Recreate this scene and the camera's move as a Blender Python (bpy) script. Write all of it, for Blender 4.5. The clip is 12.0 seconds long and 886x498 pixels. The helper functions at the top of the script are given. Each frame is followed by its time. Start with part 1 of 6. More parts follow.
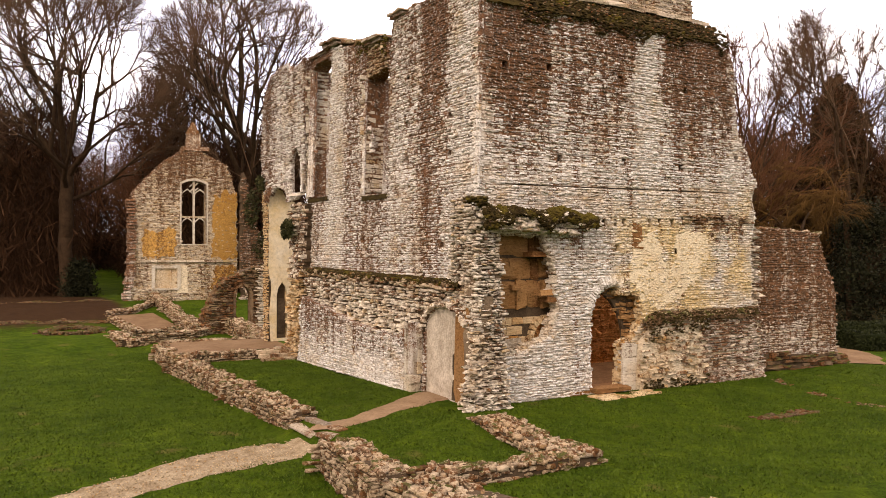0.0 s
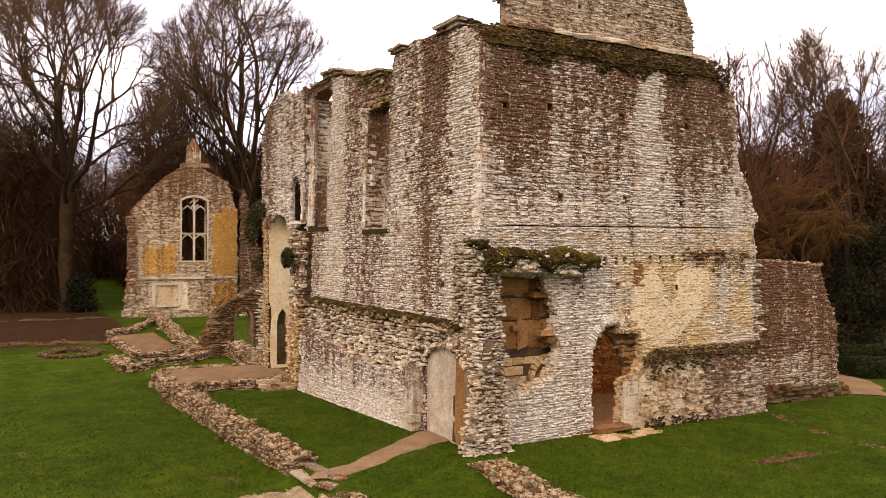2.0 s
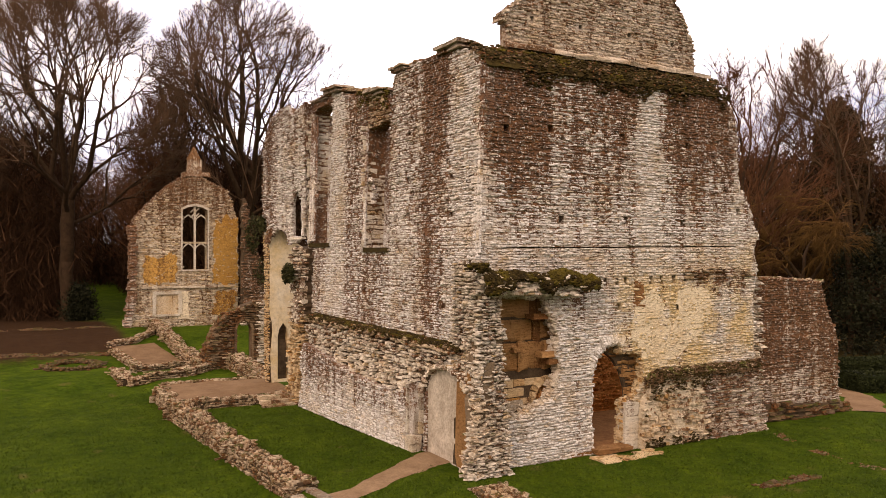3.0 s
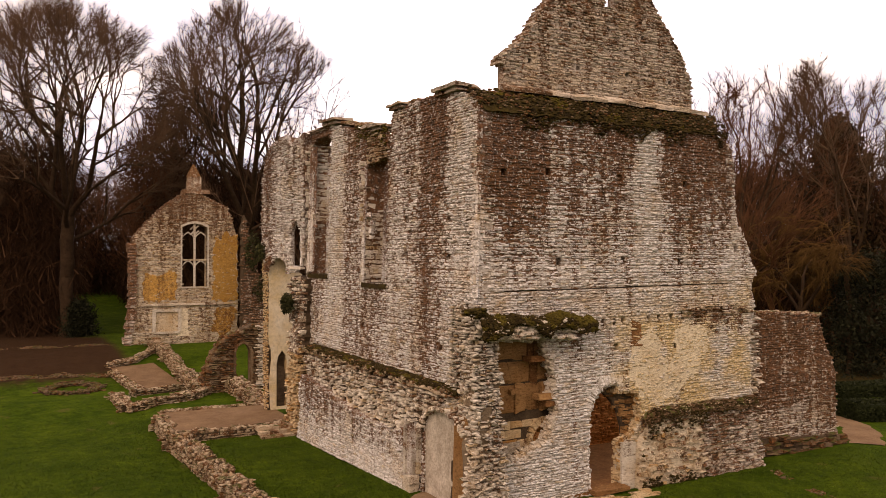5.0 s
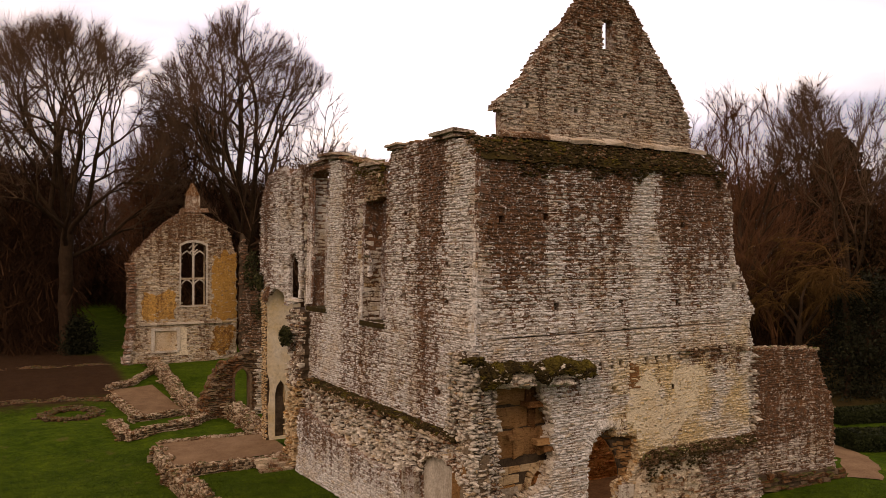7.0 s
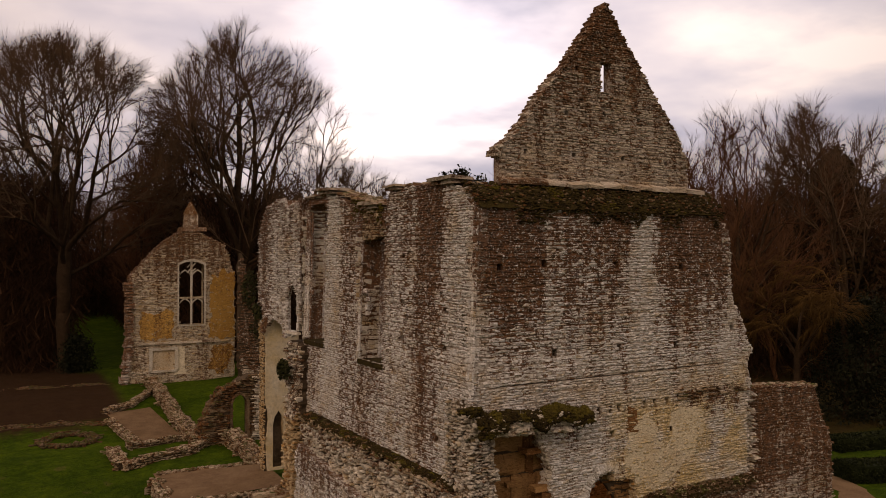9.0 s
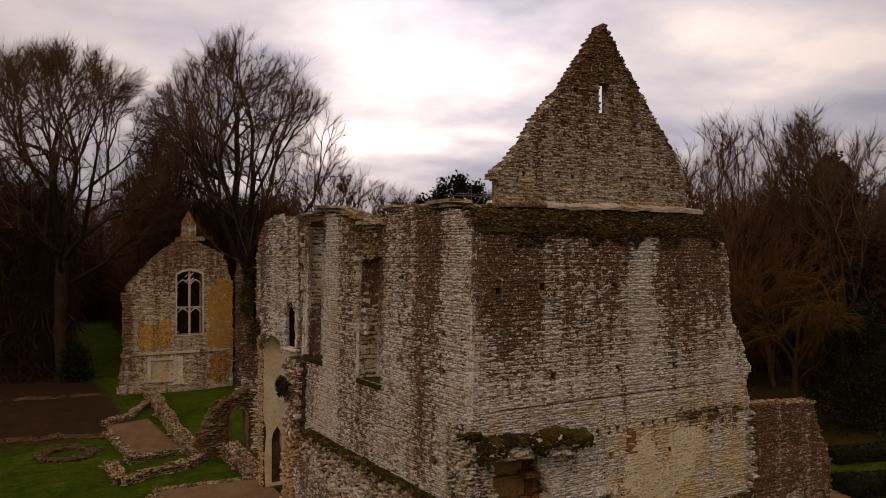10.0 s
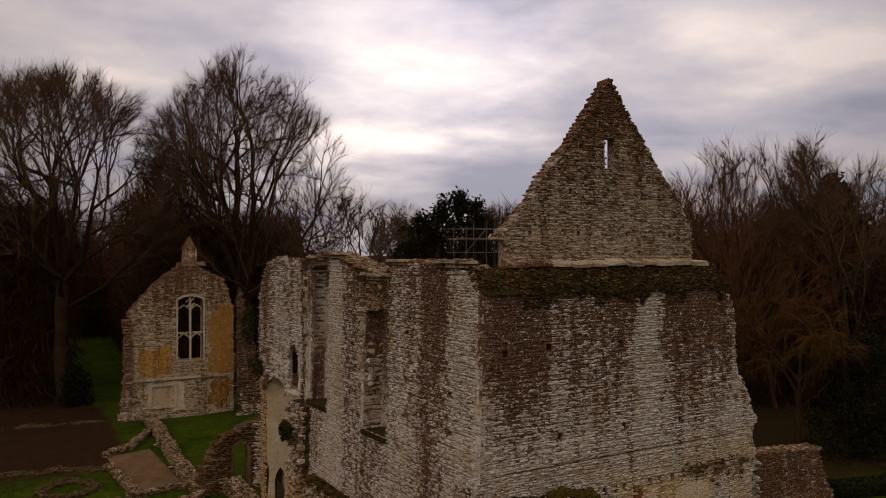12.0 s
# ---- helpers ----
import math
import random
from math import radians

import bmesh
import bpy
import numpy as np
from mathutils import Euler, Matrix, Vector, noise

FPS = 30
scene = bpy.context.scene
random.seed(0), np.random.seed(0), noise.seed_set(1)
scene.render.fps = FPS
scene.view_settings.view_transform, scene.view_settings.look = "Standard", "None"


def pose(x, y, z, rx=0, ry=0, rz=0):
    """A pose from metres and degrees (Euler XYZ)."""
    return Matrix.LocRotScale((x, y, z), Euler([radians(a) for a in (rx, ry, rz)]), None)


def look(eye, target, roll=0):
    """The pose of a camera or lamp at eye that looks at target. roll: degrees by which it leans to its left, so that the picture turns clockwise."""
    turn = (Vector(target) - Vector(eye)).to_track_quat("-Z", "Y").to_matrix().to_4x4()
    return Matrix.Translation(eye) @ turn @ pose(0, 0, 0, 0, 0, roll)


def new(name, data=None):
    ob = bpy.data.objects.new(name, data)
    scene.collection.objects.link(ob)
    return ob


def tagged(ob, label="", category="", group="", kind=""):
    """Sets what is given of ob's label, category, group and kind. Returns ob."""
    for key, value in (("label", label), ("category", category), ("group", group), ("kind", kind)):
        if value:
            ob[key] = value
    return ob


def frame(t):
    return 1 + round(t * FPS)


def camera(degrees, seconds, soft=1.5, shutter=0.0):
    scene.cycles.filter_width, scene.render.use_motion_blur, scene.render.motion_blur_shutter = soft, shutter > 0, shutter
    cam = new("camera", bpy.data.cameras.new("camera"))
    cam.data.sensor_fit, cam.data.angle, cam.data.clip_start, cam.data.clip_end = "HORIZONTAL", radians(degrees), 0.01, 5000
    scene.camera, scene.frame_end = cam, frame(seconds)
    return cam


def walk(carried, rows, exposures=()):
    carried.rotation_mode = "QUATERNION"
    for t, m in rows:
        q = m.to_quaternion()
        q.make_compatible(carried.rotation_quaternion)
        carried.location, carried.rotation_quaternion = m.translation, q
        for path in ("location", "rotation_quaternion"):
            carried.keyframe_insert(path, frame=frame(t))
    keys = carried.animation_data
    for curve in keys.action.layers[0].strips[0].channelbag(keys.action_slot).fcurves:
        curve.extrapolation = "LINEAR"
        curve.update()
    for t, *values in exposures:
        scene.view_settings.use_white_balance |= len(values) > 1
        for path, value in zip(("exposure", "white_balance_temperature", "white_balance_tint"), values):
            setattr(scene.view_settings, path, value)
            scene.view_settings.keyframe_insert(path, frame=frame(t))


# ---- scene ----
cam = camera(58.5, 12.0, 0.75)
# seconds, x, y, z, yaw, pitch, roll
ROWS = [
    (0, -11.207, -18.091, 4.185, -29.622, 0.230, -0.026),
    (0.5, -11.213, -18.080, 4.444, -29.617, 0.236, -0.043),
    (1, -11.214, -18.073, 4.714, -29.624, 0.267, -0.046),
    (1.5, -11.209, -18.065, 5.005, -29.620, 0.277, -0.057),
    (2, -11.201, -18.054, 5.312, -29.600, 0.282, -0.053),
    (2.5, -11.200, -18.046, 5.625, -29.566, 0.286, -0.033),
    (3, -11.193, -18.051, 5.928, -29.544, 0.290, -0.024),
    (5, -11.154, -18.151, 7.122, -29.505, 0.329, -0.079),
    (5.5, -11.144, -18.162, 7.436, -29.506, 0.365, -0.068),
    (6, -11.139, -18.165, 7.762, -29.512, 0.356, -0.053),
    (6.5, -11.134, -18.179, 8.090, -29.534, 0.345, -0.053),
    (7, -11.133, -18.189, 8.418, -29.552, 0.341, -0.042),
    (9, -11.110, -18.185, 9.733, -29.654, 0.379, -0.071),
    (9.5, -11.109, -18.180, 10.069, -29.714, 0.360, -0.028),
    (10, -11.118, -18.160, 10.422, -29.800, 0.323, 0.053),
    (10.5, -11.150, -18.114, 10.796, -29.853, 0.316, 0.111),
    (11, -11.200, -18.047, 11.201, -29.840, 0.276, 0.132),
    (11.5, -11.237, -17.994, 11.660, -29.848, 0.300, 0.165),
    (12, -11.254, -17.970, 12.153, -29.923, 0.322, 0.185),
]
walk(cam, [(t, pose(x, y, z, 90 + pitch, roll, yaw)) for t, x, y, z, yaw, pitch, roll in ROWS],
     [(0.0, -0.08, 9000, 25), (1.5, -0.15, 9100, 26), (3.0, -0.38, 9500, 29), (5.0, -0.76, 10000, 32), (7.0, -1.2, 9900, 32), (9.0, -1.85, 10200, 31), (10.5, -2.15, 9700, 29), (12.0, -2.3, 9400, 28)])

# ---- world and light: bright overcast winter sky ----
SUN_AZ, SUN_EL = radians(-125), radians(35)      # the veiled sun: clockwise from +y, above the horizon
BREAK_AZ, BREAK_EL = radians(29), radians(17)    # a bright break in the clouds


def link(nt, a, b):
    nt.links.new(a, b)


def node(nt, kind, **inputs):
    n = nt.nodes.new("ShaderNode" + kind)
    for key, value in inputs.items():
        key = key.replace("_", " ")
        if isinstance(value, bpy.types.NodeSocket):
            nt.links.new(value, n.inputs[key])
        else:
            n.inputs[key].default_value = value
    return n


def calc(nt, op, a, b=0.0, c=None, clamp=False):
    n = nt.nodes.new("ShaderNodeMath")
    n.operation, n.use_clamp = op, clamp
    for i, v in enumerate((a, b) if c is None else (a, b, c)):
        if isinstance(v, bpy.types.NodeSocket):
            nt.links.new(v, n.inputs[i])
        else:
            n.inputs[i].default_value = v
    return n.outputs[0]


def blend(nt, fac, a, b, mode="MIX"):
    n = nt.nodes.new("ShaderNodeMix")
    n.data_type, n.blend_type = "RGBA", mode
    for i, v in ((0, fac), (6, a), (7, b)):
        if isinstance(v, bpy.types.NodeSocket):
            nt.links.new(v, n.inputs[i])
        elif i == 0:
            n.inputs[0].default_value = v
        else:
            n.inputs[i].default_value = (*v, 1)
    return n.outputs[2]


def ramp(nt, fac, stops, grey=True):
    n = nt.nodes.new("ShaderNodeValToRGB")
    link(nt, fac, n.inputs[0])
    el = n.color_ramp.elements
    el.remove(el[1])
    for k, (p, v) in enumerate(stops):
        e = el[0] if k == 0 else el.new(p)
        e.position = p
        e.color = (v, v, v, 1) if grey else (*v, 1)
    return n.outputs[0]


def fit01(nt, v, lo, hi):
    n = nt.nodes.new("ShaderNodeMapRange")
    n.interpolation_type = "SMOOTHSTEP"
    link(nt, v, n.inputs[0])
    n.inputs[1].default_value, n.inputs[2].default_value = lo, hi
    return n.outputs[0]


def noise_tex(nt, vec, scale, detail=4.0, rough=0.55):
    n = node(nt, "TexNoise", Scale=scale, Detail=detail, Roughness=rough)
    if vec is not None:
        link(nt, vec, n.inputs["Vector"])
    return n.outputs["Fac"]


world = bpy.data.worlds.new("overcast")
scene.world = world
world.use_nodes = True
nt = world.node_tree
nt.nodes.clear()
sky = nt.nodes.new("ShaderNodeTexSky")
sky.sky_type, sky.sun_disc = "NISHITA", False
sky.sun_elevation, sky.sun_rotation = SUN_EL, SUN_AZ
where = nt.nodes.new("ShaderNodeTexCoord").outputs["Generated"]
sep = node(nt, "SeparateXYZ", Vector=where)
up = calc(nt, "MAXIMUM", sep.outputs[2], 0.0)
lift = calc(nt, "ADD", up, 0.16)
flat = node(nt, "CombineXYZ", X=calc(nt, "DIVIDE", sep.outputs[0], lift), Y=calc(nt, "DIVIDE", sep.outputs[1], lift), Z=0.0)
big = noise_tex(nt, flat.outputs[0], 1.05, 6.0, 0.52)
cloud = ramp(nt, big, [(0.36, (0.56, 0.64, 0.79)), (0.46, (0.77, 0.83, 0.95)), (0.55, (0.98, 1.02, 1.08)), (0.64, (1.34, 1.32, 1.28))], False)
# the deck is brighter towards a break in the clouds
toward = node(nt, "VectorMath", Vector=where)
toward.operation = "DOT_PRODUCT"
toward.inputs[1].default_value = (math.sin(BREAK_AZ) * math.cos(BREAK_EL), math.cos(BREAK_AZ) * math.cos(BREAK_EL), math.sin(BREAK_EL))
gap_edge = calc(nt, "ADD", toward.outputs["Value"], calc(nt, "MULTIPLY", calc(nt, "SUBTRACT", big, 0.5), 0.07))
veil = calc(nt, "ADD", 0.95, calc(nt, "MULTIPLY", fit01(nt, toward.outputs["Value"], 0.75, 1.0), 0.95))
veil = calc(nt, "ADD", veil, calc(nt, "MULTIPLY", fit01(nt, gap_edge, 0.974, 1.0), 0.75))
sunward = node(nt, "VectorMath", Vector=where)
sunward.operation = "DOT_PRODUCT"
sunward.inputs[1].default_value = (math.sin(SUN_AZ) * math.cos(SUN_EL), math.cos(SUN_AZ) * math.cos(SUN_EL), math.sin(SUN_EL))
cloud = blend(nt, 1.0, cloud, ramp(nt, fit01(nt, sunward.outputs["Value"], -0.9, 0.9), [(0.0, (0.85, 1.0, 1.22)), (1.0, (1.05, 1.0, 0.93))], False), "MULTIPLY")
clear = node(nt, "Background", Color=sky.outputs[0], Strength=0.1)
deck = node(nt, "Background", Color=cloud, Strength=calc(nt, "MULTIPLY", calc(nt, "MULTIPLY", veil, 1.8), calc(nt, "ADD", 0.84, calc(nt, "MULTIPLY", up, 0.7))))
mixed = node(nt, "MixShader", Fac=0.92)
link(nt, clear.outputs[0], mixed.inputs[1])
link(nt, deck.outputs[0], mixed.inputs[2])
out = nt.nodes.new("ShaderNodeOutputWorld")
link(nt, mixed.outputs[0], out.inputs[0])

sun = new("sun", bpy.data.lights.new("sun", "SUN"))
sun.data.energy, sun.data.angle, sun.data.color = 1.6, radians(20), (1.0, 0.955, 0.89)
sun.matrix_world = look((math.sin(SUN_AZ) * math.cos(SUN_EL) * 50, math.cos(SUN_AZ) * math.cos(SUN_EL) * 50, math.sin(SUN_EL) * 50), (0, 0, 0))


# ---- materials ----
def material(name, rough=0.9):
    m = bpy.data.materials.new(name)
    m.use_nodes = True
    nt = m.node_tree
    b = nt.nodes["Principled BSDF"]
    b.inputs["Roughness"].default_value = rough
    b.inputs["Specular IOR Level"].default_value = 0.12
    return m, nt, b


def bump(nt, b, height, strength=0.5, distance=0.02):
    n = node(nt, "Bump", Strength=strength, Distance=distance, Height=height)
    link(nt, n.outputs[0], b.inputs["Normal"])


def piece_random(nt):
    g = nt.nodes.new("ShaderNodeNewGeometry")
    o = nt.nodes.new("ShaderNodeObjectInfo")
    return calc(nt, "FRACT", calc(nt, "ADD", g.outputs["Random Per Island"], o.outputs["Random"])), g.outputs["Position"]


PALE, GREY, TAN = (0.81, 0.80, 0.79), (0.61, 0.58, 0.545), (0.63, 0.545, 0.43)
LICHEN, RUST = (0.034, 0.016, 0.007), (0.21, 0.086, 0.034)


def stone(name, axis="X", length=1.0, streaks=((0, 0.4), (1, 0.4)), heights=((0, 0.4), (1, 0.4)), top=12.0,
          palette=(GREY, PALE, TAN), ochre=None, dirt=0.5, moss=0.0, fine=1.0, drips=2.1, stains=()):
    """Weathered limestone: pale limewashed pieces pitted with dark specks, dark lichen that runs down in speckled streaks."""
    m, nt, b = material(name, 0.95)
    rnd, where = piece_random(nt)
    sep = node(nt, "SeparateXYZ", Vector=where)
    wander = calc(nt, "MULTIPLY", calc(nt, "SUBTRACT", noise_tex(nt, where, 0.9, 4.0, 0.6), 0.5), 0.9)
    along = calc(nt, "DIVIDE", calc(nt, "ADD", sep.outputs[axis], wander), length, clamp=True)
    high = calc(nt, "DIVIDE", sep.outputs["Z"], top, clamp=True)
    tone = ramp(nt, rnd, [(0.0, tuple(c * 0.85 for c in palette[0])), (0.08, palette[0]), (0.25, palette[1]), (0.85, tuple(c * 1.08 for c in palette[1])), (0.97, palette[2])], False)
    wash = noise_tex(nt, where, 0.8, 4.0, 0.6)
    tone = blend(nt, 0.8, tone, ramp(nt, wash, [(0.3, (0.86, 0.71, 0.54)), (0.5, (1.0, 1.0, 1.0)), (0.7, (1.12, 1.12, 1.12))], False), "MULTIPLY")
    if ochre:
        u0, u1, z0, z1, amount = ochre
        warp = calc(nt, "MULTIPLY", calc(nt, "SUBTRACT", noise_tex(nt, where, 0.7, 5.0), 0.5), 3.4)
        uu, zz = calc(nt, "ADD", sep.outputs[axis], warp), calc(nt, "ADD", sep.outputs["Z"], warp)
        field = calc(nt, "MULTIPLY", calc(nt, "MULTIPLY", fit01(nt, uu, u0 - 0.9, u0 + 0.7), fit01(nt, uu, u1 + 0.9, u1 - 0.7)),
                     calc(nt, "MULTIPLY", fit01(nt, zz, z0 - 0.6, z0 + 0.5), fit01(nt, zz, z1 + 0.9, z1 - 0.6)))
        field = calc(nt, "MULTIPLY", field, fit01(nt, noise_tex(nt, where, 0.55, 3.0), 0.36, 0.56))
        tone = blend(nt, calc(nt, "MULTIPLY", field, amount), tone, (0.74, 0.56, 0.28))
    # pits and the shade of bed edges, darkened in the colour, longer than they are high
    bed = node(nt, "Mapping", Vector=where, Scale=(8.0, 8.0, 22.0))
    pits = noise_tex(nt, bed.outputs[0], 1.0, 7.0, 0.72)
    tone = blend(nt, 0.68, tone, ramp(nt, pits, [(0.35, (0.10, 0.065, 0.04)), (0.425, (0.78, 0.73, 0.68)), (0.52, (1.0, 1.0, 1.0)), (0.66, (1.24, 1.24, 1.24))], False), "MULTIPLY")
    # dark growth: streaks down the wall, broken into specks
    run = node(nt, "Mapping", Vector=where, Scale=(2.4 * fine, 2.4 * fine, 0.2))
    drip = noise_tex(nt, run.outputs[0], 1.0, 5.0, 0.65)
    spots = noise_tex(nt, where, 4.0, 4.0, 0.7)
    flecks = noise_tex(nt, node(nt, "Mapping", Vector=where, Scale=(19.0, 19.0, 24.0)).outputs[0], 1.0, 4.0, 0.7)
    s = calc(nt, "MULTIPLY", calc(nt, "MULTIPLY", ramp(nt, along, streaks), ramp(nt, high, heights)), 1.18)
    s = calc(nt, "ADD", s, calc(nt, "MULTIPLY", calc(nt, "SUBTRACT", drip, 0.5), drips))
    s = calc(nt, "ADD", s, calc(nt, "MULTIPLY", calc(nt, "SUBTRACT", spots, 0.5), 1.1))
    s = calc(nt, "ADD", s, calc(nt, "MULTIPLY", calc(nt, "SUBTRACT", flecks, 0.5), 2.0))
    s = calc(nt, "ADD", s, calc(nt, "MULTIPLY", calc(nt, "SUBTRACT", calc(nt, "FRACT", calc(nt, "MULTIPLY", rnd, 17.0)), 0.5), 0.7))
    for u0, u1, z0, z1, amount in stains:
        patch = calc(nt, "MULTIPLY", calc(nt, "MULTIPLY", fit01(nt, sep.outputs[axis], u0 - 0.2, u0 + 0.2), fit01(nt, sep.outputs[axis], u1 + 0.2, u1 - 0.2)),
                     calc(nt, "MULTIPLY", fit01(nt, sep.outputs["Z"], z0, z1), fit01(nt, sep.outputs["Z"], z1 + 0.3, z1 + 0.1)))
        s = calc(nt, "ADD", s, calc(nt, "MULTIPLY", patch, amount))
    dark = fit01(nt, s, 0.66 - 0.5 * dirt, 1.0 - 0.42 * dirt)
    colour = blend(nt, ramp(nt, noise_tex(nt, where, 6.0, 6.0, 0.7), [(0.33, 0.0), (0.6, 1.0)]), LICHEN, RUST)
    tone = blend(nt, calc(nt, "MULTIPLY", dark, 0.93), tone, colour)
    if moss:
        g = nt.nodes.new("ShaderNodeNewGeometry")
        flatness = node(nt, "SeparateXYZ", Vector=g.outputs["Normal"]).outputs["Z"]
        green = calc(nt, "MULTIPLY", fit01(nt, flatness, 0.2, 0.8), fit01(nt, noise_tex(nt, where, 3.0, 5.0), 0.62 - 0.3 * moss, 0.7 - 0.3 * moss))
        tone = blend(nt, green, tone, (0.075, 0.08, 0.022))
    # pale lichen discs and fresh breaks
    white = fit01(nt, noise_tex(nt, where, 15.0, 3.0, 0.6), 0.585, 0.65)
    tone = blend(nt, calc(nt, "MULTIPLY", white, 0.85), tone, tuple(min(0.84, 1.12 * c) for c in palette[1]))
    link(nt, tone, b.inputs["Base Color"])
    bump(nt, b, calc(nt, "ADD", noise_tex(nt, where, 34.0, 6.0, 0.7), calc(nt, "MULTIPLY", pits, 2.0)), 0.8, 0.04)
    return m


def plain(name, a, b_, scale=3.0, rough=0.9, relief=0.4, fine=30.0, mottle=0.5):
    m, nt, b = material(name, rough)
    rnd, where = piece_random(nt)
    tone = blend(nt, ramp(nt, noise_tex(nt, where, scale, 6.0, 0.65), [(0.3, 0.0), (0.7, 1.0)]), a, b_)
    tone = blend(nt, mottle, tone, ramp(nt, noise_tex(nt, where, fine, 5.0, 0.7), [(0.25, 0.4), (0.55, 1.0), (0.8, 1.3)]), "MULTIPLY")
    tone = blend(nt, 0.35, tone, ramp(nt, rnd, [(0.0, 0.55), (1.0, 1.25)]), "MULTIPLY")
    link(nt, tone, b.inputs["Base Color"])
    bump(nt, b, noise_tex(nt, where, fine, 5.0, 0.7), relief, 0.03)
    return m


def leafy(name, a, b_):
    m, nt, b = material(name, 0.7)
    rnd, where = piece_random(nt)
    tone = blend(nt, rnd, a, b_)
    tone = blend(nt, 0.6, tone, ramp(nt, noise_tex(nt, where, 1.2, 3.0), [(0.3, 0.5), (0.7, 1.3)]), "MULTIPLY")
    link(nt, tone, b.inputs["Base Color"])
    return m


def grass_ground():
    m, nt, b = material("lawn_grass", 0.95)
    g = nt.nodes.new("ShaderNodeNewGeometry")
    where = g.outputs["Position"]
    tone = blend(nt, ramp(nt, noise_tex(nt, where, 0.45, 4.0), [(0.35, 0.0), (0.65, 1.0)]), (0.028, 0.056, 0.004), (0.050, 0.086, 0.007))
    tone = blend(nt, 0.85, tone, ramp(nt, noise_tex(nt, where, 7.0, 6.0, 0.75), [(0.3, 0.5), (0.5, 0.95), (0.7, 1.4)]), "MULTIPLY")
    tone = blend(nt, 0.8, tone, ramp(nt, noise_tex(nt, where, 30.0, 4.0, 0.7), [(0.3, 0.5), (0.5, 1.0), (0.7, 1.5)]), "MULTIPLY")
    tone = blend(nt, 0.8, tone, ramp(nt, noise_tex(nt, where, 2.1, 4.0, 0.6), [(0.35, (0.70, 0.80, 0.7)), (0.5, (1.04, 1.06, 1.0)), (0.65, (1.5, 1.36, 1.2))], False), "MULTIPLY")
    worn = fit01(nt, noise_tex(nt, where, 0.8, 5.0), 0.62, 0.72)
    tone = blend(nt, calc(nt, "MULTIPLY", worn, 0.5), tone, (0.14, 0.11, 0.04))
    # leaf litter of the wood floor beyond the lawns
    sep = node(nt, "SeparateXYZ", Vector=where)
    far = node(nt, "VectorMath", Vector=node(nt, "CombineXYZ", X=sep.outputs[0], Y=sep.outputs[1]).outputs[0])
    far.operation = "LENGTH"
    wobble = calc(nt, "MULTIPLY", noise_tex(nt, where, 0.09, 3.0), 24.0)
    wood = fit01(nt, calc(nt, "ADD", far.outputs["Value"], wobble), 60.0, 66.0)
    # bare earth under the trees at the wood edge
    edge = calc(nt, "MULTIPLY", fit01(nt, calc(nt, "ADD", sep.outputs[1], calc(nt, "MULTIPLY", noise_tex(nt, where, 0.7, 5.0, 0.65), 6.0)), 31.0, 33.5), fit01(nt, sep.outputs[0], -3.6, -4.6))
    scrub = calc(nt, "MULTIPLY", fit01(nt, calc(nt, "ADD", sep.outputs[0], calc(nt, "MULTIPLY", wobble, 0.2)), 25.0, 28.0), fit01(nt, sep.outputs[1], 6.5, 9.0))
    wood = calc(nt, "MAXIMUM", calc(nt, "MAXIMUM", wood, edge), calc(nt, "MULTIPLY", scrub, 0.85))
    # the open glade between the trees
    strip_x = calc(nt, "ADD", sep.outputs[0], calc(nt, "MULTIPLY", noise_tex(nt, where, 0.2, 3.0), 1.5))
    glade = calc(nt, "MULTIPLY", calc(nt, "MULTIPLY", fit01(nt, sep.outputs[1], 45.0, 48.0), fit01(nt, sep.outputs[1], 100.0, 90.0)), calc(nt, "MULTIPLY", fit01(nt, strip_x, -5.2, -4.2), fit01(nt, strip_x, 4.5, 2.5)))
    wood = calc(nt, "MULTIPLY", wood, calc(nt, "SUBTRACT", 1.0, glade))
    tone = blend(nt, wood, tone, blend(nt, noise_tex(nt, where, 2.0, 5.0), (0.022, 0.011, 0.006), (0.058, 0.031, 0.016)))
    link(nt, tone, b.inputs["Base Color"])
    b.inputs["Specular IOR Level"].default_value = 0.04
    bump(nt, b, noise_tex(nt, where, 14.0, 6.0, 0.8), 1.0, 0.06)
    return m


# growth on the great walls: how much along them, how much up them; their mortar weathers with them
# mortar palette: weathered, and darkened further for the shade inside the joints
SHADED_MORTAR = ((0.31, 0.275, 0.235), (0.48, 0.435, 0.385), (0.38, 0.31, 0.23))
END_ALONG = [(0.0, 0.2), (0.03, 0.75), (0.1, 0.95), (0.14, 0.6), (0.19, 0.8), (0.25, 0.5), (0.31, 0.55), (0.4, 0.62), (0.46, 0.66), (0.497, 0.75),
               (0.52, 0.02), (0.59, 0.02), (0.615, 0.8), (0.7, 0.78), (0.79, 0.85), (0.88, 0.6), (1.0, 0.4)]
END_UP = [(0.0, 0.02), (0.3, 0.02), (0.5, 0.2), (0.58, 0.42), (0.68, 0.7), (0.78, 1.0), (0.9, 1.25), (1.0, 1.45)]
M_END = stone("limestone_end_wall", "X", 11.5, END_ALONG, END_UP, ochre=(5.3, 11.0, 1.8, 5.4, 0.8), dirt=0.45, stains=((2.9, 3.9, 3.5, 5.1, 0.75), (8.3, 10.7, 4.2, 5.2, 0.6), (0.35, 2.4, 5.5, 9.5, 0.28)))
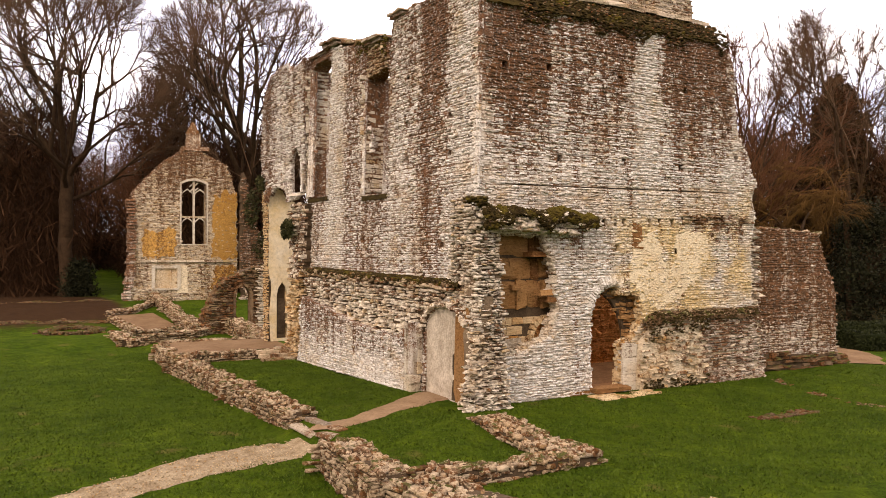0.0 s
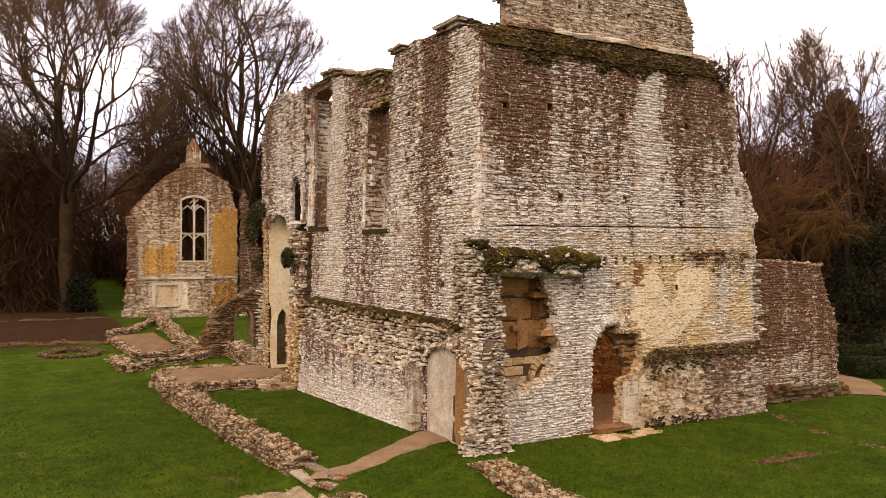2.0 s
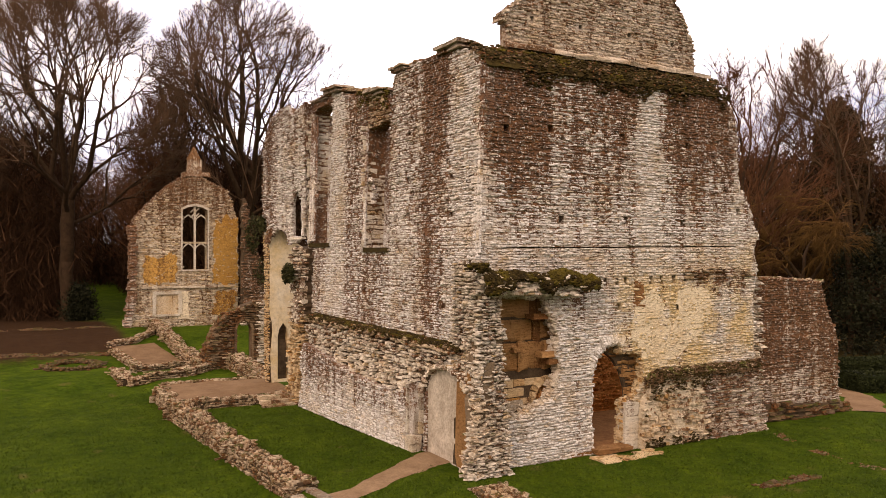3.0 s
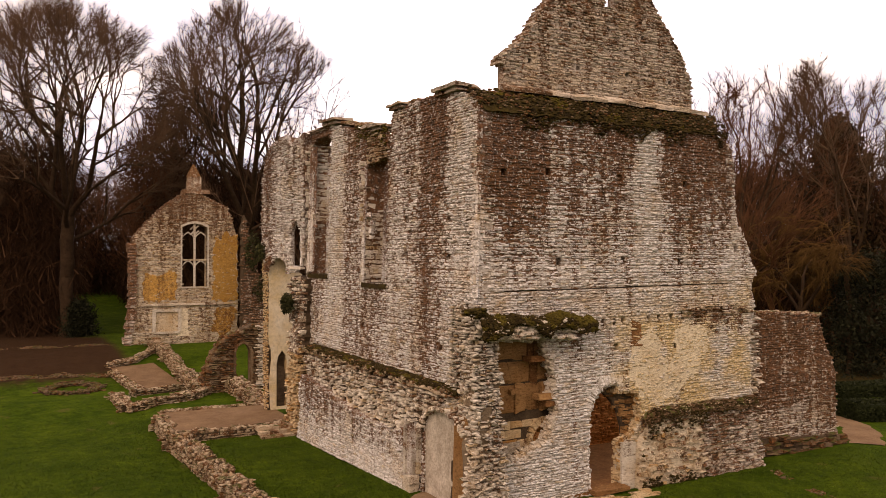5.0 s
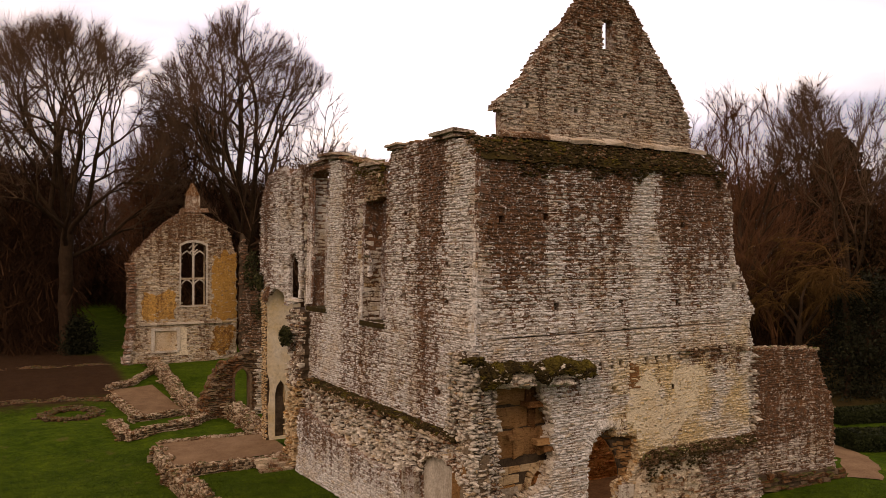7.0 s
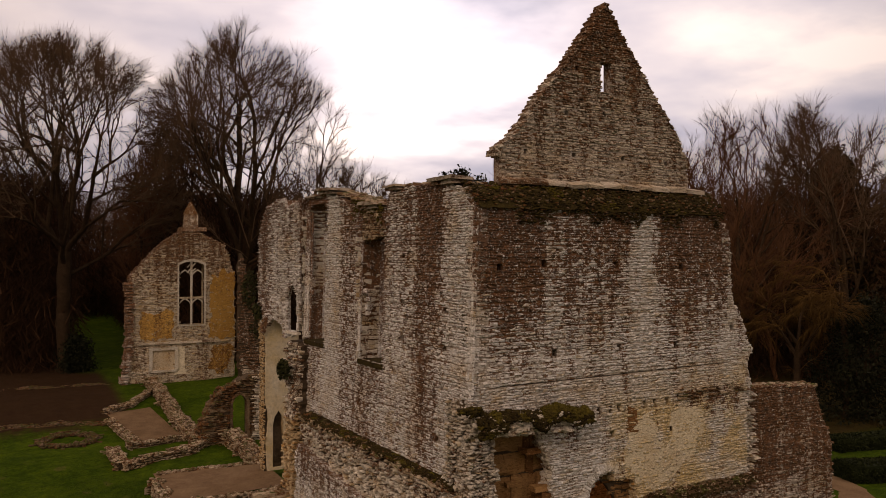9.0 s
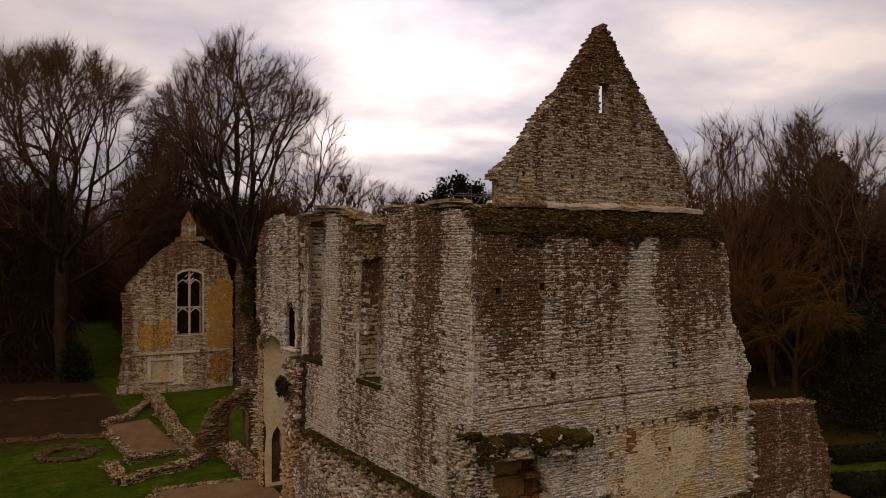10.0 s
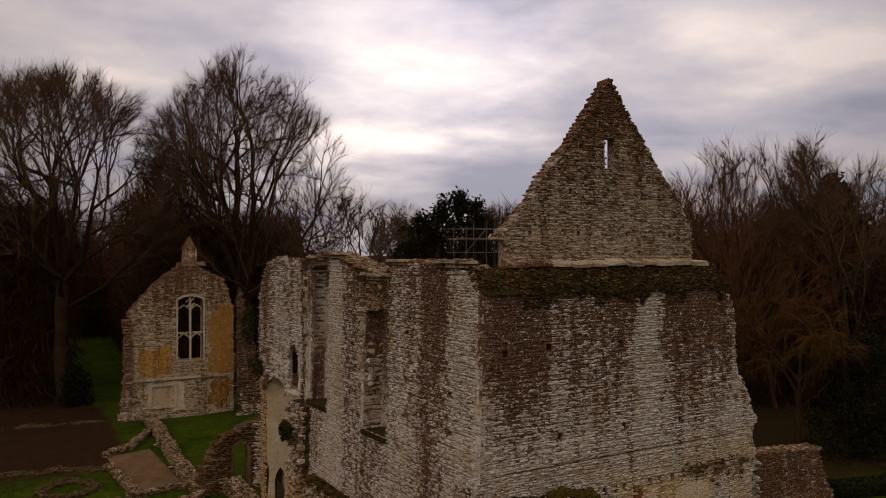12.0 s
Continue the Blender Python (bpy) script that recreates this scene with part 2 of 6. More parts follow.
J_END = stone("mortar_end_wall", "X", 11.5, END_ALONG, END_UP, palette=SHADED_MORTAR, ochre=(5.3, 11.0, 1.8, 5.4, 0.8), dirt=0.45, stains=((2.9, 3.9, 3.5, 5.1, 0.75), (8.3, 10.7, 4.2, 5.2, 0.6), (0.35, 2.4, 5.5, 9.5, 0.28)))
WEST_ALONG = [(0.0, 0.1), (0.05, 0.12), (0.09, 0.2), (0.14, 0.78), (0.185, 0.82), (0.225, 0.34), (0.32, 0.28), (0.355, 0.72), (0.44, 0.76), (0.475, 0.5), (0.535, 0.5),
                (0.57, 0.1), (0.63, 0.08), (0.67, 0.6), (0.76, 0.62), (0.78, 0.3), (0.9, 0.32), (0.95, 0.55), (1.0, 0.6)]
WEST_UP = [(0.0, 0.4), (0.28, 0.6), (0.45, 0.75), (0.62, 0.88), (0.8, 1.05), (0.92, 1.4), (1.0, 1.6)]
M_WEST = stone("limestone_west_wall", "Y", 16.0, WEST_ALONG, WEST_UP, dirt=0.5, drips=1.5)
J_WEST = stone("mortar_west_wall", "Y", 16.0, WEST_ALONG, WEST_UP, palette=SHADED_MORTAR, dirt=0.5, drips=1.5)
GABLE_ALONG = [(0, 0.8), (0.4, 0.7), (0.6, 0.6), (1, 0.75)]
GABLE_UP = [(0.0, 0.5), (0.68, 0.5), (0.78, 0.65), (0.88, 1.0), (0.94, 1.4), (1.0, 1.7)]
M_GABLE = stone("limestone_gable", "X", 10.0, GABLE_ALONG, GABLE_UP, top=17.6, palette=((0.5, 0.43, 0.35), (0.62, 0.55, 0.46), TAN), dirt=0.6, drips=0.9)
J_GABLE = stone("mortar_gable", "X", 10.0, GABLE_ALONG, GABLE_UP, top=17.6, palette=SHADED_MORTAR, dirt=0.6, drips=0.9)
M_FAR = stone("limestone_far_gable", "X", 8.0, [(0, 0.6), (1, 0.6)], [(0, 0.6), (0.4, 0.55), (0.65, 0.75), (0.85, 1.1), (1, 1.35)], top=11.5, palette=((0.48, 0.40, 0.31), (0.66, 0.585, 0.48), (0.58, 0.42, 0.22)), dirt=0.55, drips=1.6)
M_DARK = stone("limestone_lichened", "X", 20.0, [(0, 0.8), (1, 0.8)], [(0, 0.5), (0.2, 0.5), (0.36, 0.95), (0.7, 1.0), (1, 1.15)], top=6.0, palette=((0.42, 0.36, 0.31), (0.60, 0.54, 0.48), TAN), dirt=0.62)
M_RUBBLE = stone("rubble_limestone", "X", 20.0, [(0, 0.42), (1, 0.42)], [(0, 0.8), (1, 0.8)], palette=((0.13, 0.08, 0.046), (0.50, 0.405, 0.30), (0.30, 0.19, 0.10)), dirt=0.68, moss=0.35)
M_BROKEN = stone("broken_limestone", "X", 20.0, [(0, 0.3), (1, 0.3)], [(0, 0.6), (1, 0.6)], palette=((0.52, 0.44, 0.35), (0.70, 0.65, 0.575), (0.58, 0.45, 0.29)), dirt=0.5, moss=0.2)
M_LOWER = stone("limestone_plinth", "Y", 16.0, [(0, 0.35), (1, 0.45)], [(0, 0.02), (0.04, 0.2), (0.09, 0.85), (0.14, 1.4), (0.2, 1.7), (1, 1.7)], dirt=0.45, fine=2.2)
M_BAND = stone("torn_band_limestone", "Y", 16.0, [(0, 0.6), (1, 0.6)], [(0, 0.1), (0.17, 0.2), (0.2, 0.45), (0.24, 0.75), (1, 1.0)], palette=((0.55, 0.46, 0.36), (0.76, 0.71, 0.63), (0.62, 0.48, 0.31)), dirt=0.46)
M_TORN = stone("ochre_torn_rubble", "X", 20.0, [(0, 0.4), (1, 0.4)], [(0, 0.5), (1, 0.7)], palette=((0.45, 0.28, 0.13), (0.62, 0.48, 0.31), (0.52, 0.29, 0.11)), dirt=0.5)
M_FOOT = stone("dark_footing_stone", "X", 20.0, [(0, 0.5), (1, 0.5)], [(0, 0.8), (1, 0.8)], palette=((0.07, 0.044, 0.027), (0.17, 0.12, 0.08), (0.13, 0.08, 0.045)), dirt=0.6, moss=0.5)
M_ARCH = stone("dark_archway_rubble", "X", 20.0, [(0, 0.6), (1, 0.6)], [(0, 0.7), (1, 0.8)], palette=((0.09, 0.06, 0.038), (0.23, 0.17, 0.115), (0.17, 0.105, 0.058)), dirt=0.62, moss=0.3)
M_WARM = stone("warm_ashlar", "X", 20.0, [(0, 0.25), (1, 0.25)], [(0, 0.5), (1, 0.5)], palette=((0.20, 0.095, 0.040), (0.34, 0.19, 0.085), (0.26, 0.115, 0.045)), dirt=0.5)
M_STAIN = plain("rust_stained_stone", (0.17, 0.075, 0.03), (0.30, 0.15, 0.065), 3.0, 0.9, 0.6, 14.0, 0.8)
M_RED = stone("red_rubble", "X", 20.0, [(0, 0.3), (1, 0.3)], [(0, 0.5), (1, 0.5)], palette=((0.58, 0.22, 0.08), (0.82, 0.37, 0.14), (0.70, 0.30, 0.11)), dirt=0.16)
# weathered mortar with the shade of deep joints worked into its tone
M_JOINT = plain("shaded_weathered_mortar", (0.13, 0.092, 0.06), (0.27, 0.205, 0.145), 3.0, 0.95, 0.7, 22.0, 0.8)
# dark core mortar; its colour also carries the shade between stones
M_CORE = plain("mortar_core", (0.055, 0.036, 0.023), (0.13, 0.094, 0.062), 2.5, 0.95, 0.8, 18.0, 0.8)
M_DRESSED = stone("dressed_stone", "X", 20.0, [(0, 0.2), (1, 0.2)], [(0, 0.5), (1, 0.5)], palette=((0.46, 0.42, 0.36), (0.62, 0.58, 0.51), (0.54, 0.45, 0.32)), dirt=0.42)
M_PLASTER = plain("cream_plaster", (0.78, 0.71, 0.58), (0.66, 0.52, 0.30), 1.3, 0.9, 0.4, 9.0, 0.55)
M_GREYPL = plain("grey_plaster", (0.34, 0.29, 0.235), (0.58, 0.53, 0.46), 2.2, 0.95, 0.8, 12.0, 0.8)
M_FLOOR = plain("damp_gravel_floor", (0.14, 0.083, 0.046), (0.235, 0.152, 0.09), 1.1, 0.95, 0.6, 18.0, 0.7)
M_OCHRE = stone("ochre_plaster", "X", 20.0, [(0, 0.4), (1, 0.4)], [(0, 0.8), (1, 0.8)], palette=((0.52, 0.29, 0.085), (0.68, 0.40, 0.13), (0.46, 0.22, 0.06)), dirt=0.6, drips=0.9)
M_PALEPL = stone("pale_yellow_plaster", "X", 20.0, [(0, 0.1), (1, 0.1)], [(0, 0.5), (1, 0.5)], palette=((0.72, 0.58, 0.35), (0.77, 0.68, 0.52), (0.74, 0.6, 0.36)), dirt=0.3)
M_OLIVE = plain("olive_moss", (0.050, 0.034, 0.010), (0.15, 0.12, 0.022), 3.0, 0.95, 1.0, 26.0, 0.9)
M_PLINTH = stone("torn_plinth", "X", 20.0, [(0, 0.45), (1, 0.45)], [(0, 0.5), (0.09, 0.55), (0.16, 0.8), (0.2, 1.3), (1, 1.0)], palette=((0.46, 0.37, 0.26), (0.66, 0.58, 0.46), (0.54, 0.36, 0.18)), dirt=0.58)
M_CORNICE = stone("weathered_cornice", "X", 20.0, [(0, 0.5), (1, 0.5)], [(0, 0.8), (1, 0.8)], palette=((0.26, 0.22, 0.18), (0.40, 0.35, 0.29), (0.36, 0.28, 0.19)), dirt=0.5)
M_MOSS = plain("moss", (0.024, 0.015, 0.007), (0.075, 0.055, 0.016), 3.2, 0.95, 1.0, 22.0, 0.9)
M_EARTH = plain("trodden_earth", (0.20, 0.125, 0.075), (0.33, 0.23, 0.15), 1.6, 0.95, 0.5, 16.0, 0.6)
M_GRAVEL = plain("gravel", (0.24, 0.17, 0.10), (0.46, 0.38, 0.27), 3.2, 0.95, 1.0, 26.0, 0.95)
M_GRASS = grass_ground()
M_BLADE = leafy("grass_blade", (0.028, 0.056, 0.004), (0.066, 0.106, 0.010))
M_BARK = plain("bark", (0.032, 0.018, 0.010), (0.064, 0.039, 0.022), 3.0, 0.9, 0.6, 20.0, 0.7)
M_FINE = plain("grey_brown_twig", (0.075, 0.044, 0.026), (0.15, 0.092, 0.056), 1.0, 0.9, 0.2, 20.0, 0.4)
M_TWIG = plain("brown_twig", (0.085, 0.036, 0.017), (0.16, 0.072, 0.034), 1.0, 0.9, 0.2, 20.0, 0.4)
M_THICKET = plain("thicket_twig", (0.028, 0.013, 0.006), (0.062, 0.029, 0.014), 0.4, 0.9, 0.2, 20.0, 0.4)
M_WEEP = plain("ochre_twig", (0.10, 0.052, 0.018), (0.19, 0.105, 0.036), 1.0, 0.9, 0.2, 20.0, 0.4)
M_YEW = leafy("yew_leaf", (0.008, 0.010, 0.005), (0.022, 0.024, 0.010))
M_YEWB = leafy("browned_yew_leaf", (0.022, 0.014, 0.006), (0.060, 0.036, 0.013))
M_HEDGE = leafy("hedge_leaf", (0.008, 0.013, 0.004), (0.022, 0.029, 0.008))
M_IVY = leafy("ivy_leaf", (0.020, 0.024, 0.010), (0.06, 0.06, 0.022))
M_STEEL = plain("weathered_tube", (0.08, 0.08, 0.085), (0.14, 0.14, 0.145), 4.0, 0.5, 0.1, 20.0, 0.2)
M_BOARD = plain("scaffold_board", (0.20, 0.16, 0.11), (0.30, 0.25, 0.18), 4.0, 0.8, 0.3, 20.0, 0.4)
M_SHEET = plain("white_sheet", (0.7, 0.7, 0.7), (0.8, 0.8, 0.8), 4.0, 0.6, 0.2, 10.0, 0.1)


# ---- building helpers ----
from mathutils import geometry

rng = np.random.default_rng(7)


def thing(name, label, category, group="", at=(0, 0, 0)):
    ob = new(name)
    ob.location = at
    ob.empty_display_size = 0.2
    return tagged(ob, label, category, group)


def mesh_ob(name, verts, faces, mat, parent=None, label="", kind="", smooth=False):
    me = bpy.data.meshes.new(name)
    me.from_pydata([tuple(map(float, v)) for v in verts], [], [tuple(map(int, f)) for f in faces])
    me.materials.append(mat)
    if smooth:
        me.polygons.foreach_set("use_smooth", [True] * len(me.polygons))
    ob = new(name, me)
    if parent is not None:
        ob.parent = parent
    return tagged(ob, label, "", "", kind)


def fast_mesh(name, verts, tris_or_quads, mat, parent=None, label="", kind="", smooth=False):
    """A mesh from numpy arrays: verts (n, 3), faces (m, k)."""
    verts, f = np.asarray(verts, np.float32), np.asarray(tris_or_quads, np.int32)
    me = bpy.data.meshes.new(name)
    me.vertices.add(len(verts))
    me.vertices.foreach_set("co", verts.ravel())
    me.loops.add(f.size)
    me.loops.foreach_set("vertex_index", f.ravel())
    me.polygons.add(len(f))
    me.polygons.foreach_set("loop_start", np.arange(0, f.size, f.shape[1], dtype=np.int32))
    me.update(calc_edges=True)
    me.materials.append(mat)
    if smooth:
        me.polygons.foreach_set("use_smooth", [True] * len(me.polygons))
    ob = new(name, me)
    if parent is not None:
        ob.parent = parent
    return tagged(ob, label, "", "", kind)


def part(name, bm, mat, parent, label=""):
    bmesh.ops.recalc_face_normals(bm, faces=bm.faces)
    me = bpy.data.meshes.new(name)
    bm.to_mesh(me)
    bm.free()
    me.materials.append(mat)
    ob = new(name, me)
    ob.parent = parent
    return tagged(ob, label)


class Panel:
    """An upright face: u runs along it, v is the height, d stands out of it. batter: how far it leans back per metre of height."""

    def __init__(self, o, u, side=1, batter=0.0):
        u = np.array([u[0], u[1], 0.0])
        self.o, self.u, self.batter = np.array([o[0], o[1], 0.0]), u / np.linalg.norm(u), batter
        self.n = side * np.array([self.u[1], -self.u[0], 0.0])
        self.z = np.array([0.0, 0.0, 1.0])

    def p(self, u, v, d=0.0):
        return self.o + self.u * u + self.z * v + self.n * (d - self.batter * v)

    def axes(self):
        return np.column_stack([self.u, self.z - self.n * self.batter, self.n])


def rough_line(pts, step=0.3, amp=0.08, keep=0.02, closed=True):
    """Breaks an outline into short uneven runs; parts at or below the height keep stay straight."""
    res = []
    n = len(pts)
    for i in range(n if closed else n - 1):
        a, b = np.array(pts[i], float), np.array(pts[(i + 1) % n], float)
        k = max(1, int(np.linalg.norm(b - a) / step))
        for j in range(k):
            q = a + (b - a) * j / k
            if j and not (a[1] <= keep and b[1] <= keep):
                q = q + rng.uniform(-amp, amp, 2)
            res.append((float(q[0]), float(q[1])))
    return res


def inside(poly, u, v):
    hit = False
    j = len(poly) - 1
    for i in range(len(poly)):
        (a, b), (c, d) = poly[i], poly[j]
        if (b > v) != (d > v) and u < (c - a) * (v - b) / (d - b) + a:
            hit = not hit
        j = i
    return hit


def prism(panel, outline, holes=(), d0=0.0, d1=-0.5):
    """A slab of wall with an outline and openings that go through it."""
    loops = [list(outline)] + [list(h) for h in holes]
    tris = geometry.tessellate_polygon([[Vector((u, v, 0)) for u, v in loop] for loop in loops])
    flat = [q for loop in loops for q in loop]
    bm = bmesh.new()
    front = [bm.verts.new(panel.p(u, v, d0)) for u, v in flat]
    back = [bm.verts.new(panel.p(u, v, d1)) for u, v in flat]
    for a, b, c in tris:
        for ring in (front, back):
            try:
                bm.faces.new((ring[a], ring[b], ring[c]))
            except ValueError:
                pass
    k = 0
    for loop in loops:
        n = len(loop)
        for i in range(n):
            a, b = k + i, k + (i + 1) % n
            bm.faces.new((front[a], front[b], back[b], back[a]))
        k += n
    return bm


def add_box(bm, centre, size, turn=0.0, tilt=(0.0, 0.0), uneven=0.0, taper=1.0):
    m = Matrix.Translation(centre) @ Euler((tilt[0], tilt[1], turn)).to_matrix().to_4x4()
    vs = []
    for z in (-0.5, 0.5):
        k = taper if z > 0 else 1.0
        for x, y in ((-0.5, -0.5), (0.5, -0.5), (0.5, 0.5), (-0.5, 0.5)):
            q = Vector((x * size[0] * k, y * size[1] * k, z * size[2])) + Vector(rng.uniform(-uneven, uneven, 3))
            vs.append(bm.verts.new(m @ q))
    for f in ((3, 2, 1, 0), (4, 5, 6, 7), (0, 1, 5, 4), (1, 2, 6, 5), (2, 3, 7, 6), (3, 0, 4, 7)):
        bm.faces.new([vs[i] for i in f])
    return bm


# one stone: a block with a worn, uneven front; u and v from -0.5 to 0.5, d from 0 to 1
STONE_FACES = np.array([(4, 5, 6, 7), (0, 1, 5, 4), (1, 2, 6, 5), (2, 3, 7, 6), (3, 0, 4, 7), (3, 2, 1, 0)])
STONES, STONE_MESH = [], []
for k in range(14):
    q = np.array([(-0.5, -0.5, 0), (0.5, -0.5, 0), (0.5, 0.5, 0), (-0.5, 0.5, 0), (-0.48, -0.38, 1), (0.48, -0.38, 1), (0.48, 0.38, 1), (-0.48, 0.38, 1)], float)
    q[4:, 0] += rng.uniform(-0.05, 0.05, 4)
    q[4:, 1] += rng.uniform(-0.17, 0.17, 4)
    q[4:, 2] += rng.uniform(-0.3, 0.15, 4)
    q[:4, :2] += rng.uniform(-0.02, 0.02, (4, 2))
    STONES.append(q)


def lay(panel, region, bounds, course=(0.05, 0.09), length=(0.06, 0.19), proud=(-0.016, 0.028), base=-0.055, skew=0.09, gap=0.009):
    """Stones in courses over the part of a panel for which region(u, v) holds. Returns a list of (3x3, place, variant)."""
    u0, u1, v0, v1 = bounds
    made, v, ax = [], v0, panel.axes()
    while v < v1:
        h = rng.uniform(*course)
        u = u0 - rng.uniform(0, 0.2)
        wave, phase = rng.uniform(0.3, 1.2), rng.uniform(0, 6.3)
        while u < u1:
            w = length[0] + (length[1] - length[0]) * rng.random() ** 1.7 * 1.5
            cu, cv = u + w / 2, v + h / 2
            if rng.random() > 0.04 and region(cu, cv):
                d = rng.uniform(*proud) - base
                turn = rng.normal(0, skew) if skew else 0.0
                r = np.array([[math.cos(turn), -math.sin(turn), 0], [math.sin(turn), math.cos(turn), 0], [0, 0, 1]])
                tall = h * (rng.uniform(0.6, 1.3) if skew else 1.0)
                cv += (0.014 * math.sin(u * wave + phase) + rng.uniform(-0.015, 0.015)) * (1 if skew else 0)
                made.append((ax @ r @ np.diag([max(w - gap * rng.uniform(-0.3, 0.9), 0.03), max(tall - gap, 0.025), d]), panel.p(cu, cv, base), int(rng.integers(14))))
            u += w
        v += h
    return made


def joined(stones):
    vs = np.concatenate([STONES[k] @ m.T + p for m, p, k in stones])
    fs = (np.arange(len(stones))[:, None, None] * 8 + STONE_FACES[None]).reshape(-1, 4)
    return vs, fs


def set_stones(stones, parent, mat, pick=None, limit=300, name="stone"):
    """The stones of a face: those that pick(place) takes are objects of their own, the rest one mesh."""
    mine, rest = [], []
    for s in stones:
        (mine if pick is not None and len(mine) < limit and pick(s[1]) else rest).append(s)
    key = mat.name
    if mine and not any(k == key for k, _ in STONE_MESH):
        made = []
        for q in STONES:
            me = bpy.data.meshes.new(name)
            me.from_pydata([tuple(v) for v in q], [], [tuple(int(i) for i in f) for f in STONE_FACES])
            me.materials.append(mat)
            made.append(me)
        STONE_MESH.append((key, made))
    shapes = dict(STONE_MESH).get(key)
    for m, p, k in mine:
        ob = new(name, shapes[k])
        ob.parent = parent
        mm = Matrix([[*m[0], p[0]], [*m[1], p[1]], [*m[2], p[2]], [0, 0, 0, 1]])
        ob.matrix_basis = mm
    if rest:
        vs, fs = joined(rest)
        fast_mesh("stonework", vs, fs, mat, parent, kind="stuff")


def edge_stones(panel, loop, depth, start=0.0, size=(0.1, 0.24), jut=0.06, closed=True, low=-9):
    """Rubble along the cut edge of a wall, through its thickness."""
    made = []
    n = len(loop)
    for i in range(n if closed else n - 1):
        a, b = np.array(loop[i], float), np.array(loop[(i + 1) % n], float)
        if max(a[1], b[1]) < low:
            continue
        length = np.linalg.norm(b - a)
        ang = math.atan2(b[1] - a[1], b[0] - a[0])
        t = 0.0
        while t < length:
            w = rng.uniform(0.06, 0.13)
            d = start
            while d < depth:
                s = rng.uniform(*size)
                q = a + (b - a) * min(1.0, (t + w / 2) / length) + rng.uniform(-jut, jut, 2) * 0.5
                turn = ang + rng.normal(0, 0.15)
                r = np.array([[math.cos(turn), -math.sin(turn), 0], [math.sin(turn), math.cos(turn), 0], [0, 0, 1]])
                made.append((panel.axes() @ r @ np.diag([w, rng.uniform(0.08, 0.16), s]), panel.p(q[0], q[1], -d - s), int(rng.integers(14))))
                d += s + 0.01
            t += w
    return made


def slab(centre, size, turn=0.0, tilt=(0.0, 0.0)):
    """A worn block as an entry for set_stones: centre, size, turn about z and tilt."""
    r = np.array(Euler((tilt[0], tilt[1], turn)).to_matrix())
    return (r @ np.diag(size), np.array(centre, float) - r @ np.array([0, 0, size[2] * 0.5]), int(rng.integers(14)))


def smooth(t):
    t = min(1.0, max(0.0, t))
    return t * t * (3 - 2 * t)


def ground_z(x, y):
    z = -0.2 * smooth((-y - 0.6) / 3.5)
    z -= 0.4 * smooth((-x - 4.3) / 0.9) * (1 - smooth((y - 16) / 8))
    z += 0.85 * smooth((y - 25) / 12) * smooth((14 - x) / 6)
    r = math.hypot(x, y - 10)
    z += 7.0 * smooth((r - 62) / 70)
    z += 0.05 * math.sin(x * 0.7 + 1.3) * math.sin(y * 0.6) + 0.02 * math.sin(x * 2.1) * math.sin(y * 1.8 + 0.5)
    return z


# ---- ground ----
near = np.arange(-16, 30.01, 0.4)
far = np.array([1.5, 3.5, 6.5, 10, 15, 21, 28, 36, 46, 60, 80, 110, 160, 260, 480, 900, 1600])
gx = np.concatenate([near[0] - far[::-1], near, near[-1] + far])
gy = np.concatenate([near[0] - far[::-1], np.arange(-16, 46.01, 0.4), 46 + far])
X, Y = np.meshgrid(gx, gy)
Z = np.array([ground_z(a, b) for a, b in zip(X.ravel(), Y.ravel())])
nx = len(gx)
idx = np.arange(X.size).reshape(X.shape)
quads = np.stack([idx[:-1, :-1], idx[:-1, 1:], idx[1:, 1:], idx[1:, :-1]], -1).reshape(-1, 4)
ground = fast_mesh("ground", np.column_stack([X.ravel(), Y.ravel(), Z]), quads, M_GRASS, None,
                   "short green lawn round the ruin, brown wood floor beyond", "structure", True)
tagged(ground, category="lawn")


def strip(name, pts, widths, mat, label, lift=0.02, step=0.25):
    """A path that lies on the ground, with uneven edges."""
    pts = [np.array(p, float) for p in pts]
    rows = []
    for i in range(len(pts) - 1):
        n = max(1, int(np.linalg.norm(pts[i + 1] - pts[i]) / step))
        for j in range(n + (i == len(pts) - 2)):
            t = j / n
            q = pts[i] + (pts[i + 1] - pts[i]) * t
            d = pts[i + 1] - pts[i]
            nrm = np.array([-d[1], d[0]]) / np.linalg.norm(d)
            w = widths[i] + (widths[i + 1] - widths[i]) * t
            rows.append([(q + nrm * w * (k / 8 - 0.5) * (1 + (rng.uniform(-0.13, 0.13) if k in (0, 8) else 0))) for k in range(9)])
    vs = [(p[0], p[1], ground_z(p[0], p[1]) + lift * (0.2 if k in (0, 8) else 1.0)) for row in rows for k, p in enumerate(row)]
    fs = [(i * 9 + k, i * 9 + k + 1, i * 9 + k + 10, i * 9 + k + 9) for i in range(len(rows) - 1) for k in range(8)]
    ob = mesh_ob(name, vs, fs, mat, None, label, "structure")
    return tagged(ob, category="path")


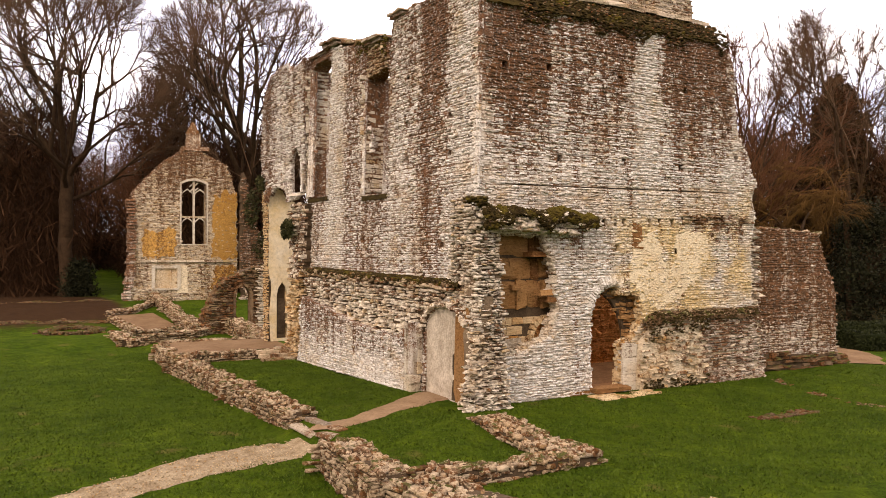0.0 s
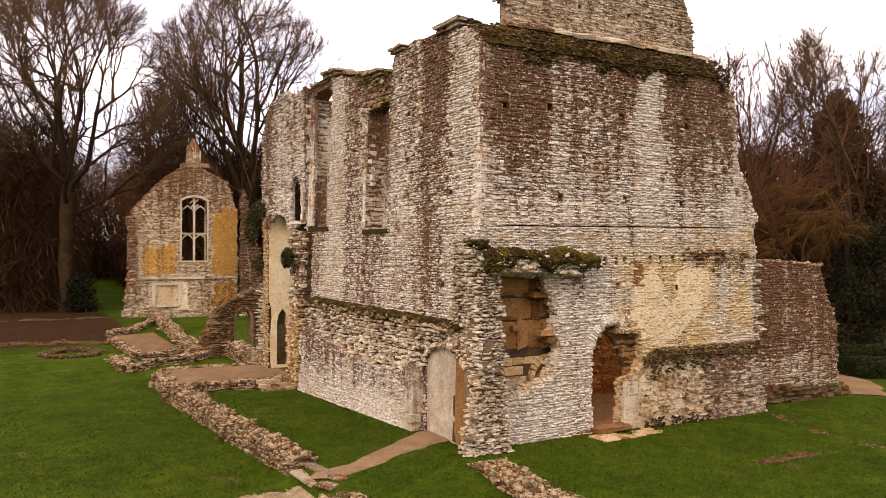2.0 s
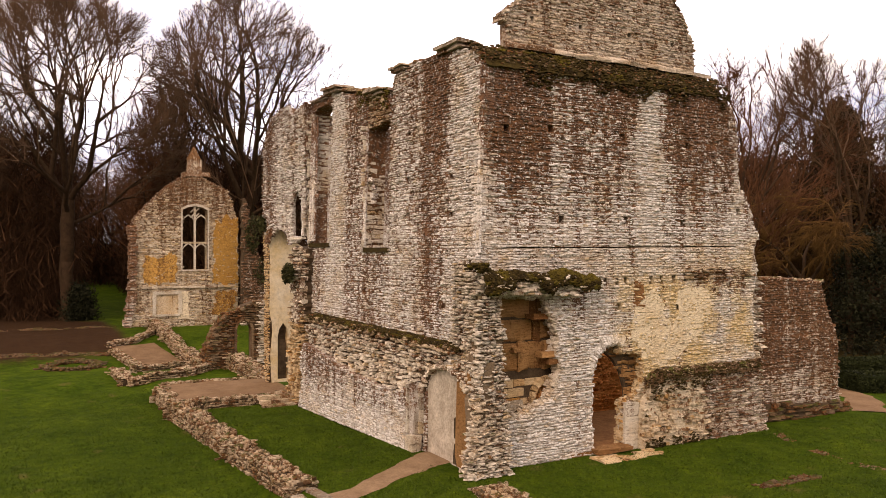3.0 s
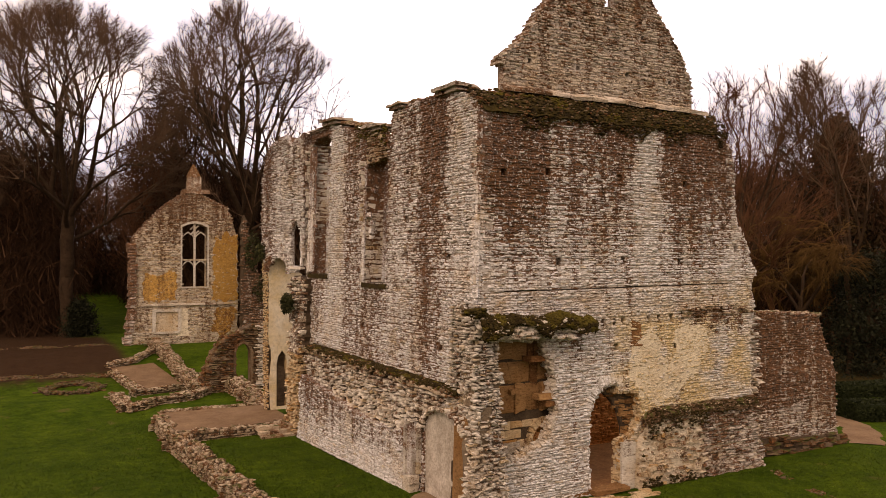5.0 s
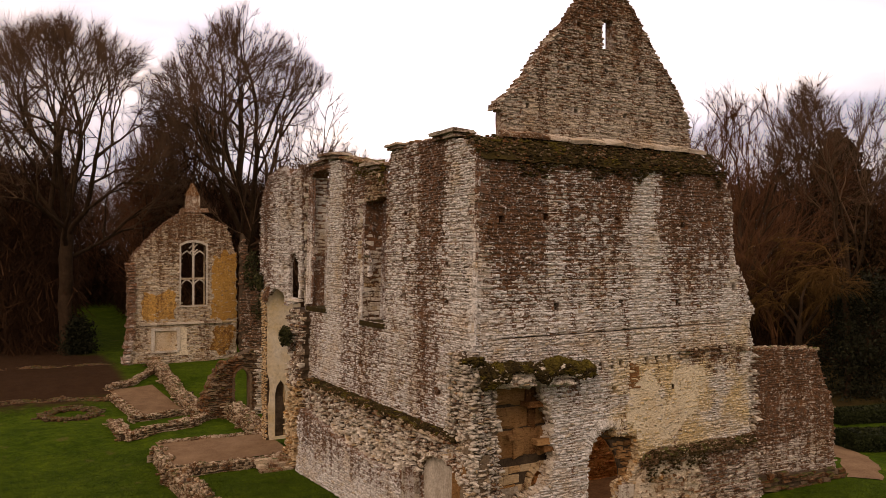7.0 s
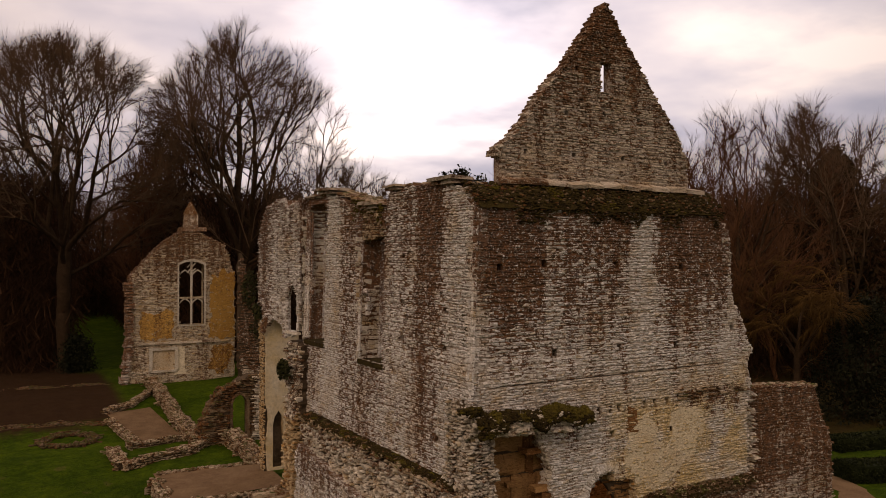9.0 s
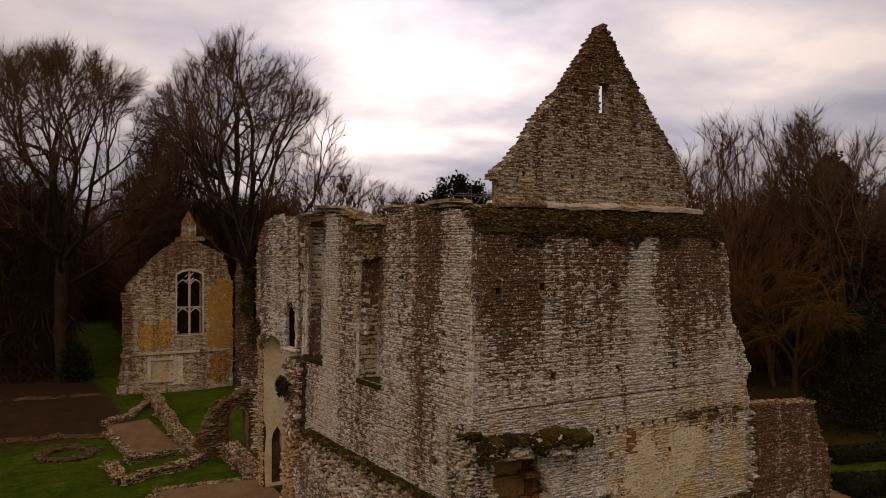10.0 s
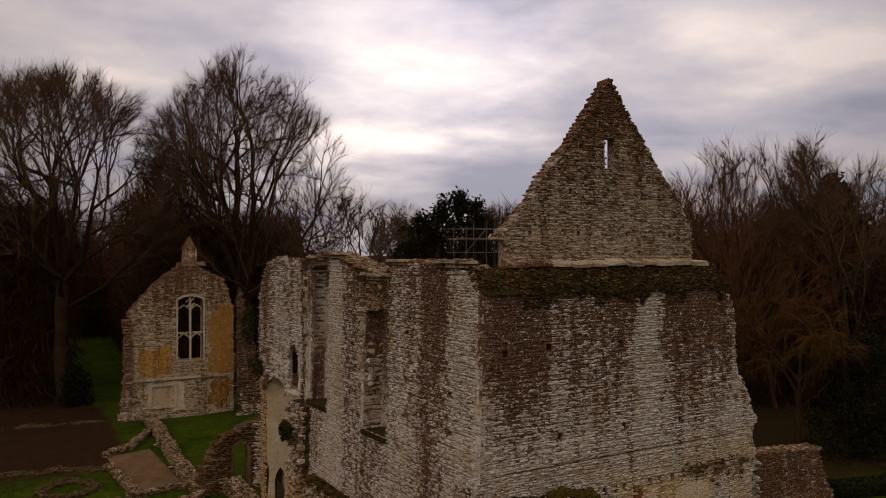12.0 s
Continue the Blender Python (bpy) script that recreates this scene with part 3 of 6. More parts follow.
GRAVEL_PATH = [(-4.85, -0.45), (-5.5, -0.45), (-6.25, -0.42), (-7.8, -0.9), (-8.95, -1.4), (-11.5, -2.8), (-17, -5.2)]
GRAVEL_WIDTH = [1.2, 1.6, 1.75, 1.3, 1.0, 0.95, 0.95]
EARTH_PATH = [(-4.5, -0.35), (-3.2, 0.2), (-1.9, 1.0), (-0.6, 1.75), (0.2, 1.9)]
strip("path", GRAVEL_PATH, GRAVEL_WIDTH, M_GRAVEL, "pale gravel path across the lawn")
strip("path", EARTH_PATH, [0.9, 0.75, 0.8, 1.1, 1.5], M_EARTH, "trodden bare earth path to the small doorway", 0.025)


# loose pebbles of the gravel path
grit = [[], []]
for (p, q), (w0, w1) in list(zip(zip(GRAVEL_PATH, GRAVEL_PATH[1:]), zip(GRAVEL_WIDTH, GRAVEL_WIDTH[1:])))[:5]:
    length = math.hypot(q[0] - p[0], q[1] - p[1])
    nx, ny = -(q[1] - p[1]) / length, (q[0] - p[0]) / length
    for _ in range(int(length * 230)):
        t, side = rng.random(), rng.uniform(-0.52, 0.52) * (w0 + w1) / 2
        x, y = p[0] + (q[0] - p[0]) * t + nx * side, p[1] + (q[1] - p[1]) * t + ny * side
        k = rng.uniform(0.012, 0.03)
        m = np.array(Euler((rng.normal(0, 0.3), rng.normal(0, 0.3), rng.uniform(0, 3.1))).to_matrix()) @ np.diag([k, k * rng.uniform(0.6, 1.0), k * 0.6])
        grit[int(rng.random() < 0.45)].append((m, np.array([x, y, ground_z(x, y) + 0.02]), int(rng.integers(14))))
for q, mat in zip(grit, (M_GRAVEL, M_TORN)):
    vs, fs = joined(q)
    tagged(fast_mesh("gravel", vs, fs, mat, None, "loose pale and brown pebbles on the path", "stuff"), category="gravel")


# ---- the ruined hall ----
hall = thing("ruined_hall", "tall roofless medieval hall of pale lichened limestone rubble", "ruin")
END = Panel((0, 0), (1, 0))
WEST = Panel((-0.05, 0), (-0.027, 1), -1, 0.03)
SEG = Panel((-0.38, 12.3), (-0.127, 1), -1)
LOWER = Panel((-0.25, 0), (-0.065, 1), -1)
GAB = Panel((0, 0.6), (1, 0))

end_outline = rough_line([(-0.05, 0), (11.5, 0), (11.45, 0.5), (11.1, 2.3), (11.08, 4.5), (11.25, 5.3), (11.05, 6.0), (11.35, 6.5), (11.05, 6.95), (10.85, 7.5), (10.42, 8.1),
                          (10.3, 8.85), (10.3, 9.7), (10.05, 10.65), (9.35, 11.1), (8.3, 11.2), (4, 11.15), (0.33, 11.15)], 0.3, 0.07)
end_outline = [(max(u, 0.03 * v - 0.05), v) for u, v in end_outline]
hole_recess = rough_line([(0.8, 4.72), (0.83, 3.9), (0.78, 2.97), (0.74, 1.74), (1.11, 1.35), (1.68, 1.4), (2.17, 1.58), (2.56, 1.74), (2.77, 2.13), (2.95, 2.55), (2.79, 3.01), (2.88, 3.33), (2.77, 3.82), (2.55, 4.2), (2.5, 4.72)], 0.22, 0.05)
hole_arch = [(4.1, 0.03), (4.07, 1.2), (4.08, 2.3), (4.28, 2.78), (4.6, 3.13), (4.85, 3.2)] + rough_line([(5.2, 3.18), (5.22, 2.97), (6.05, 2.9), (6.12, 2.13), (5.95, 1.75), (5.7, 1.5), (5.32, 1.42), (5.27, 0.03)], 0.25, 0.04, closed=False) + [(5.27, 0.03)]
putlogs = [(1.06, 9.38), (2.58, 9.47), (5.27, 9.42), (8.0, 9.35), (2.96, 6.9), (5.4, 6.92), (7.79, 6.87), (10.35, 7.3), (5.12, 4.32), (7.6, 4.24)]
joists = [(3.97, 5.04), (4.61, 5.06), (5.06, 5.06), (5.39, 5.07), (6.43, 5.09), (6.86, 5.1), (7.39, 5.11), (7.89, 5.17), (8.45, 5.22), (9.04, 5.27), (9.7, 5.24)]


def square(u, v, w, h):
    return [(u - w / 2, v - h / 2), (u + w / 2, v - h / 2), (u + w / 2, v + h / 2), (u - w / 2, v + h / 2)]


bed_joint = [(0.95 + 0.31 * k, 6.045 + 0.009 * (0.95 + 0.31 * k) + rng.uniform(-0.01, 0.006)) for k in range(31)]
bed_joint += [(u, v + rng.uniform(0.022, 0.042)) for u, v in bed_joint[::-1]]
small = [bed_joint] + [square(u, v, 0.19, 0.2) for u, v in putlogs] + [square(u, v, 0.15, 0.25) for u, v in joists]
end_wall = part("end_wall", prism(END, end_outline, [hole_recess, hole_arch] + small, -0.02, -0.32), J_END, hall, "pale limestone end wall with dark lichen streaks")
# the broken inner thickness of the wall, torn wider behind the doorway
wide_arch = hole_arch[:6] + rough_line([(5.2, 3.25), (6.2, 3.05), (6.6, 2.3), (6.5, 1.2), (6.5, 0.03)], 0.25, 0.06, closed=False) + [(6.5, 0.03)]
wide_recess = [(u + 0.55 if u > 1.9 else u, v) for u, v in hole_recess]
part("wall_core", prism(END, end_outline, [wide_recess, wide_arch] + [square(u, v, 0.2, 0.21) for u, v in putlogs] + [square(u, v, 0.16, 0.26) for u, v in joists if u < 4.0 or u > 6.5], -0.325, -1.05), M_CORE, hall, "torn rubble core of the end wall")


def end_region(u, v):
    if not inside(end_outline, u, v) or inside(hole_recess, u, v) or inside(hole_arch, u, v):
        return False
    return not any(abs(u - a) < 0.13 and abs(v - b) < 0.12 for a, b in putlogs) and not any(abs(u - a) < 0.09 and abs(v - b) < 0.14 for a, b in joists)


stones_end = lay(END, end_region, (-0.1, 11.6, 0.0, 11.3))
# the open bed joint that runs across at the old floor level
stones_end = [s for s in stones_end if not (0.9 < s[1][0] < 10.3 and abs(s[1][2] - 6.06 - 0.009 * s[1][0]) < 0.036)]
# unseen backing bar, added to keep daylight out of the open joint
bm = add_box(bmesh.new(), (5.6, 0.5, 6.1), (9.6, 0.3, 0.4))
part("wall_core", bm, M_CORE, hall)
torn_side = [q for q in stones_end if 5.2 < q[1][0] < 6.35 and q[1][2] < 2.0 + rng.normal(0, 0.1)]
set_stones(torn_side, end_wall, M_PLINTH)
taken = set(map(id, torn_side))
set_stones([q for q in stones_end if id(q) not in taken], end_wall, M_END, lambda p: 0.3 < p[0] < 4.2 and 6.2 < p[2] < 8.6)
set_stones(edge_stones(END, hole_recess, 0.32, 0.02), end_wall, M_BROKEN, lambda p: True, 200, "edge_stone")
set_stones(edge_stones(END, hole_arch[6:], 0.26, 0.02, (0.1, 0.22), 0.07, False), end_wall, M_TORN, lambda p: True, 150, "edge_stone")
set_stones(edge_stones(END, hole_arch[:7], 0.95, 0.02, (0.16, 0.3), 0.02, False), end_wall, M_END, lambda p: True, 100, "edge_stone")
set_stones(edge_stones(END, [q for q in end_outline if q[0] > 9.2 and q[1] > 0.4], 0.9, 0.02, (0.12, 0.26), 0.1, False), end_wall, M_END, lambda p: True, 100, "edge_stone")

# mossy weathering at the top of the end wall
bm = bmesh.new()
cols = np.linspace(0.32, 9.4, 60)
grid = []
for u in cols:
    col = []
    for k in range(7):
        t = k / 6
        lump = 0.07 * noise.noise(Vector((u * 2.2, k * 0.9, 3.0))) + rng.uniform(-0.02, 0.02)
        col.append(bm.verts.new((u, -0.1 + 0.68 * t + rng.uniform(-0.02, 0.02), 11.12 - 0.1 * (k == 0) + 0.62 * t ** 0.8 + lump)))
    grid.append(col)
for a, b in zip(grid, grid[1:]):
    for k in range(6):
        bm.faces.new((a[k], b[k], b[k + 1], a[k + 1]))
top_moss = part("mossy_ledge", bm, M_MOSS, hall, "dark moss over the sloping wall head")
clumps = [[], [], []]
for k in range(3400):
    u = rng.uniform(0.05, 9.9)
    t = rng.uniform(0, 1) if rng.random() < 0.5 else -1.0 * rng.random() ** 1.8
    if t < 0 and -t > 0.45 + 1.5 * noise.noise(Vector((u * 1.3, 0.3, 8.0))) + 0.6 * noise.noise(Vector((u * 5.0, 2.3, 8.0))):
        continue
    s = rng.uniform(0.02, 0.06)
    at = np.array([u, -0.1 + 0.66 * t, 11.13 + 0.62 * t ** 0.8 + rng.uniform(-0.03, 0.03)]) if t > 0 else np.array([u, -0.07 + rng.uniform(-0.02, 0.06), 11.1 + 0.55 * t])
    kind = 2 if rng.random() < (0.5 if u < 2 else 0.22) else 1 if noise.noise(Vector((u * 1.1, t * 2, 1.0))) > 0.26 and t > -0.1 else 0
    clumps[kind].append((np.diag([s * 2.0, s * 0.9, s * 0.9]) @ np.array(Euler(rng.uniform(-0.6, 0.6, 3)).to_matrix()), at, int(rng.integers(14))))
for q, mat, name, label in zip(clumps, (M_MOSS, M_OLIVE, M_ARCH), ("moss_clump", "moss_clump", "loose_stone"), ("dark hanging moss", "olive moss", "")):
    vs, fs = joined(q)
    fast_mesh(name, vs, fs, mat, hall, label, "stuff")

# the gable over it
gable_outline = rough_line([(1.5, 11.6), (1.5, 12.62), (1.26, 12.66), (1.5, 12.9), (1.92, 13.18), (2.54, 14.0), (3.17, 14.75), (4.02, 15.75), (4.88, 16.88), (5.36, 17.52), (5.46, 17.5),
                            (5.6, 17.27), (6.07, 16.6), (7.02, 15.42), (7.76, 14.5), (8.52, 13.5), (8.85, 12.95), (8.95, 12.2), (8.95, 11.6)], 0.28, 0.045)
slot = [(5.19, 14.76), (5.64, 14.76), (5.64, 15.7), (5.19, 15.7)]
gable_holes = [(4.27, 15.38), (6.16, 15.27), (6.77, 14.0), (5.34, 14.08), (3.86, 13.99), (2.36, 12.74), (4.15, 12.74), (6.1, 12.75), (7.95, 12.69)]
gable = part("gable", prism(GAB, gable_outline, [slot] + [square(a, b, 0.14, 0.14) for a, b in gable_holes], -0.02, -0.4), J_GABLE, hall, "steep stone gable with a narrow slit window")
stones_gable = lay(GAB, lambda u, v: inside(gable_outline, u, v) and not inside(slot, u, v) and not any(abs(u - a) < 0.11 and abs(v - b) < 0.11 for a, b in gable_holes), (1.0, 9.1, 11.6, 17.7))
set_stones(stones_gable, gable, M_GABLE, lambda p: 2.2 < p[0] < 6.5 and 12.2 < p[2] < 14.2)
coping = []
for (a, b), (c, d) in zip(gable_outline, gable_outline[1:]):
    if b > 12.6:
        for t in (0.25, 0.75):
            coping.append(slab(GAB.p(a + (c - a) * t, b + (d - b) * t + rng.uniform(-0.05, 0.0), -0.22 + rng.uniform(-0.03, 0.03)), (rng.uniform(0.1, 0.2), 0.5, rng.uniform(0.05, 0.1)), rng.normal(0, 0.06), (rng.normal(0, 0.06), -0.5 * math.atan2(d - b, c - a))))
set_stones(coping, gable, M_GABLE, lambda p: True, 200, "coping_stone")
u, thin = 1.35, []
while u < 9.0:
    w = rng.uniform(0.5, 0.9)
    if rng.random() > 0.08:
        thin.append(slab((u + w / 2, 0.52 + rng.uniform(-0.02, 0.02), 11.86 + rng.uniform(-0.03, 0.03)), (w - 0.01, 0.3 + rng.uniform(-0.05, 0.05), rng.uniform(0.09, 0.14)), rng.normal(0, 0.03), (0.45, rng.normal(0, 0.025))))
    u += w
set_stones(thin, gable, M_GABLE, lambda p: True, 60, "string_stone")
# west wall: outline and windows
west_outline = rough_line([(-0.02, 0), (12.4, 0), (12.4, 12.0), (10.7, 12.1), (10.35, 12.06), (7.2, 11.46), (6.95, 11.42), (6.95, 10.6), (5.32, 10.5), (5.27, 11.5), (5.15, 11.75), (3.9, 11.9), (2.4, 11.85), (1.4, 11.75), (0.95, 11.65), (0.5, 11.45), (-0.02, 11.2)], 0.4, 0.035)
west_outline = [(min(max(u, 0.0), 12.4), v) for u, v in west_outline]
win_near = [(5.35, 6.1), (7.08, 6.1), (7.05, 8.4), (7.02, 10.2), (6.6, 10.38), (6.0, 10.4), (5.42, 10.3)]
win_far = [(10.25, 6.3), (12.15, 6.3), (12.2, 11.5), (11.9, 11.68), (10.6, 11.68), (10.3, 11.5)]
west_holes = [(4.11, 8.24), (4.05, 7.12), (1.48, 8.11), (1.48, 7.03), (4.12, 9.68), (1.78, 4.41), (7.05, 4.65)]
niche = [(0.06, 0.03), (2.55, 0.03), (2.52, 1.9), (2.25, 2.4), (1.85, 2.66), (1.3, 2.72), (0.6, 2.6), (0.15, 2.2)]
west_wall = part("west_wall", prism(WEST, west_outline, [win_near, win_far, niche] + [square(a, b, 0.2, 0.15) for a, b in west_holes], -0.02, -0.7), J_WEST, hall, "limestone rubble side wall with two tall broken windows")
stones_west = lay(WEST, lambda u, v: inside(west_outline, u, v) and not inside(win_near, u, v) and not inside(win_far, u, v) and not inside(niche, u, v)
                  and not any(abs(u - a) < 0.16 and abs(v - b) < 0.11 for a, b in west_holes), (0, 12.4, 0.0, 12.2), (0.05, 0.09), (0.055, 0.16), (-0.016, 0.034))
set_stones(stones_west, west_wall, M_WEST, lambda p: 0.2 < p[1] < 4.9 and 6.4 < p[2] < 8.4)
# thin remains of the near window's head
head_outline = rough_line([(5.5, 10.32), (6.2, 10.25), (7.0, 10.25), (7.0, 11.42), (5.85, 11.28), (5.75, 11.1), (5.5, 10.85), (5.44, 10.5)], 0.2, 0.04, -5)
head = part("window_head", prism(WEST, head_outline, (), -0.01, -0.22), M_WEST, hall, "ragged remains of a window head")
set_stones(lay(WEST, lambda u, v: inside(head_outline, u, v), (5.2, 7.05, 10.2, 12.1), (0.06, 0.1), (0.1, 0.26), (0.0, 0.09)), head, M_RUBBLE, lambda p: True, 160)
pier_moss = []
for _ in range(260):
    u = rng.uniform(5.5, 7.9)
    q = rng.uniform(0.018, 0.05)
    pier_moss.append((np.diag([q, q * 2.0, q]) @ np.array(Euler(rng.uniform(-0.5, 0.5, 3)).to_matrix()), WEST.p(u, 11.42 + 0.12 * (u - 5.8) - abs(rng.normal(0, 0.3)), rng.uniform(0.0, 0.1)), int(rng.integers(14))))
vs, fs = joined(pier_moss)
fast_mesh("moss_clump", vs, fs, M_OLIVE, hall, "olive moss on the pier head", "stuff")
# coursed reveals of the two tall windows
for u, v0, v1, lim in ((7.05, 6.1, 10.3, 120), (12.17, 6.3, 11.5, 120)):
    rv = Panel(WEST.p(u, 0, -0.05)[:2], (1, 0.03), 1)
    set_stones(lay(rv, lambda a, b: True, (-0.02 + 0.2, 1.1, v0, v1), (0.1, 0.2), (0.16, 0.36), (0.0, 0.02)), west_wall, M_BROKEN if u < 9 else M_DRESSED, lambda p: True, lim, "reveal_stone")

for u0, u1, v1 in ((7.02, 10.25, 10.25), (12.17, 12.95, 11.5)):
    part("inner_pier", prism(WEST, [(u0, 5.5), (u1, 5.5), (u1, v1), (u0, v1)], (), -0.69, -1.2), M_WEST, hall, "inner stonework of the window pier")
set_stones(edge_stones(WEST, [q for q in west_outline if 4.9 < q[0] < 5.4 and q[1] > 10.4], 0.65, 0.02, closed=False), west_wall, M_WEST)

# dressed quoins up the corner of the hall
quoins = []
v = 5.9
k = 0
while v < 11.2:
    h = rng.uniform(0.12, 0.3)
    w = rng.uniform(0.3, 0.5) if k % 2 else rng.uniform(0.15, 0.26)
    c = WEST.p(0, v + h / 2)
    quoins.append((np.diag([w + 0.03, h - 0.015, 0.09]) @ np.eye(3), np.array([c[0] + w / 2 - 0.03, 0.055, v + h / 2]), int(rng.integers(14))))
    m = np.column_stack([np.array([1, 0, 0]) * (w + 0.03), np.array([0, 0, 1]) * (h - 0.015), np.array([0, -1, 0]) * 0.068])
    quoins[-1] = (m, quoins[-1][1], quoins[-1][2])
    w2 = rng.uniform(0.15, 0.26) if k % 2 else rng.uniform(0.3, 0.5)
    m = np.column_stack([np.array([0, -1, 0]) * (w2 + 0.03), np.array([0, 0, 1]) * (h - 0.015), np.array([-1, 0, 0]) * 0.068])
    quoins.append((m, np.array([c[0] + 0.055, w2 / 2 - 0.03, v + h / 2]), int(rng.integers(14))))
    v += h
    k += 1
set_stones(quoins, end_wall, M_END, lambda p: True, 300, "quoin")


# windows: sills, moulded jambs, broken tracery
def jamb(name, panel, u, v0, v1, inward, label, rolls=3, depth=0.32, mat=None):
    for k in range(rolls):
        bm = bmesh.new()
        rings, n, r = [], 14, 0.075 - 0.012 * k
        for j in range(n + 1):
            c = panel.p(u + inward * (0.05 + 0.09 * k), v0 + (v1 - v0) * j / n, 0.02 - depth * k / rolls)
            rr = r * (1 + rng.uniform(-0.18, 0.12))
            rings.append([bm.verts.new((c[0] + rr * math.cos(a), c[1] + rr * math.sin(a), c[2])) for a in np.arange(8) * math.pi / 4])
        for a, b in zip(rings, rings[1:]):
            for m in range(8):
                bm.faces.new((a[m], a[(m + 1) % 8], b[(m + 1) % 8], b[m]))
        bm.faces.new(rings[-1])
        part(name, bm, mat or M_DRESSED, hall, label)


jamb("jamb_shaft", WEST, 7.14, 6.15, 10.2, -1, "moulded stone window jamb, weathered", 1, mat=M_WEST)
jamb("jamb_shaft", WEST, 12.22, 6.4, 11.4, -1, "moulded stone window jamb, weathered", 3, 0.2, M_WEST)
for u0, u1, v, slope in ((5.3, 7.15, 6.05, 0.5), (10.2, 12.2, 6.25, 0.5)):
    bm = prism(WEST, [(u0, v - 0.1), (u1, v - 0.1), (u1, v + 0.06), (u0, v + 0.06)], (), 0.05, -1.0)
    part("window_sill", bm, M_MOSS, hall, "sloping mossy window sill")
bits = [slab(WEST.p(u, v, d), (0.22, s, s * 1.1), rng.uniform(0, 1), rng.normal(0, 0.3, 2)) for u, v, d, s in ((6.98, 8.42, -0.12, 0.17), (6.86, 8.2, -0.18, 0.14), (6.88, 7.9, -0.2, 0.15), (6.9, 7.7, -0.2, 0.12), (6.9, 9.3, -0.25, 0.13))]
bits += [slab(WEST.p(u, v, d), (0.2, s, s), rng.uniform(0, 1), rng.normal(0, 0.3, 2)) for u, v, d, s in ((12.05, 8.75, -0.1, 0.16), (11.98, 8.5, -0.2, 0.15), (11.98, 8.2, -0.15, 0.17))]
set_stones(bits, west_wall, M_WEST, lambda p: True, 20, "tracery_stump")

# splayed cornice slabs on the wall heads
def cornice(u0, u1, v0, out, thick, rise=0.0):
    u, made = u0, []
    while u < u1 - 0.05:
        w = min(rng.uniform(0.5, 0.95), u1 - u)
        v = v0 + rise * (u - u0)
        made.append(slab(WEST.p(u + w / 2, v + thick * 0.7, -0.3 + out), (0.8, w - 0.015, thick * 0.55), rng.normal(0, 0.02), (0, rng.normal(0, 0.02))))
        made.append(slab(WEST.p(u + w / 2, v + thick * 0.15, -0.3 + out * 0.55), (0.72, w - 0.03, thick * 0.6)))
        u += w
    set_stones(made, west_wall, M_CORNICE, lambda p: True, 60, "cornice_slab")


cornice(9.4, 10.95, 12.03, 0.18, 0.2, 0.05)
cornice(5.78, 7.1, 11.3, 0.18, 0.2, 0.05)
cornice(0.95, 2.35, 11.78, 0.12, 0.2)
cornice(4.3, 5.3, 11.82, 0.1, 0.16)
cornice(10.7, 12.4, 11.95, 0.02, 0.12)
# rough capping rubble
cap = []
for _ in range(330):
    u = rng.uniform(0.1, 12.3) if rng.random() < 0.55 else rng.uniform(6.9, 10.3)
    if 5.2 < u < 6.9:
        continue
    top = min(11.75, 11.2 + 0.5 * u) if u < 1.4 else 11.88 if u < 5.3 else 11.32 + 0.18 * (u - 5.75) if u < 10.4 else 12.03
    s = rng.uniform(0.14, 0.34)
    m = np.array(Euler((rng.normal(0, 0.15), rng.normal(0, 0.15), rng.uniform(0, 3))).to_matrix()) @ np.diag([s, s * 0.8, rng.uniform(0.06, 0.13)])
    cap.append((m, WEST.p(u, top - 0.02, -rng.uniform(0.05, 1.0)), int(rng.integers(14))))
set_stones(cap, west_wall, M_RUBBLE)

# far stretch of the west wall over the porch passage
seg_outline = rough_line([(0.0, 7.0), (0.35, 6.6), (0.7, 6.35), (1.4, 6.3), (1.75, 6.75), (2.55, 6.95), (3.1, 6.6), (3.75, 6.7), (4.05, 7.2), (4.1, 8.6), (4.0, 10.2), (3.85, 11.0), (3.1, 11.85), (1.55, 12.1), (1.3, 11.6), (0.9, 11.75), (0.0, 12.0)], 0.3, 0.06, -5)
lancet = [(0.12, 6.62), (1.1, 6.6), (1.12, 8.0), (0.85, 8.45), (0.55, 8.4), (0.2, 8.0)]
seg_wall = part("porch_wall", prism(SEG, seg_outline, [lancet], -0.02, -0.16), M_WEST, hall, "ragged broken wall end with a small pointed window")
set_stones(lay(SEG, lambda u, v: inside(seg_outline, u, v) and not inside(lancet, u, v), (0, 4.2, 6.2, 12.2), (0.05, 0.09), (0.09, 0.26), (0.0, 0.05)), seg_wall, M_WEST, lambda p: p[2] < 9.5)
inner = rough_line([(0.0, 6.4), (0.1, 6.5), (0.1, 8.1), (0.3, 8.62), (1.2, 8.6), (3.95, 8.7), (3.8, 10.9), (3.05, 11.75), (1.55, 12.0), (1.3, 11.5), (0.9, 11.65), (0.0, 11.95)], 0.3, 0.04, -5)
part("inner_wall", prism(SEG, inner, (), -0.165, -0.7), M_WEST, hall, "rubble inner thickness of the porch wall")
for u, w in ((0.6, 0.1), (0.17, 0.06)):
    bm = bmesh.new()
    for k in range(5):
        add_box(bm, SEG.p(u + rng.uniform(-0.03, 0.03), 6.75 + 0.33 * k, -0.25), (0.12, w, 0.34), 0, (0, 0), 0.02)
    part("mullion", bm, M_WEST, hall, "broken stone mullion")
bm = bmesh.new()
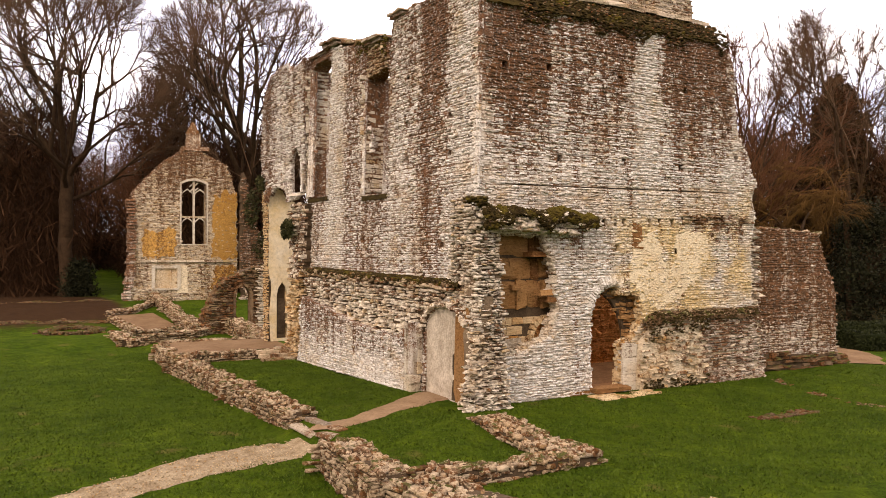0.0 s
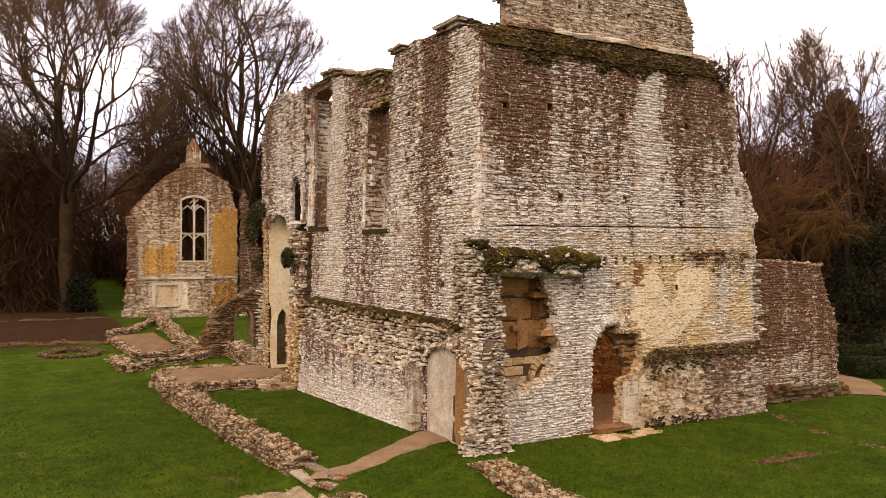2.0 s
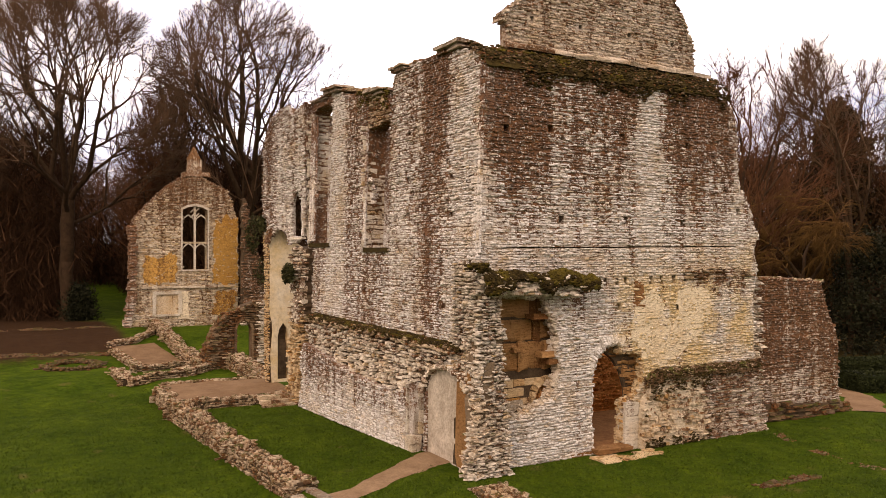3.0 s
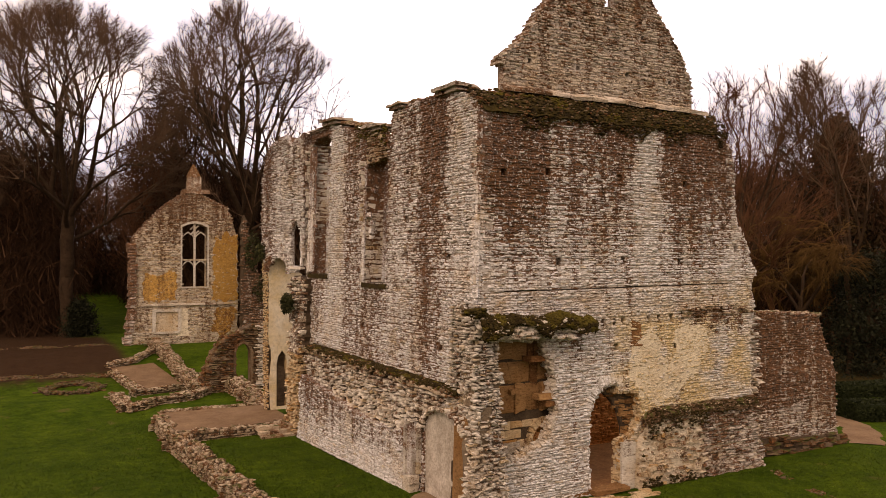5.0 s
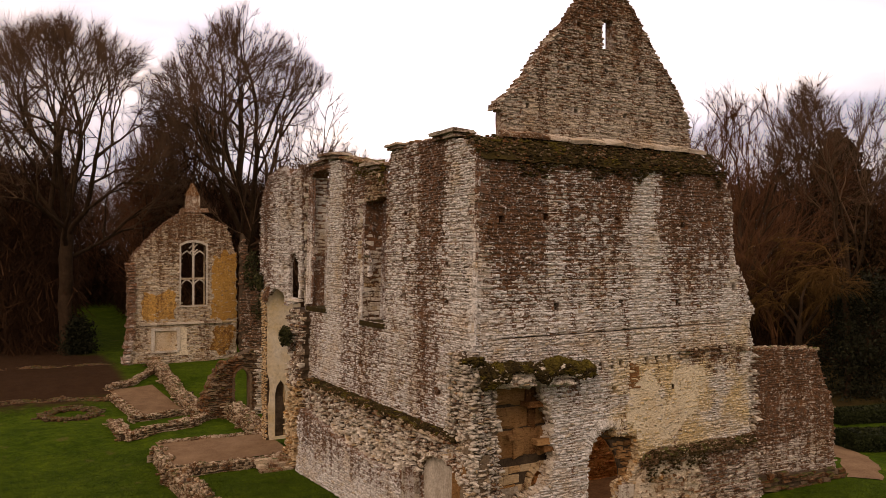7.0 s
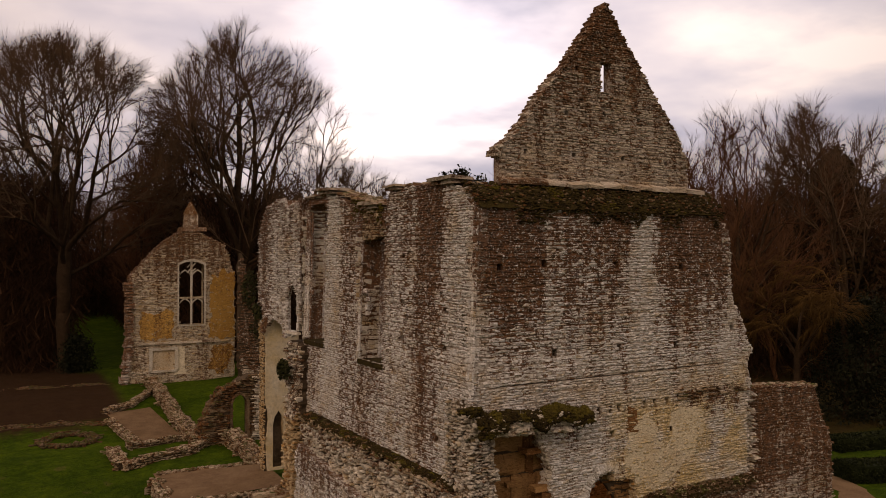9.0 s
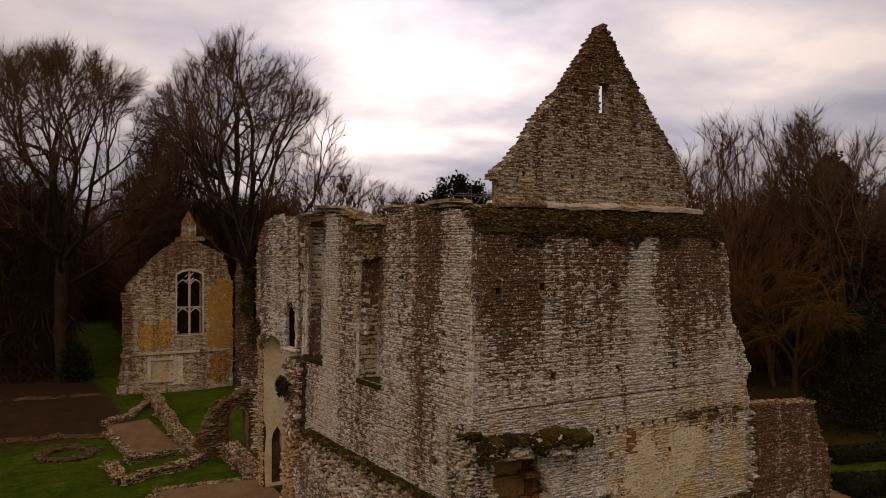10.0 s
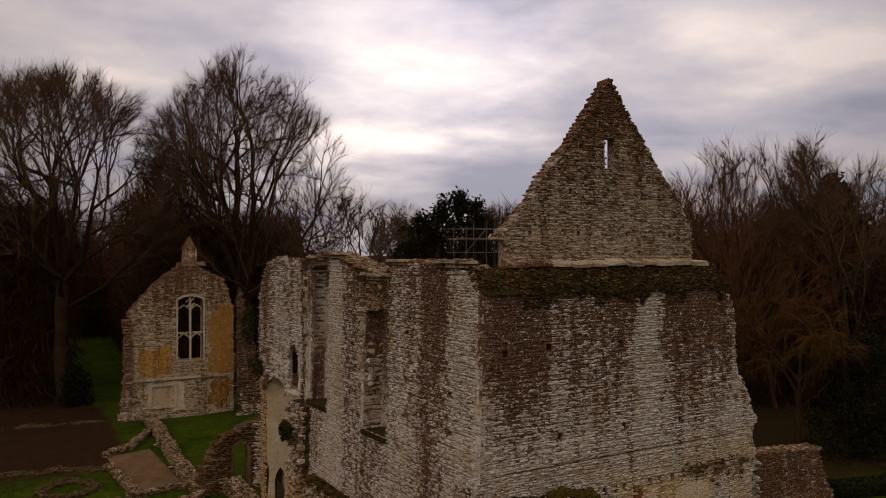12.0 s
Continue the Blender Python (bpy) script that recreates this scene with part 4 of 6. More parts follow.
add_box(bm, SEG.p(0.6, 6.52, 0.0), (0.2, 1.1, 0.07), 0.12, (0, 0), 0.02)
part("window_sill", bm, M_BROKEN, hall, "stone window sill")

# broken near jamb of the passage, and the far jamb with plaster and pointed door
stump_outline = rough_line([(-0.4, 0), (0.75, 0), (0.6, 1.2), (0.95, 1.9), (0.7, 2.8), (0.95, 3.4), (0.75, 4.3), (1.15, 4.9), (1.2, 5.6), (1.1, 6.1), (0.2, 6.15), (0, 6.1), (-0.4, 6.1)], 0.2, 0.1)
PAS = Panel((-0.85, 12.2), (-0.05, 1), -1, 0.06)
stump = part("passage_jamb", prism(PAS, stump_outline, (), -0.06, -0.9), M_CORE, hall, "broken rubble jamb of the porch passage")
jamb_stones = lay(PAS, lambda u, v: inside(stump_outline, u, v), (-0.5, 1.4, 0, 7.2), (0.06, 0.14), (0.08, 0.24), (-0.04, 0.16), -0.12, 0.13)
set_stones([s for s in jamb_stones if s[1][2] < 3.1], stump, M_TORN, lambda p: True, 150)
set_stones([s for s in jamb_stones if s[1][2] >= 3.1], stump, M_BAND, lambda p: True, 150)
PASN = Panel((-0.9, 11.75), (1, 0))
set_stones(lay(PASN, lambda u, v: u > 0.06 * v, (0, 0.6, 0, 3.4), (0.05, 0.12), (0.1, 0.3), (-0.02, 0.14), -0.1, 0.07), stump, M_TORN, lambda p: True, 120)
REV = Panel((-0.9, 15.5), (1, 0))
rev_outline = [(0.2, 0.3), (1.6, 0.3), (1.6, 6.2), (0.92, 6.55), (0.7, 6.85), (0.45, 6.95), (0.2, 6.75), (0.08, 6.3), (0.12, 5.2), (0.09, 4.0), (0.1, 3.25), (0.2, 2.9), (0.24, 2.5), (0.2, 2.0), (0.12, 1.7), (0.14, 1.0)]
door_hole = [(0.45, 0.42), (0.95, 0.42), (0.95, 2.3), (0.88, 2.62), (0.7, 2.88), (0.52, 2.62), (0.45, 2.3)]
part("plastered_reveal", prism(REV, rev_outline, [door_hole], 0.0, -0.5), M_PLASTER, hall, "cream plastered passage wall with a small pointed doorway")
bm = prism(REV, [(0.5, 0.3), (1.3, 0.3), (1.3, 3.1), (0.5, 3.1)], (), -0.2, -0.35)
part("door_back", bm, M_TORN, hall, "warm stone behind the small pointed doorway")
FARJ = Panel((-0.84, 15.58), (-0.05, 1), -1)
far_j = rough_line([(0, 0.3), (0.5, 0.3), (0.6, 2.5), (0.55, 5.0), (0.75, 6.9), (0.0, 6.9)], 0.3, 0.07, 0.31)
fj = part("far_jamb", prism(FARJ, far_j, (), -0.02, -0.8), M_CORE, hall, "rubble jamb of the porch passage")
set_stones(lay(FARJ, lambda u, v: inside(far_j, u, v), (0, 0.8, 0.3, 7.0)), fj, M_TORN, lambda p: True)
arch_ring = []
for a in np.linspace(0.15, math.pi - 0.15, 12):
    c = REV.p(0.47 + 0.5 * math.cos(a), 6.35 + 0.72 * math.sin(a), 0.1)
    m = np.array(Euler((0, -a, 0)).to_matrix()) @ np.diag([0.2, 0.22, 0.17])
    arch_ring.append((m, c, int(rng.integers(14))))
set_stones(arch_ring, fj, M_DARK, lambda p: True, 300, "voussoir")

# thicker lower storey of the west side
def lower_top(u):
    return 3.25 + 0.018 * u


low_outline = rough_line([(2.75, 0), (11.4, 0), (11.0, 1.2), (11.15, 2.0), (10.9, 2.5), (9.0, 2.2), (7.4, 1.95), (5.6, 1.75), (3.6, 1.62), (3.1, 2.0), (2.75, 2.1)], 0.3, 0.07)
low = part("lower_facing", prism(LOWER, low_outline, (), -0.02, -0.5), M_LOWER, hall, "pale coursed facing of the lower storey")
set_stones(lay(LOWER, lambda u, v: inside(low_outline, u, v) and u > 3.25, (2.7, 11.4, 0, 2.6)), low, M_LOWER, lambda p: p[1] < 6.5)
mid_outline = [(2.8, 1.5), (11.2, 2.0), (11.1, 3.25), (1.2, 3.1), (1.6, 2.8), (2.2, 2.6)]
MID = Panel((-0.05, 0), (-0.06, 1), -1)
mid = part("broken_band", prism(MID, mid_outline, (), -0.08, -0.45), M_CORE, hall, "torn rubble band above the facing")
set_stones(edge_stones(WEST, niche[3:], 0.1, -0.25, (0.14, 0.26), 0.08, False), west_wall, M_BAND, lambda p: True, 90, "edge_stone")
set_stones(lay(MID, lambda u, v: inside(mid_outline, u, v) and (v > 2.35 + 0.04 * u or rng.random() < 0.8), (1.2, 11.2, 1.5, 3.25), (0.05, 0.12), (0.06, 0.2), (-0.05, 0.11), -0.12, 0.14), mid, M_BAND, lambda p: 2 < p[1] < 9)
bm = bmesh.new()
rows = []
for u in np.linspace(0.55, 11.3, 60):
    rows.append([bm.verts.new(WEST.p(u, lower_top(u) + dz + rng.uniform(-0.03, 0.03), d + rng.uniform(-0.03, 0.03)))
                 for dz, d in ((0.13, -0.02), (0.1, 0.06 + 0.017 * u), (0.04, 0.12 + 0.034 * u), (-0.03, 0.13 + 0.034 * u), (-0.06, 0.05))])
for a, b in zip(rows, rows[1:]):
    for k in range(4):
        bm.faces.new((a[k], b[k], b[k + 1], a[k + 1]))
part("mossy_ledge", bm, M_RUBBLE, hall, "sloping mossy ledge above the lower storey")
tufts = [[], []]
for _ in range(2000):
    u, t = rng.uniform(0.55, 11.3), rng.random()
    s = rng.uniform(0.02, 0.055)
    at = WEST.p(u, lower_top(u) + 0.13 - 0.11 * t - (0.1 * rng.random() if t > 0.85 else 0), (0.14 + 0.034 * u) * min(1, t * 1.15))
    tufts[int(noise.noise(Vector((u * 1.6, t * 2, 5.0))) > 0.28)].append((np.diag([s, s * 2, s * 0.8]) @ np.array(Euler(rng.uniform(-0.5, 0.5, 3)).to_matrix()), at, int(rng.integers(14))))
for q, mat, label in zip(tufts, (M_MOSS, M_OLIVE), ("dark moss along the ledge", "olive moss along the ledge")):
    vs, fs = joined(q)
    fast_mesh("moss_clump", vs, fs, mat, hall, label, "stuff")
ledge = []
for _ in range(150):
    u = rng.uniform(0.6, 11.2)
    s = rng.uniform(0.1, 0.3)
    m = np.array(Euler((rng.normal(0, 0.2), rng.normal(0, 0.2), rng.uniform(-0.4, 0.4))).to_matrix()) @ np.diag([s * 0.7, s * 1.4, rng.uniform(0.05, 0.1)])
    ledge.append((m, WEST.p(u, lower_top(u) - 0.13 + rng.uniform(-0.05, 0.12), rng.uniform(0.0, 0.13) + 0.033 * u), int(rng.integers(14))))
set_stones(ledge, low, M_RUBBLE)
# doorway in the side wall: moulded jamb, plastered back
for k in range(4):
    for j in range(4):
        bm = add_box(bmesh.new(), LOWER.p(3.05 - 0.11 * k, 0.75 + 0.36 * j, -0.04 - 0.07 * k), (0.16, 0.12, 0.35), 0, (0, 0), 0.012)
        part("jamb_stone", bm, M_DRESSED, hall)
bm = bmesh.new()
add_box(bm, LOWER.p(2.95, 0.16, -0.1), (0.34, 0.5, 0.36), 0, (0, 0), 0.03)
add_box(bm, LOWER.p(2.75, 0.44, -0.05), (0.34, 0.3, 0.22), 0, (0, 0), 0.03)
part("jamb_base", bm, M_DRESSED, hall, "block base of the door jamb")
bm = prism(Panel((0.0, 0.5), (-0.02, 1), -1), [(0.2, 0), (2.3, 0), (2.3, 1.9), (2.0, 2.4), (1.5, 2.75), (0.9, 2.75), (0.25, 2.5)], (), 0.0, -0.3)
part("plastered_reveal", bm, M_GREYPL, hall, "rough grey plaster at the back of the doorway")
bm = prism(Panel((-0.11, 0.02), (0.075, 1), -1), [(0.0, 0), (0.95, 0), (0.88, 1.3), (0.8, 2.7), (0.0, 2.7)], (), 0.0, -0.1)
part("door_side", bm, M_WARM, hall, "brown stone side of the doorway")

# ragged stub of a lost wall at the corner
stub = thing("wall_stub", "ragged rubble stub of a lost wall at the hall corner", "ruin")
for panel, pts, lim in (
        (Panel((-0.42, -0.5), (1, 0), 1, 0.085), [(0, 0), (1.32, 0), (1.28, 1.5), (1.25, 3.0), (1.28, 4.6), (1.0, 5.3), (0.45, 5.4), (0.4, 4.0), (0.36, 2.6), (0.1, 1.2)], 200),
        (Panel((-0.45, -0.52), (0, 1), -1, 0.14), [(0, 0), (0.5, 0), (0.45, 1.3), (0.4, 1.9), (0.7, 2.5), (1.3, 2.75), (1.4, 3.0), (0.2, 3.0), (0.0, 1.4)], 120),
        (Panel((-0.06, -0.3), (0, 1), -1, 0.0), [(0.1, 2.6), (1.5, 2.8), (1.45, 3.6), (1.4, 5.65), (0.9, 5.7), (0.3, 5.3), (0.15, 4.0)], 120)):
    pts = rough_line(pts, 0.2, 0.07)
    c = part("rubble_core", prism(panel, [(max(u, 0.22), v) for u, v in pts], (), -0.1, -0.5), M_JOINT, stub)
    set_stones(lay(panel, lambda u, v: inside(pts, u, v), (-0.2, 2.0, 0, 5.8), (0.04, 0.095), (0.05, 0.18), (-0.07, 0.11), -0.1, 0.16), c, M_BROKEN, lambda p: True, lim)
moss_bits = [[], [], []]
for _ in range(3900):
    u, f = rng.uniform(0.0, 3.85), rng.random()
    crest = 5.46 - 0.05 * u + 0.14 * math.exp(-((u - 2.75) / 0.4) ** 2) - 0.07 * math.exp(-((u - 1.95) / 0.16) ** 2) + 0.07 * noise.noise(Vector((u * 3, 0, 0)))
    fall = (0.7 - 0.25 * u if u < 1.0 else 0.42) + 0.2 * noise.noise(Vector((u * 2.6, 4, 0)))
    if 0.9 < u < 1.75 and f > 0.5:
        continue
    v = crest - f * fall
    y = -0.05 - 0.42 * math.sin(min(1.0, f * 1.6 + 0.12) * 1.5) + rng.uniform(-0.05, 0.05)
    s = rng.uniform(0.025, 0.075)
    m = np.array(Euler(rng.normal(0, 0.5, 3)).to_matrix()) @ np.diag([s * 1.9, s * 1.3, s * 0.5])
    kind = 1 if (u > 2.2 and f < 0.4) or noise.noise(Vector((u * 2.4, f * 3, 9.0))) > 0.22 else 2 if rng.random() < 0.06 else 0
    moss_bits[kind].append((m, np.array([u + 0.12, y, v]), int(rng.integers(14))))
for _ in range(240):
    u, v = rng.normal(-0.1, 0.14), 5.62 - abs(rng.normal(0, 0.07))
    s = rng.uniform(0.02, 0.06)
    moss_bits[0 if rng.random() < 0.7 else 1].append((np.diag([s * 1.7, s * 1.5, s]), np.array([u + 0.05, -0.28 + rng.uniform(-0.12, 0.1), v]), int(rng.integers(14))))
for q, mat, name, label in zip(moss_bits, (M_MOSS, M_OLIVE, M_BROKEN), ("moss", "moss", "loose_stone"), ("dark moss over the broken stones", "olive green moss", "")):
    vs, fs = joined(q)
    fast_mesh(name, vs, fs, mat, stub, label, "stuff")
slabs = []
for _ in range(300):
    u = rng.uniform(0.15, 3.3)
    s = rng.uniform(0.1, 0.26)
    m = np.array(Euler((rng.normal(0.2, 0.2), rng.normal(0, 0.15), rng.normal(0, 0.3))).to_matrix()) @ np.diag([s * 1.3, s, rng.uniform(0.04, 0.08)])
    slabs.append((m, np.array([u, rng.uniform(-0.34, -0.02), 5.14 - 0.05 * u + rng.uniform(-0.3, 0.2)]), int(rng.integers(14))))
set_stones(slabs, stub, M_BROKEN, lambda p: True, 90, "slab")

# the broken recess: warm ashlar back wall, blocked arch, shelf and corbels
BACK = Panel((0, 0.62), (1, 0))
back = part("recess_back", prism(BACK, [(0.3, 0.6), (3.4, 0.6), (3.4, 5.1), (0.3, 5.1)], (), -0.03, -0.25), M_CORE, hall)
set_stones(lay(BACK, lambda u, v: v < 2.45 and math.hypot(u - 2.88, v - 1.72) > 0.62 and not (u > 2.3 and v < 1.72), (0.4, 3.3, 0.7, 2.5), (0.22, 0.34), (0.3, 0.6), (0.0, 0.03), -0.05, 0.0, 0.012), back, M_TORN, lambda p: True, 150, "ashlar_block")
set_stones(lay(BACK, lambda u, v: v < 5.05, (0.4, 3.3, 2.55, 5.0), (0.5, 1.0), (0.26, 0.5), (0.0, 0.1), -0.05, 0.0, 0.01), back, M_WARM, lambda p: True, 100, "ashlar_block")
blocked = part("blocked_arch", prism(BACK, [(2.4, 0.9), (3.38, 0.9), (3.38, 1.95), (3.1, 2.2), (2.8, 2.24), (2.55, 2.08), (2.4, 1.75)], (), -0.012, -0.028), M_RED, hall, "small blocked arch filled with red rubble")
set_stones(lay(BACK, lambda u, v: math.hypot(u - 2.88, max(v, 1.72) - 1.72) < 0.47, (2.35, 3.35, 0.95, 2.25), (0.06, 0.11), (0.1, 0.22), (-0.03, 0.0), -0.05), blocked, M_RED, lambda p: True, 20)
for a in np.linspace(math.pi, 0.42 * math.pi, 8):
    bm = add_box(bmesh.new(), BACK.p(2.88 + 0.55 * math.cos(a), 1.72 + 0.55 * math.sin(a), 0.02), (0.15, 0.2, 0.13), 0, (0, -a), 0.012)
    part("voussoir", bm, M_TORN, blocked)
for k in range(3):
    bm = add_box(bmesh.new(), BACK.p(2.33, 1.53 - 0.24 * k, 0.02), (0.15, 0.2, 0.22), 0, (0, 0), 0.012)
    part("jamb_stone", bm, M_TORN, blocked)
bm = add_box(bmesh.new(), BACK.p(1.5, 1.5, 0.0), (1.05, 0.16, 0.46), 0, (0, 0), 0.05)
part("ashlar_block", bm, M_DRESSED, hall, "large pale grey block")
corb = []
for u, v, d, s in ((2.3, 4.05, 0.3, 0.5), (2.55, 2.95, 0.35, 0.45), (2.75, 2.75, 0.4, 0.4), (1.75, 3.1, 0.05, 0.3)):
    corb.append((np.diag([s, s * 0.9, 0.16]), BACK.p(u, v, d), int(rng.integers(14))))
set_stones(corb, hall, M_WARM, lambda p: True, 50, "corbel")
bm = bmesh.new()
add_box(bm, (1.7, 0.32, 4.86), (1.8, 1.05, 0.16), 0, (0.05, 0.02), 0.05)
part("lintel", bm, M_BROKEN, hall, "broken stone lintel over the recess")

# chamber behind the arched doorway
room = part("chamber_wall", prism(Panel((3.4, 4.4), (1, 0)), [(0, -0.1), (6.4, -0.1), (6.4, 3.6), (0, 3.6)], (), -0.012, -0.3), M_RED, hall)
set_stones(lay(Panel((3.4, 4.4), (1, 0)), lambda u, v: True, (0, 6.3, 0, 3.6), (0.06, 0.1), (0.14, 0.3)), room, M_RED)
bm = bmesh.new()
add_box(bm, (3.5, 2.7, 1.0), (0.3, 3.3, 2.0), 0, (0, 0), 0.02)
part("chamber_side", bm, M_RED, hall, "red stone sides of the roofless chamber")
bm = bmesh.new()
add_box(bm, (6.3, 2.4, 0.06), (6.0, 4.8, 0.12), 0, (0, 0), 0.0)
part("chamber_floor", bm, M_STAIN, hall, "bare earth floor")
bm = bmesh.new()
add_box(bm, (4.7, -0.1, 0.13), (1.3, 0.5, 0.14), 0.02, (0, 0), 0.03)
part("door_step", bm, M_WARM, hall, "worn stone door step")
sl = []
for _ in range(26):
    s = rng.uniform(0.3, 0.6)
    sl.append((np.array(Euler((0, 0, rng.uniform(-0.3, 0.3))).to_matrix()) @ np.diag([s, s * 0.7, 0.08]), np.array([rng.uniform(4.0, 6.0), rng.uniform(-1.0, -0.35), -0.03]), int(rng.integers(14))))
set_stones(sl, hall, M_TORN, lambda p: True, 50, "paving_slab")
# voussoirs of the doorway
vous = []
for k in range(22):
    t = 1.5 - 1.9 * k / 21
    a, b = 4.98 - 0.93 * math.sin(max(t, 0.0)) + 0.75 * max(-t, 0.0), 2.32 + 1.02 * math.cos(t) - 0.1 * max(-t, 0.0)
    m = np.column_stack([np.array([math.cos(t), 0, math.sin(t)]) * rng.uniform(0.06, 0.09), np.array([-math.sin(t), 0, math.cos(t)]) * rng.uniform(0.24, 0.36), np.array([0, -1, 0]) * rng.uniform(0.06, 0.085)])
    vous.append((m, np.array([a - 0.05 * math.sin(t), 0.05, b + 0.04]), int(rng.integers(14))))
set_stones(vous, end_wall, M_END, lambda p: True, 50, "voussoir")
# broken right side of the doorway: the torn inner skin with the curve of its arch, and a dressed jamb
torn = rough_line([(4.55, 3.35), (4.81, 2.97), (5.19, 2.69), (5.5, 2.28), (5.66, 1.8), (5.7, 1.42), (5.58, 1.2), (5.56, 0.0), (6.75, 0.0), (6.75, 3.35)], 0.3, 0.03)
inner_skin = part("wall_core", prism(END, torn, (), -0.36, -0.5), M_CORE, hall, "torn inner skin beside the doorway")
brk = lay(Panel((0, 0.35), (1, 0.0)), lambda u, v: inside(torn, u, v) and u < 6.6, (4.6, 6.6, 0.9, 3.3), (0.07, 0.14), (0.12, 0.3), (-0.03, 0.12), -0.08, 0.12)
# upper stones get the darker material in place of shade under the hollow's head
set_stones([q for q in brk if q[1][2] > 1.6], inner_skin, M_WARM, lambda p: True, 40)
set_stones([q for q in brk if q[1][2] <= 1.6], inner_skin, M_TORN, lambda p: True, 20)
for v0, v1, w in ((-0.02, 0.5, 0.62), (0.51, 1.0, 0.52), (1.01, 1.42, 0.56)):
    bm = add_box(bmesh.new(), (5.29 + w / 2, 0.1, (v0 + v1) / 2), (w, 0.32, v1 - v0), rng.normal(0, 0.01), (0, 0), 0.025)
    part("jamb_stone", bm, M_DRESSED, hall)

# projecting plinth on the end wall
PL = Panel((0, -0.28), (1, 0.0))
pl_outline = rough_line([(5.8, 0), (11.4, 0), (11.2, 1.2), (11.0, 2.1), (8.3, 2.2), (6.9, 2.15), (6.45, 1.9), (6.0, 1.5), (5.85, 0.9)], 0.3, 0.06)
plinth = part("plinth", prism(PL, pl_outline, (), -0.05, -0.35), M_PLINTH, hall, "torn rubble plinth of the end wall")
set_stones(lay(PL, lambda u, v: inside(pl_outline, u, v) and u < 8.55, (5.6, 8.55, 0, 2.3), (0.06, 0.15), (0.07, 0.24), (-0.08, 0.07), -0.12, 0.13), plinth, M_PLINTH, lambda p: True, 200)
set_stones(lay(PL, lambda u, v: inside(pl_outline, u, v) and u >= 8.55, (8.55, 11.4, 0, 2.3), (0.055, 0.095), (0.1, 0.28), (-0.01, 0.05)), plinth, M_DARK, lambda p: True, 100)
bm = bmesh.new()
rows = []
for u in np.linspace(6.1, 11.1, 36):
    top = 2.25 if u > 6.6 else 2.25 - 0.5 * (6.6 - u)
    rows.append([bm.verts.new((u, y + rng.uniform(-0.03, 0.03), top + dz + rng.uniform(-0.04, 0.04))) for y, dz in ((0.0, 0.1), (-0.15, 0.03), (-0.33, -0.1), (-0.34, -0.2))])
for a, b in zip(rows, rows[1:]):
    for k in range(3):
        bm.faces.new((a[k], b[k], b[k + 1], a[k + 1]))
part("mossy_ledge", bm, M_RUBBLE, hall, "mossy top of the plinth")
tuft = []
for _ in range(520):
    u, t = rng.uniform(6.1, 11.2), rng.random()
    top = 2.25 if u > 6.6 else 2.25 - 0.5 * (6.6 - u)
    s = rng.uniform(0.016, 0.045)
    tuft.append((np.diag([s * 2, s, s * 0.9]) @ np.array(Euler(rng.uniform(-0.5, 0.5, 3)).to_matrix()), np.array([u, -0.36 * min(1, t * 1.5) + 0.02, top + 0.08 - 0.18 * t - (0.25 * rng.random() ** 2 if t > 0.66 else 0)]), int(rng.integers(14))))
for _ in range(520):
    u = rng.uniform(5.9, 8.7)
    low_down = rng.random() < 0.45
    v = 0.02 + 0.3 * rng.random() ** 1.7 if low_down else min(2.15, 1.5 + 1.1 * (u - 6.0)) - 0.5 * rng.random() ** 1.5
    if noise.noise(Vector((u * 2.4, v * 2.0, 6.0))) < -0.12:
        continue
    s = rng.uniform(0.016, 0.045)
    tuft.append((np.diag([s * 2, s, s * 1.1]) @ np.array(Euler(rng.uniform(-0.5, 0.5, 3)).to_matrix()), np.array([u, -0.32 + rng.uniform(-0.04, 0.03), v]), int(rng.integers(14))))
vs, fs = joined(tuft)
fast_mesh("moss_clump", vs, fs, M_MOSS, hall, "dark moss along the plinth", "stuff")
# rough broken course right of the joist holes
set_stones(lay(END, lambda u, v: v < 5.42 + 0.1 * math.sin(u * 5) and rng.random() < 0.75, (7.9, 11.0, 5.12, 5.5), (0.05, 0.1), (0.08, 0.24), (0.01, 0.09), -0.06, 0.09), end_wall, M_RUBBLE)

# plaster left on the end wall
bm = prism(END, rough_line([(6.05, 2.7), (7.0, 2.4), (8.0, 3.0), (8.6, 3.3), (8.9, 3.9), (9.0, 4.6), (8.5, 4.85), (7.6, 4.75), (7.5, 3.9), (7.2, 3.5), (7.0, 4.3), (6.6, 4.85), (6.2, 4.6), (5.8, 4.3), (5.6, 3.5)], 0.13, 0.12), (), 0.006, -0.03)
part("plaster_patch", bm, M_PALEPL, hall, "ragged patch of pale yellow plaster")
blocked_hole = rough_line([(5.68, 4.3), (6.02, 4.28), (6.14, 4.6), (6.1, 5.0), (5.75, 5.05)], 0.12, 0.05)
bm = prism(END, blocked_hole, (), 0.004, -0.03)
filling = part("blocked_opening", bm, M_STAIN, hall, "brown stained blocked opening")
set_stones(lay(END, lambda u, v: inside(blocked_hole, u, v), (5.6, 6.2, 4.2, 5.1), (0.06, 0.11), (0.1, 0.24), (0.0, 0.035), -0.05), filling, M_STAIN, lambda p: True, 40)

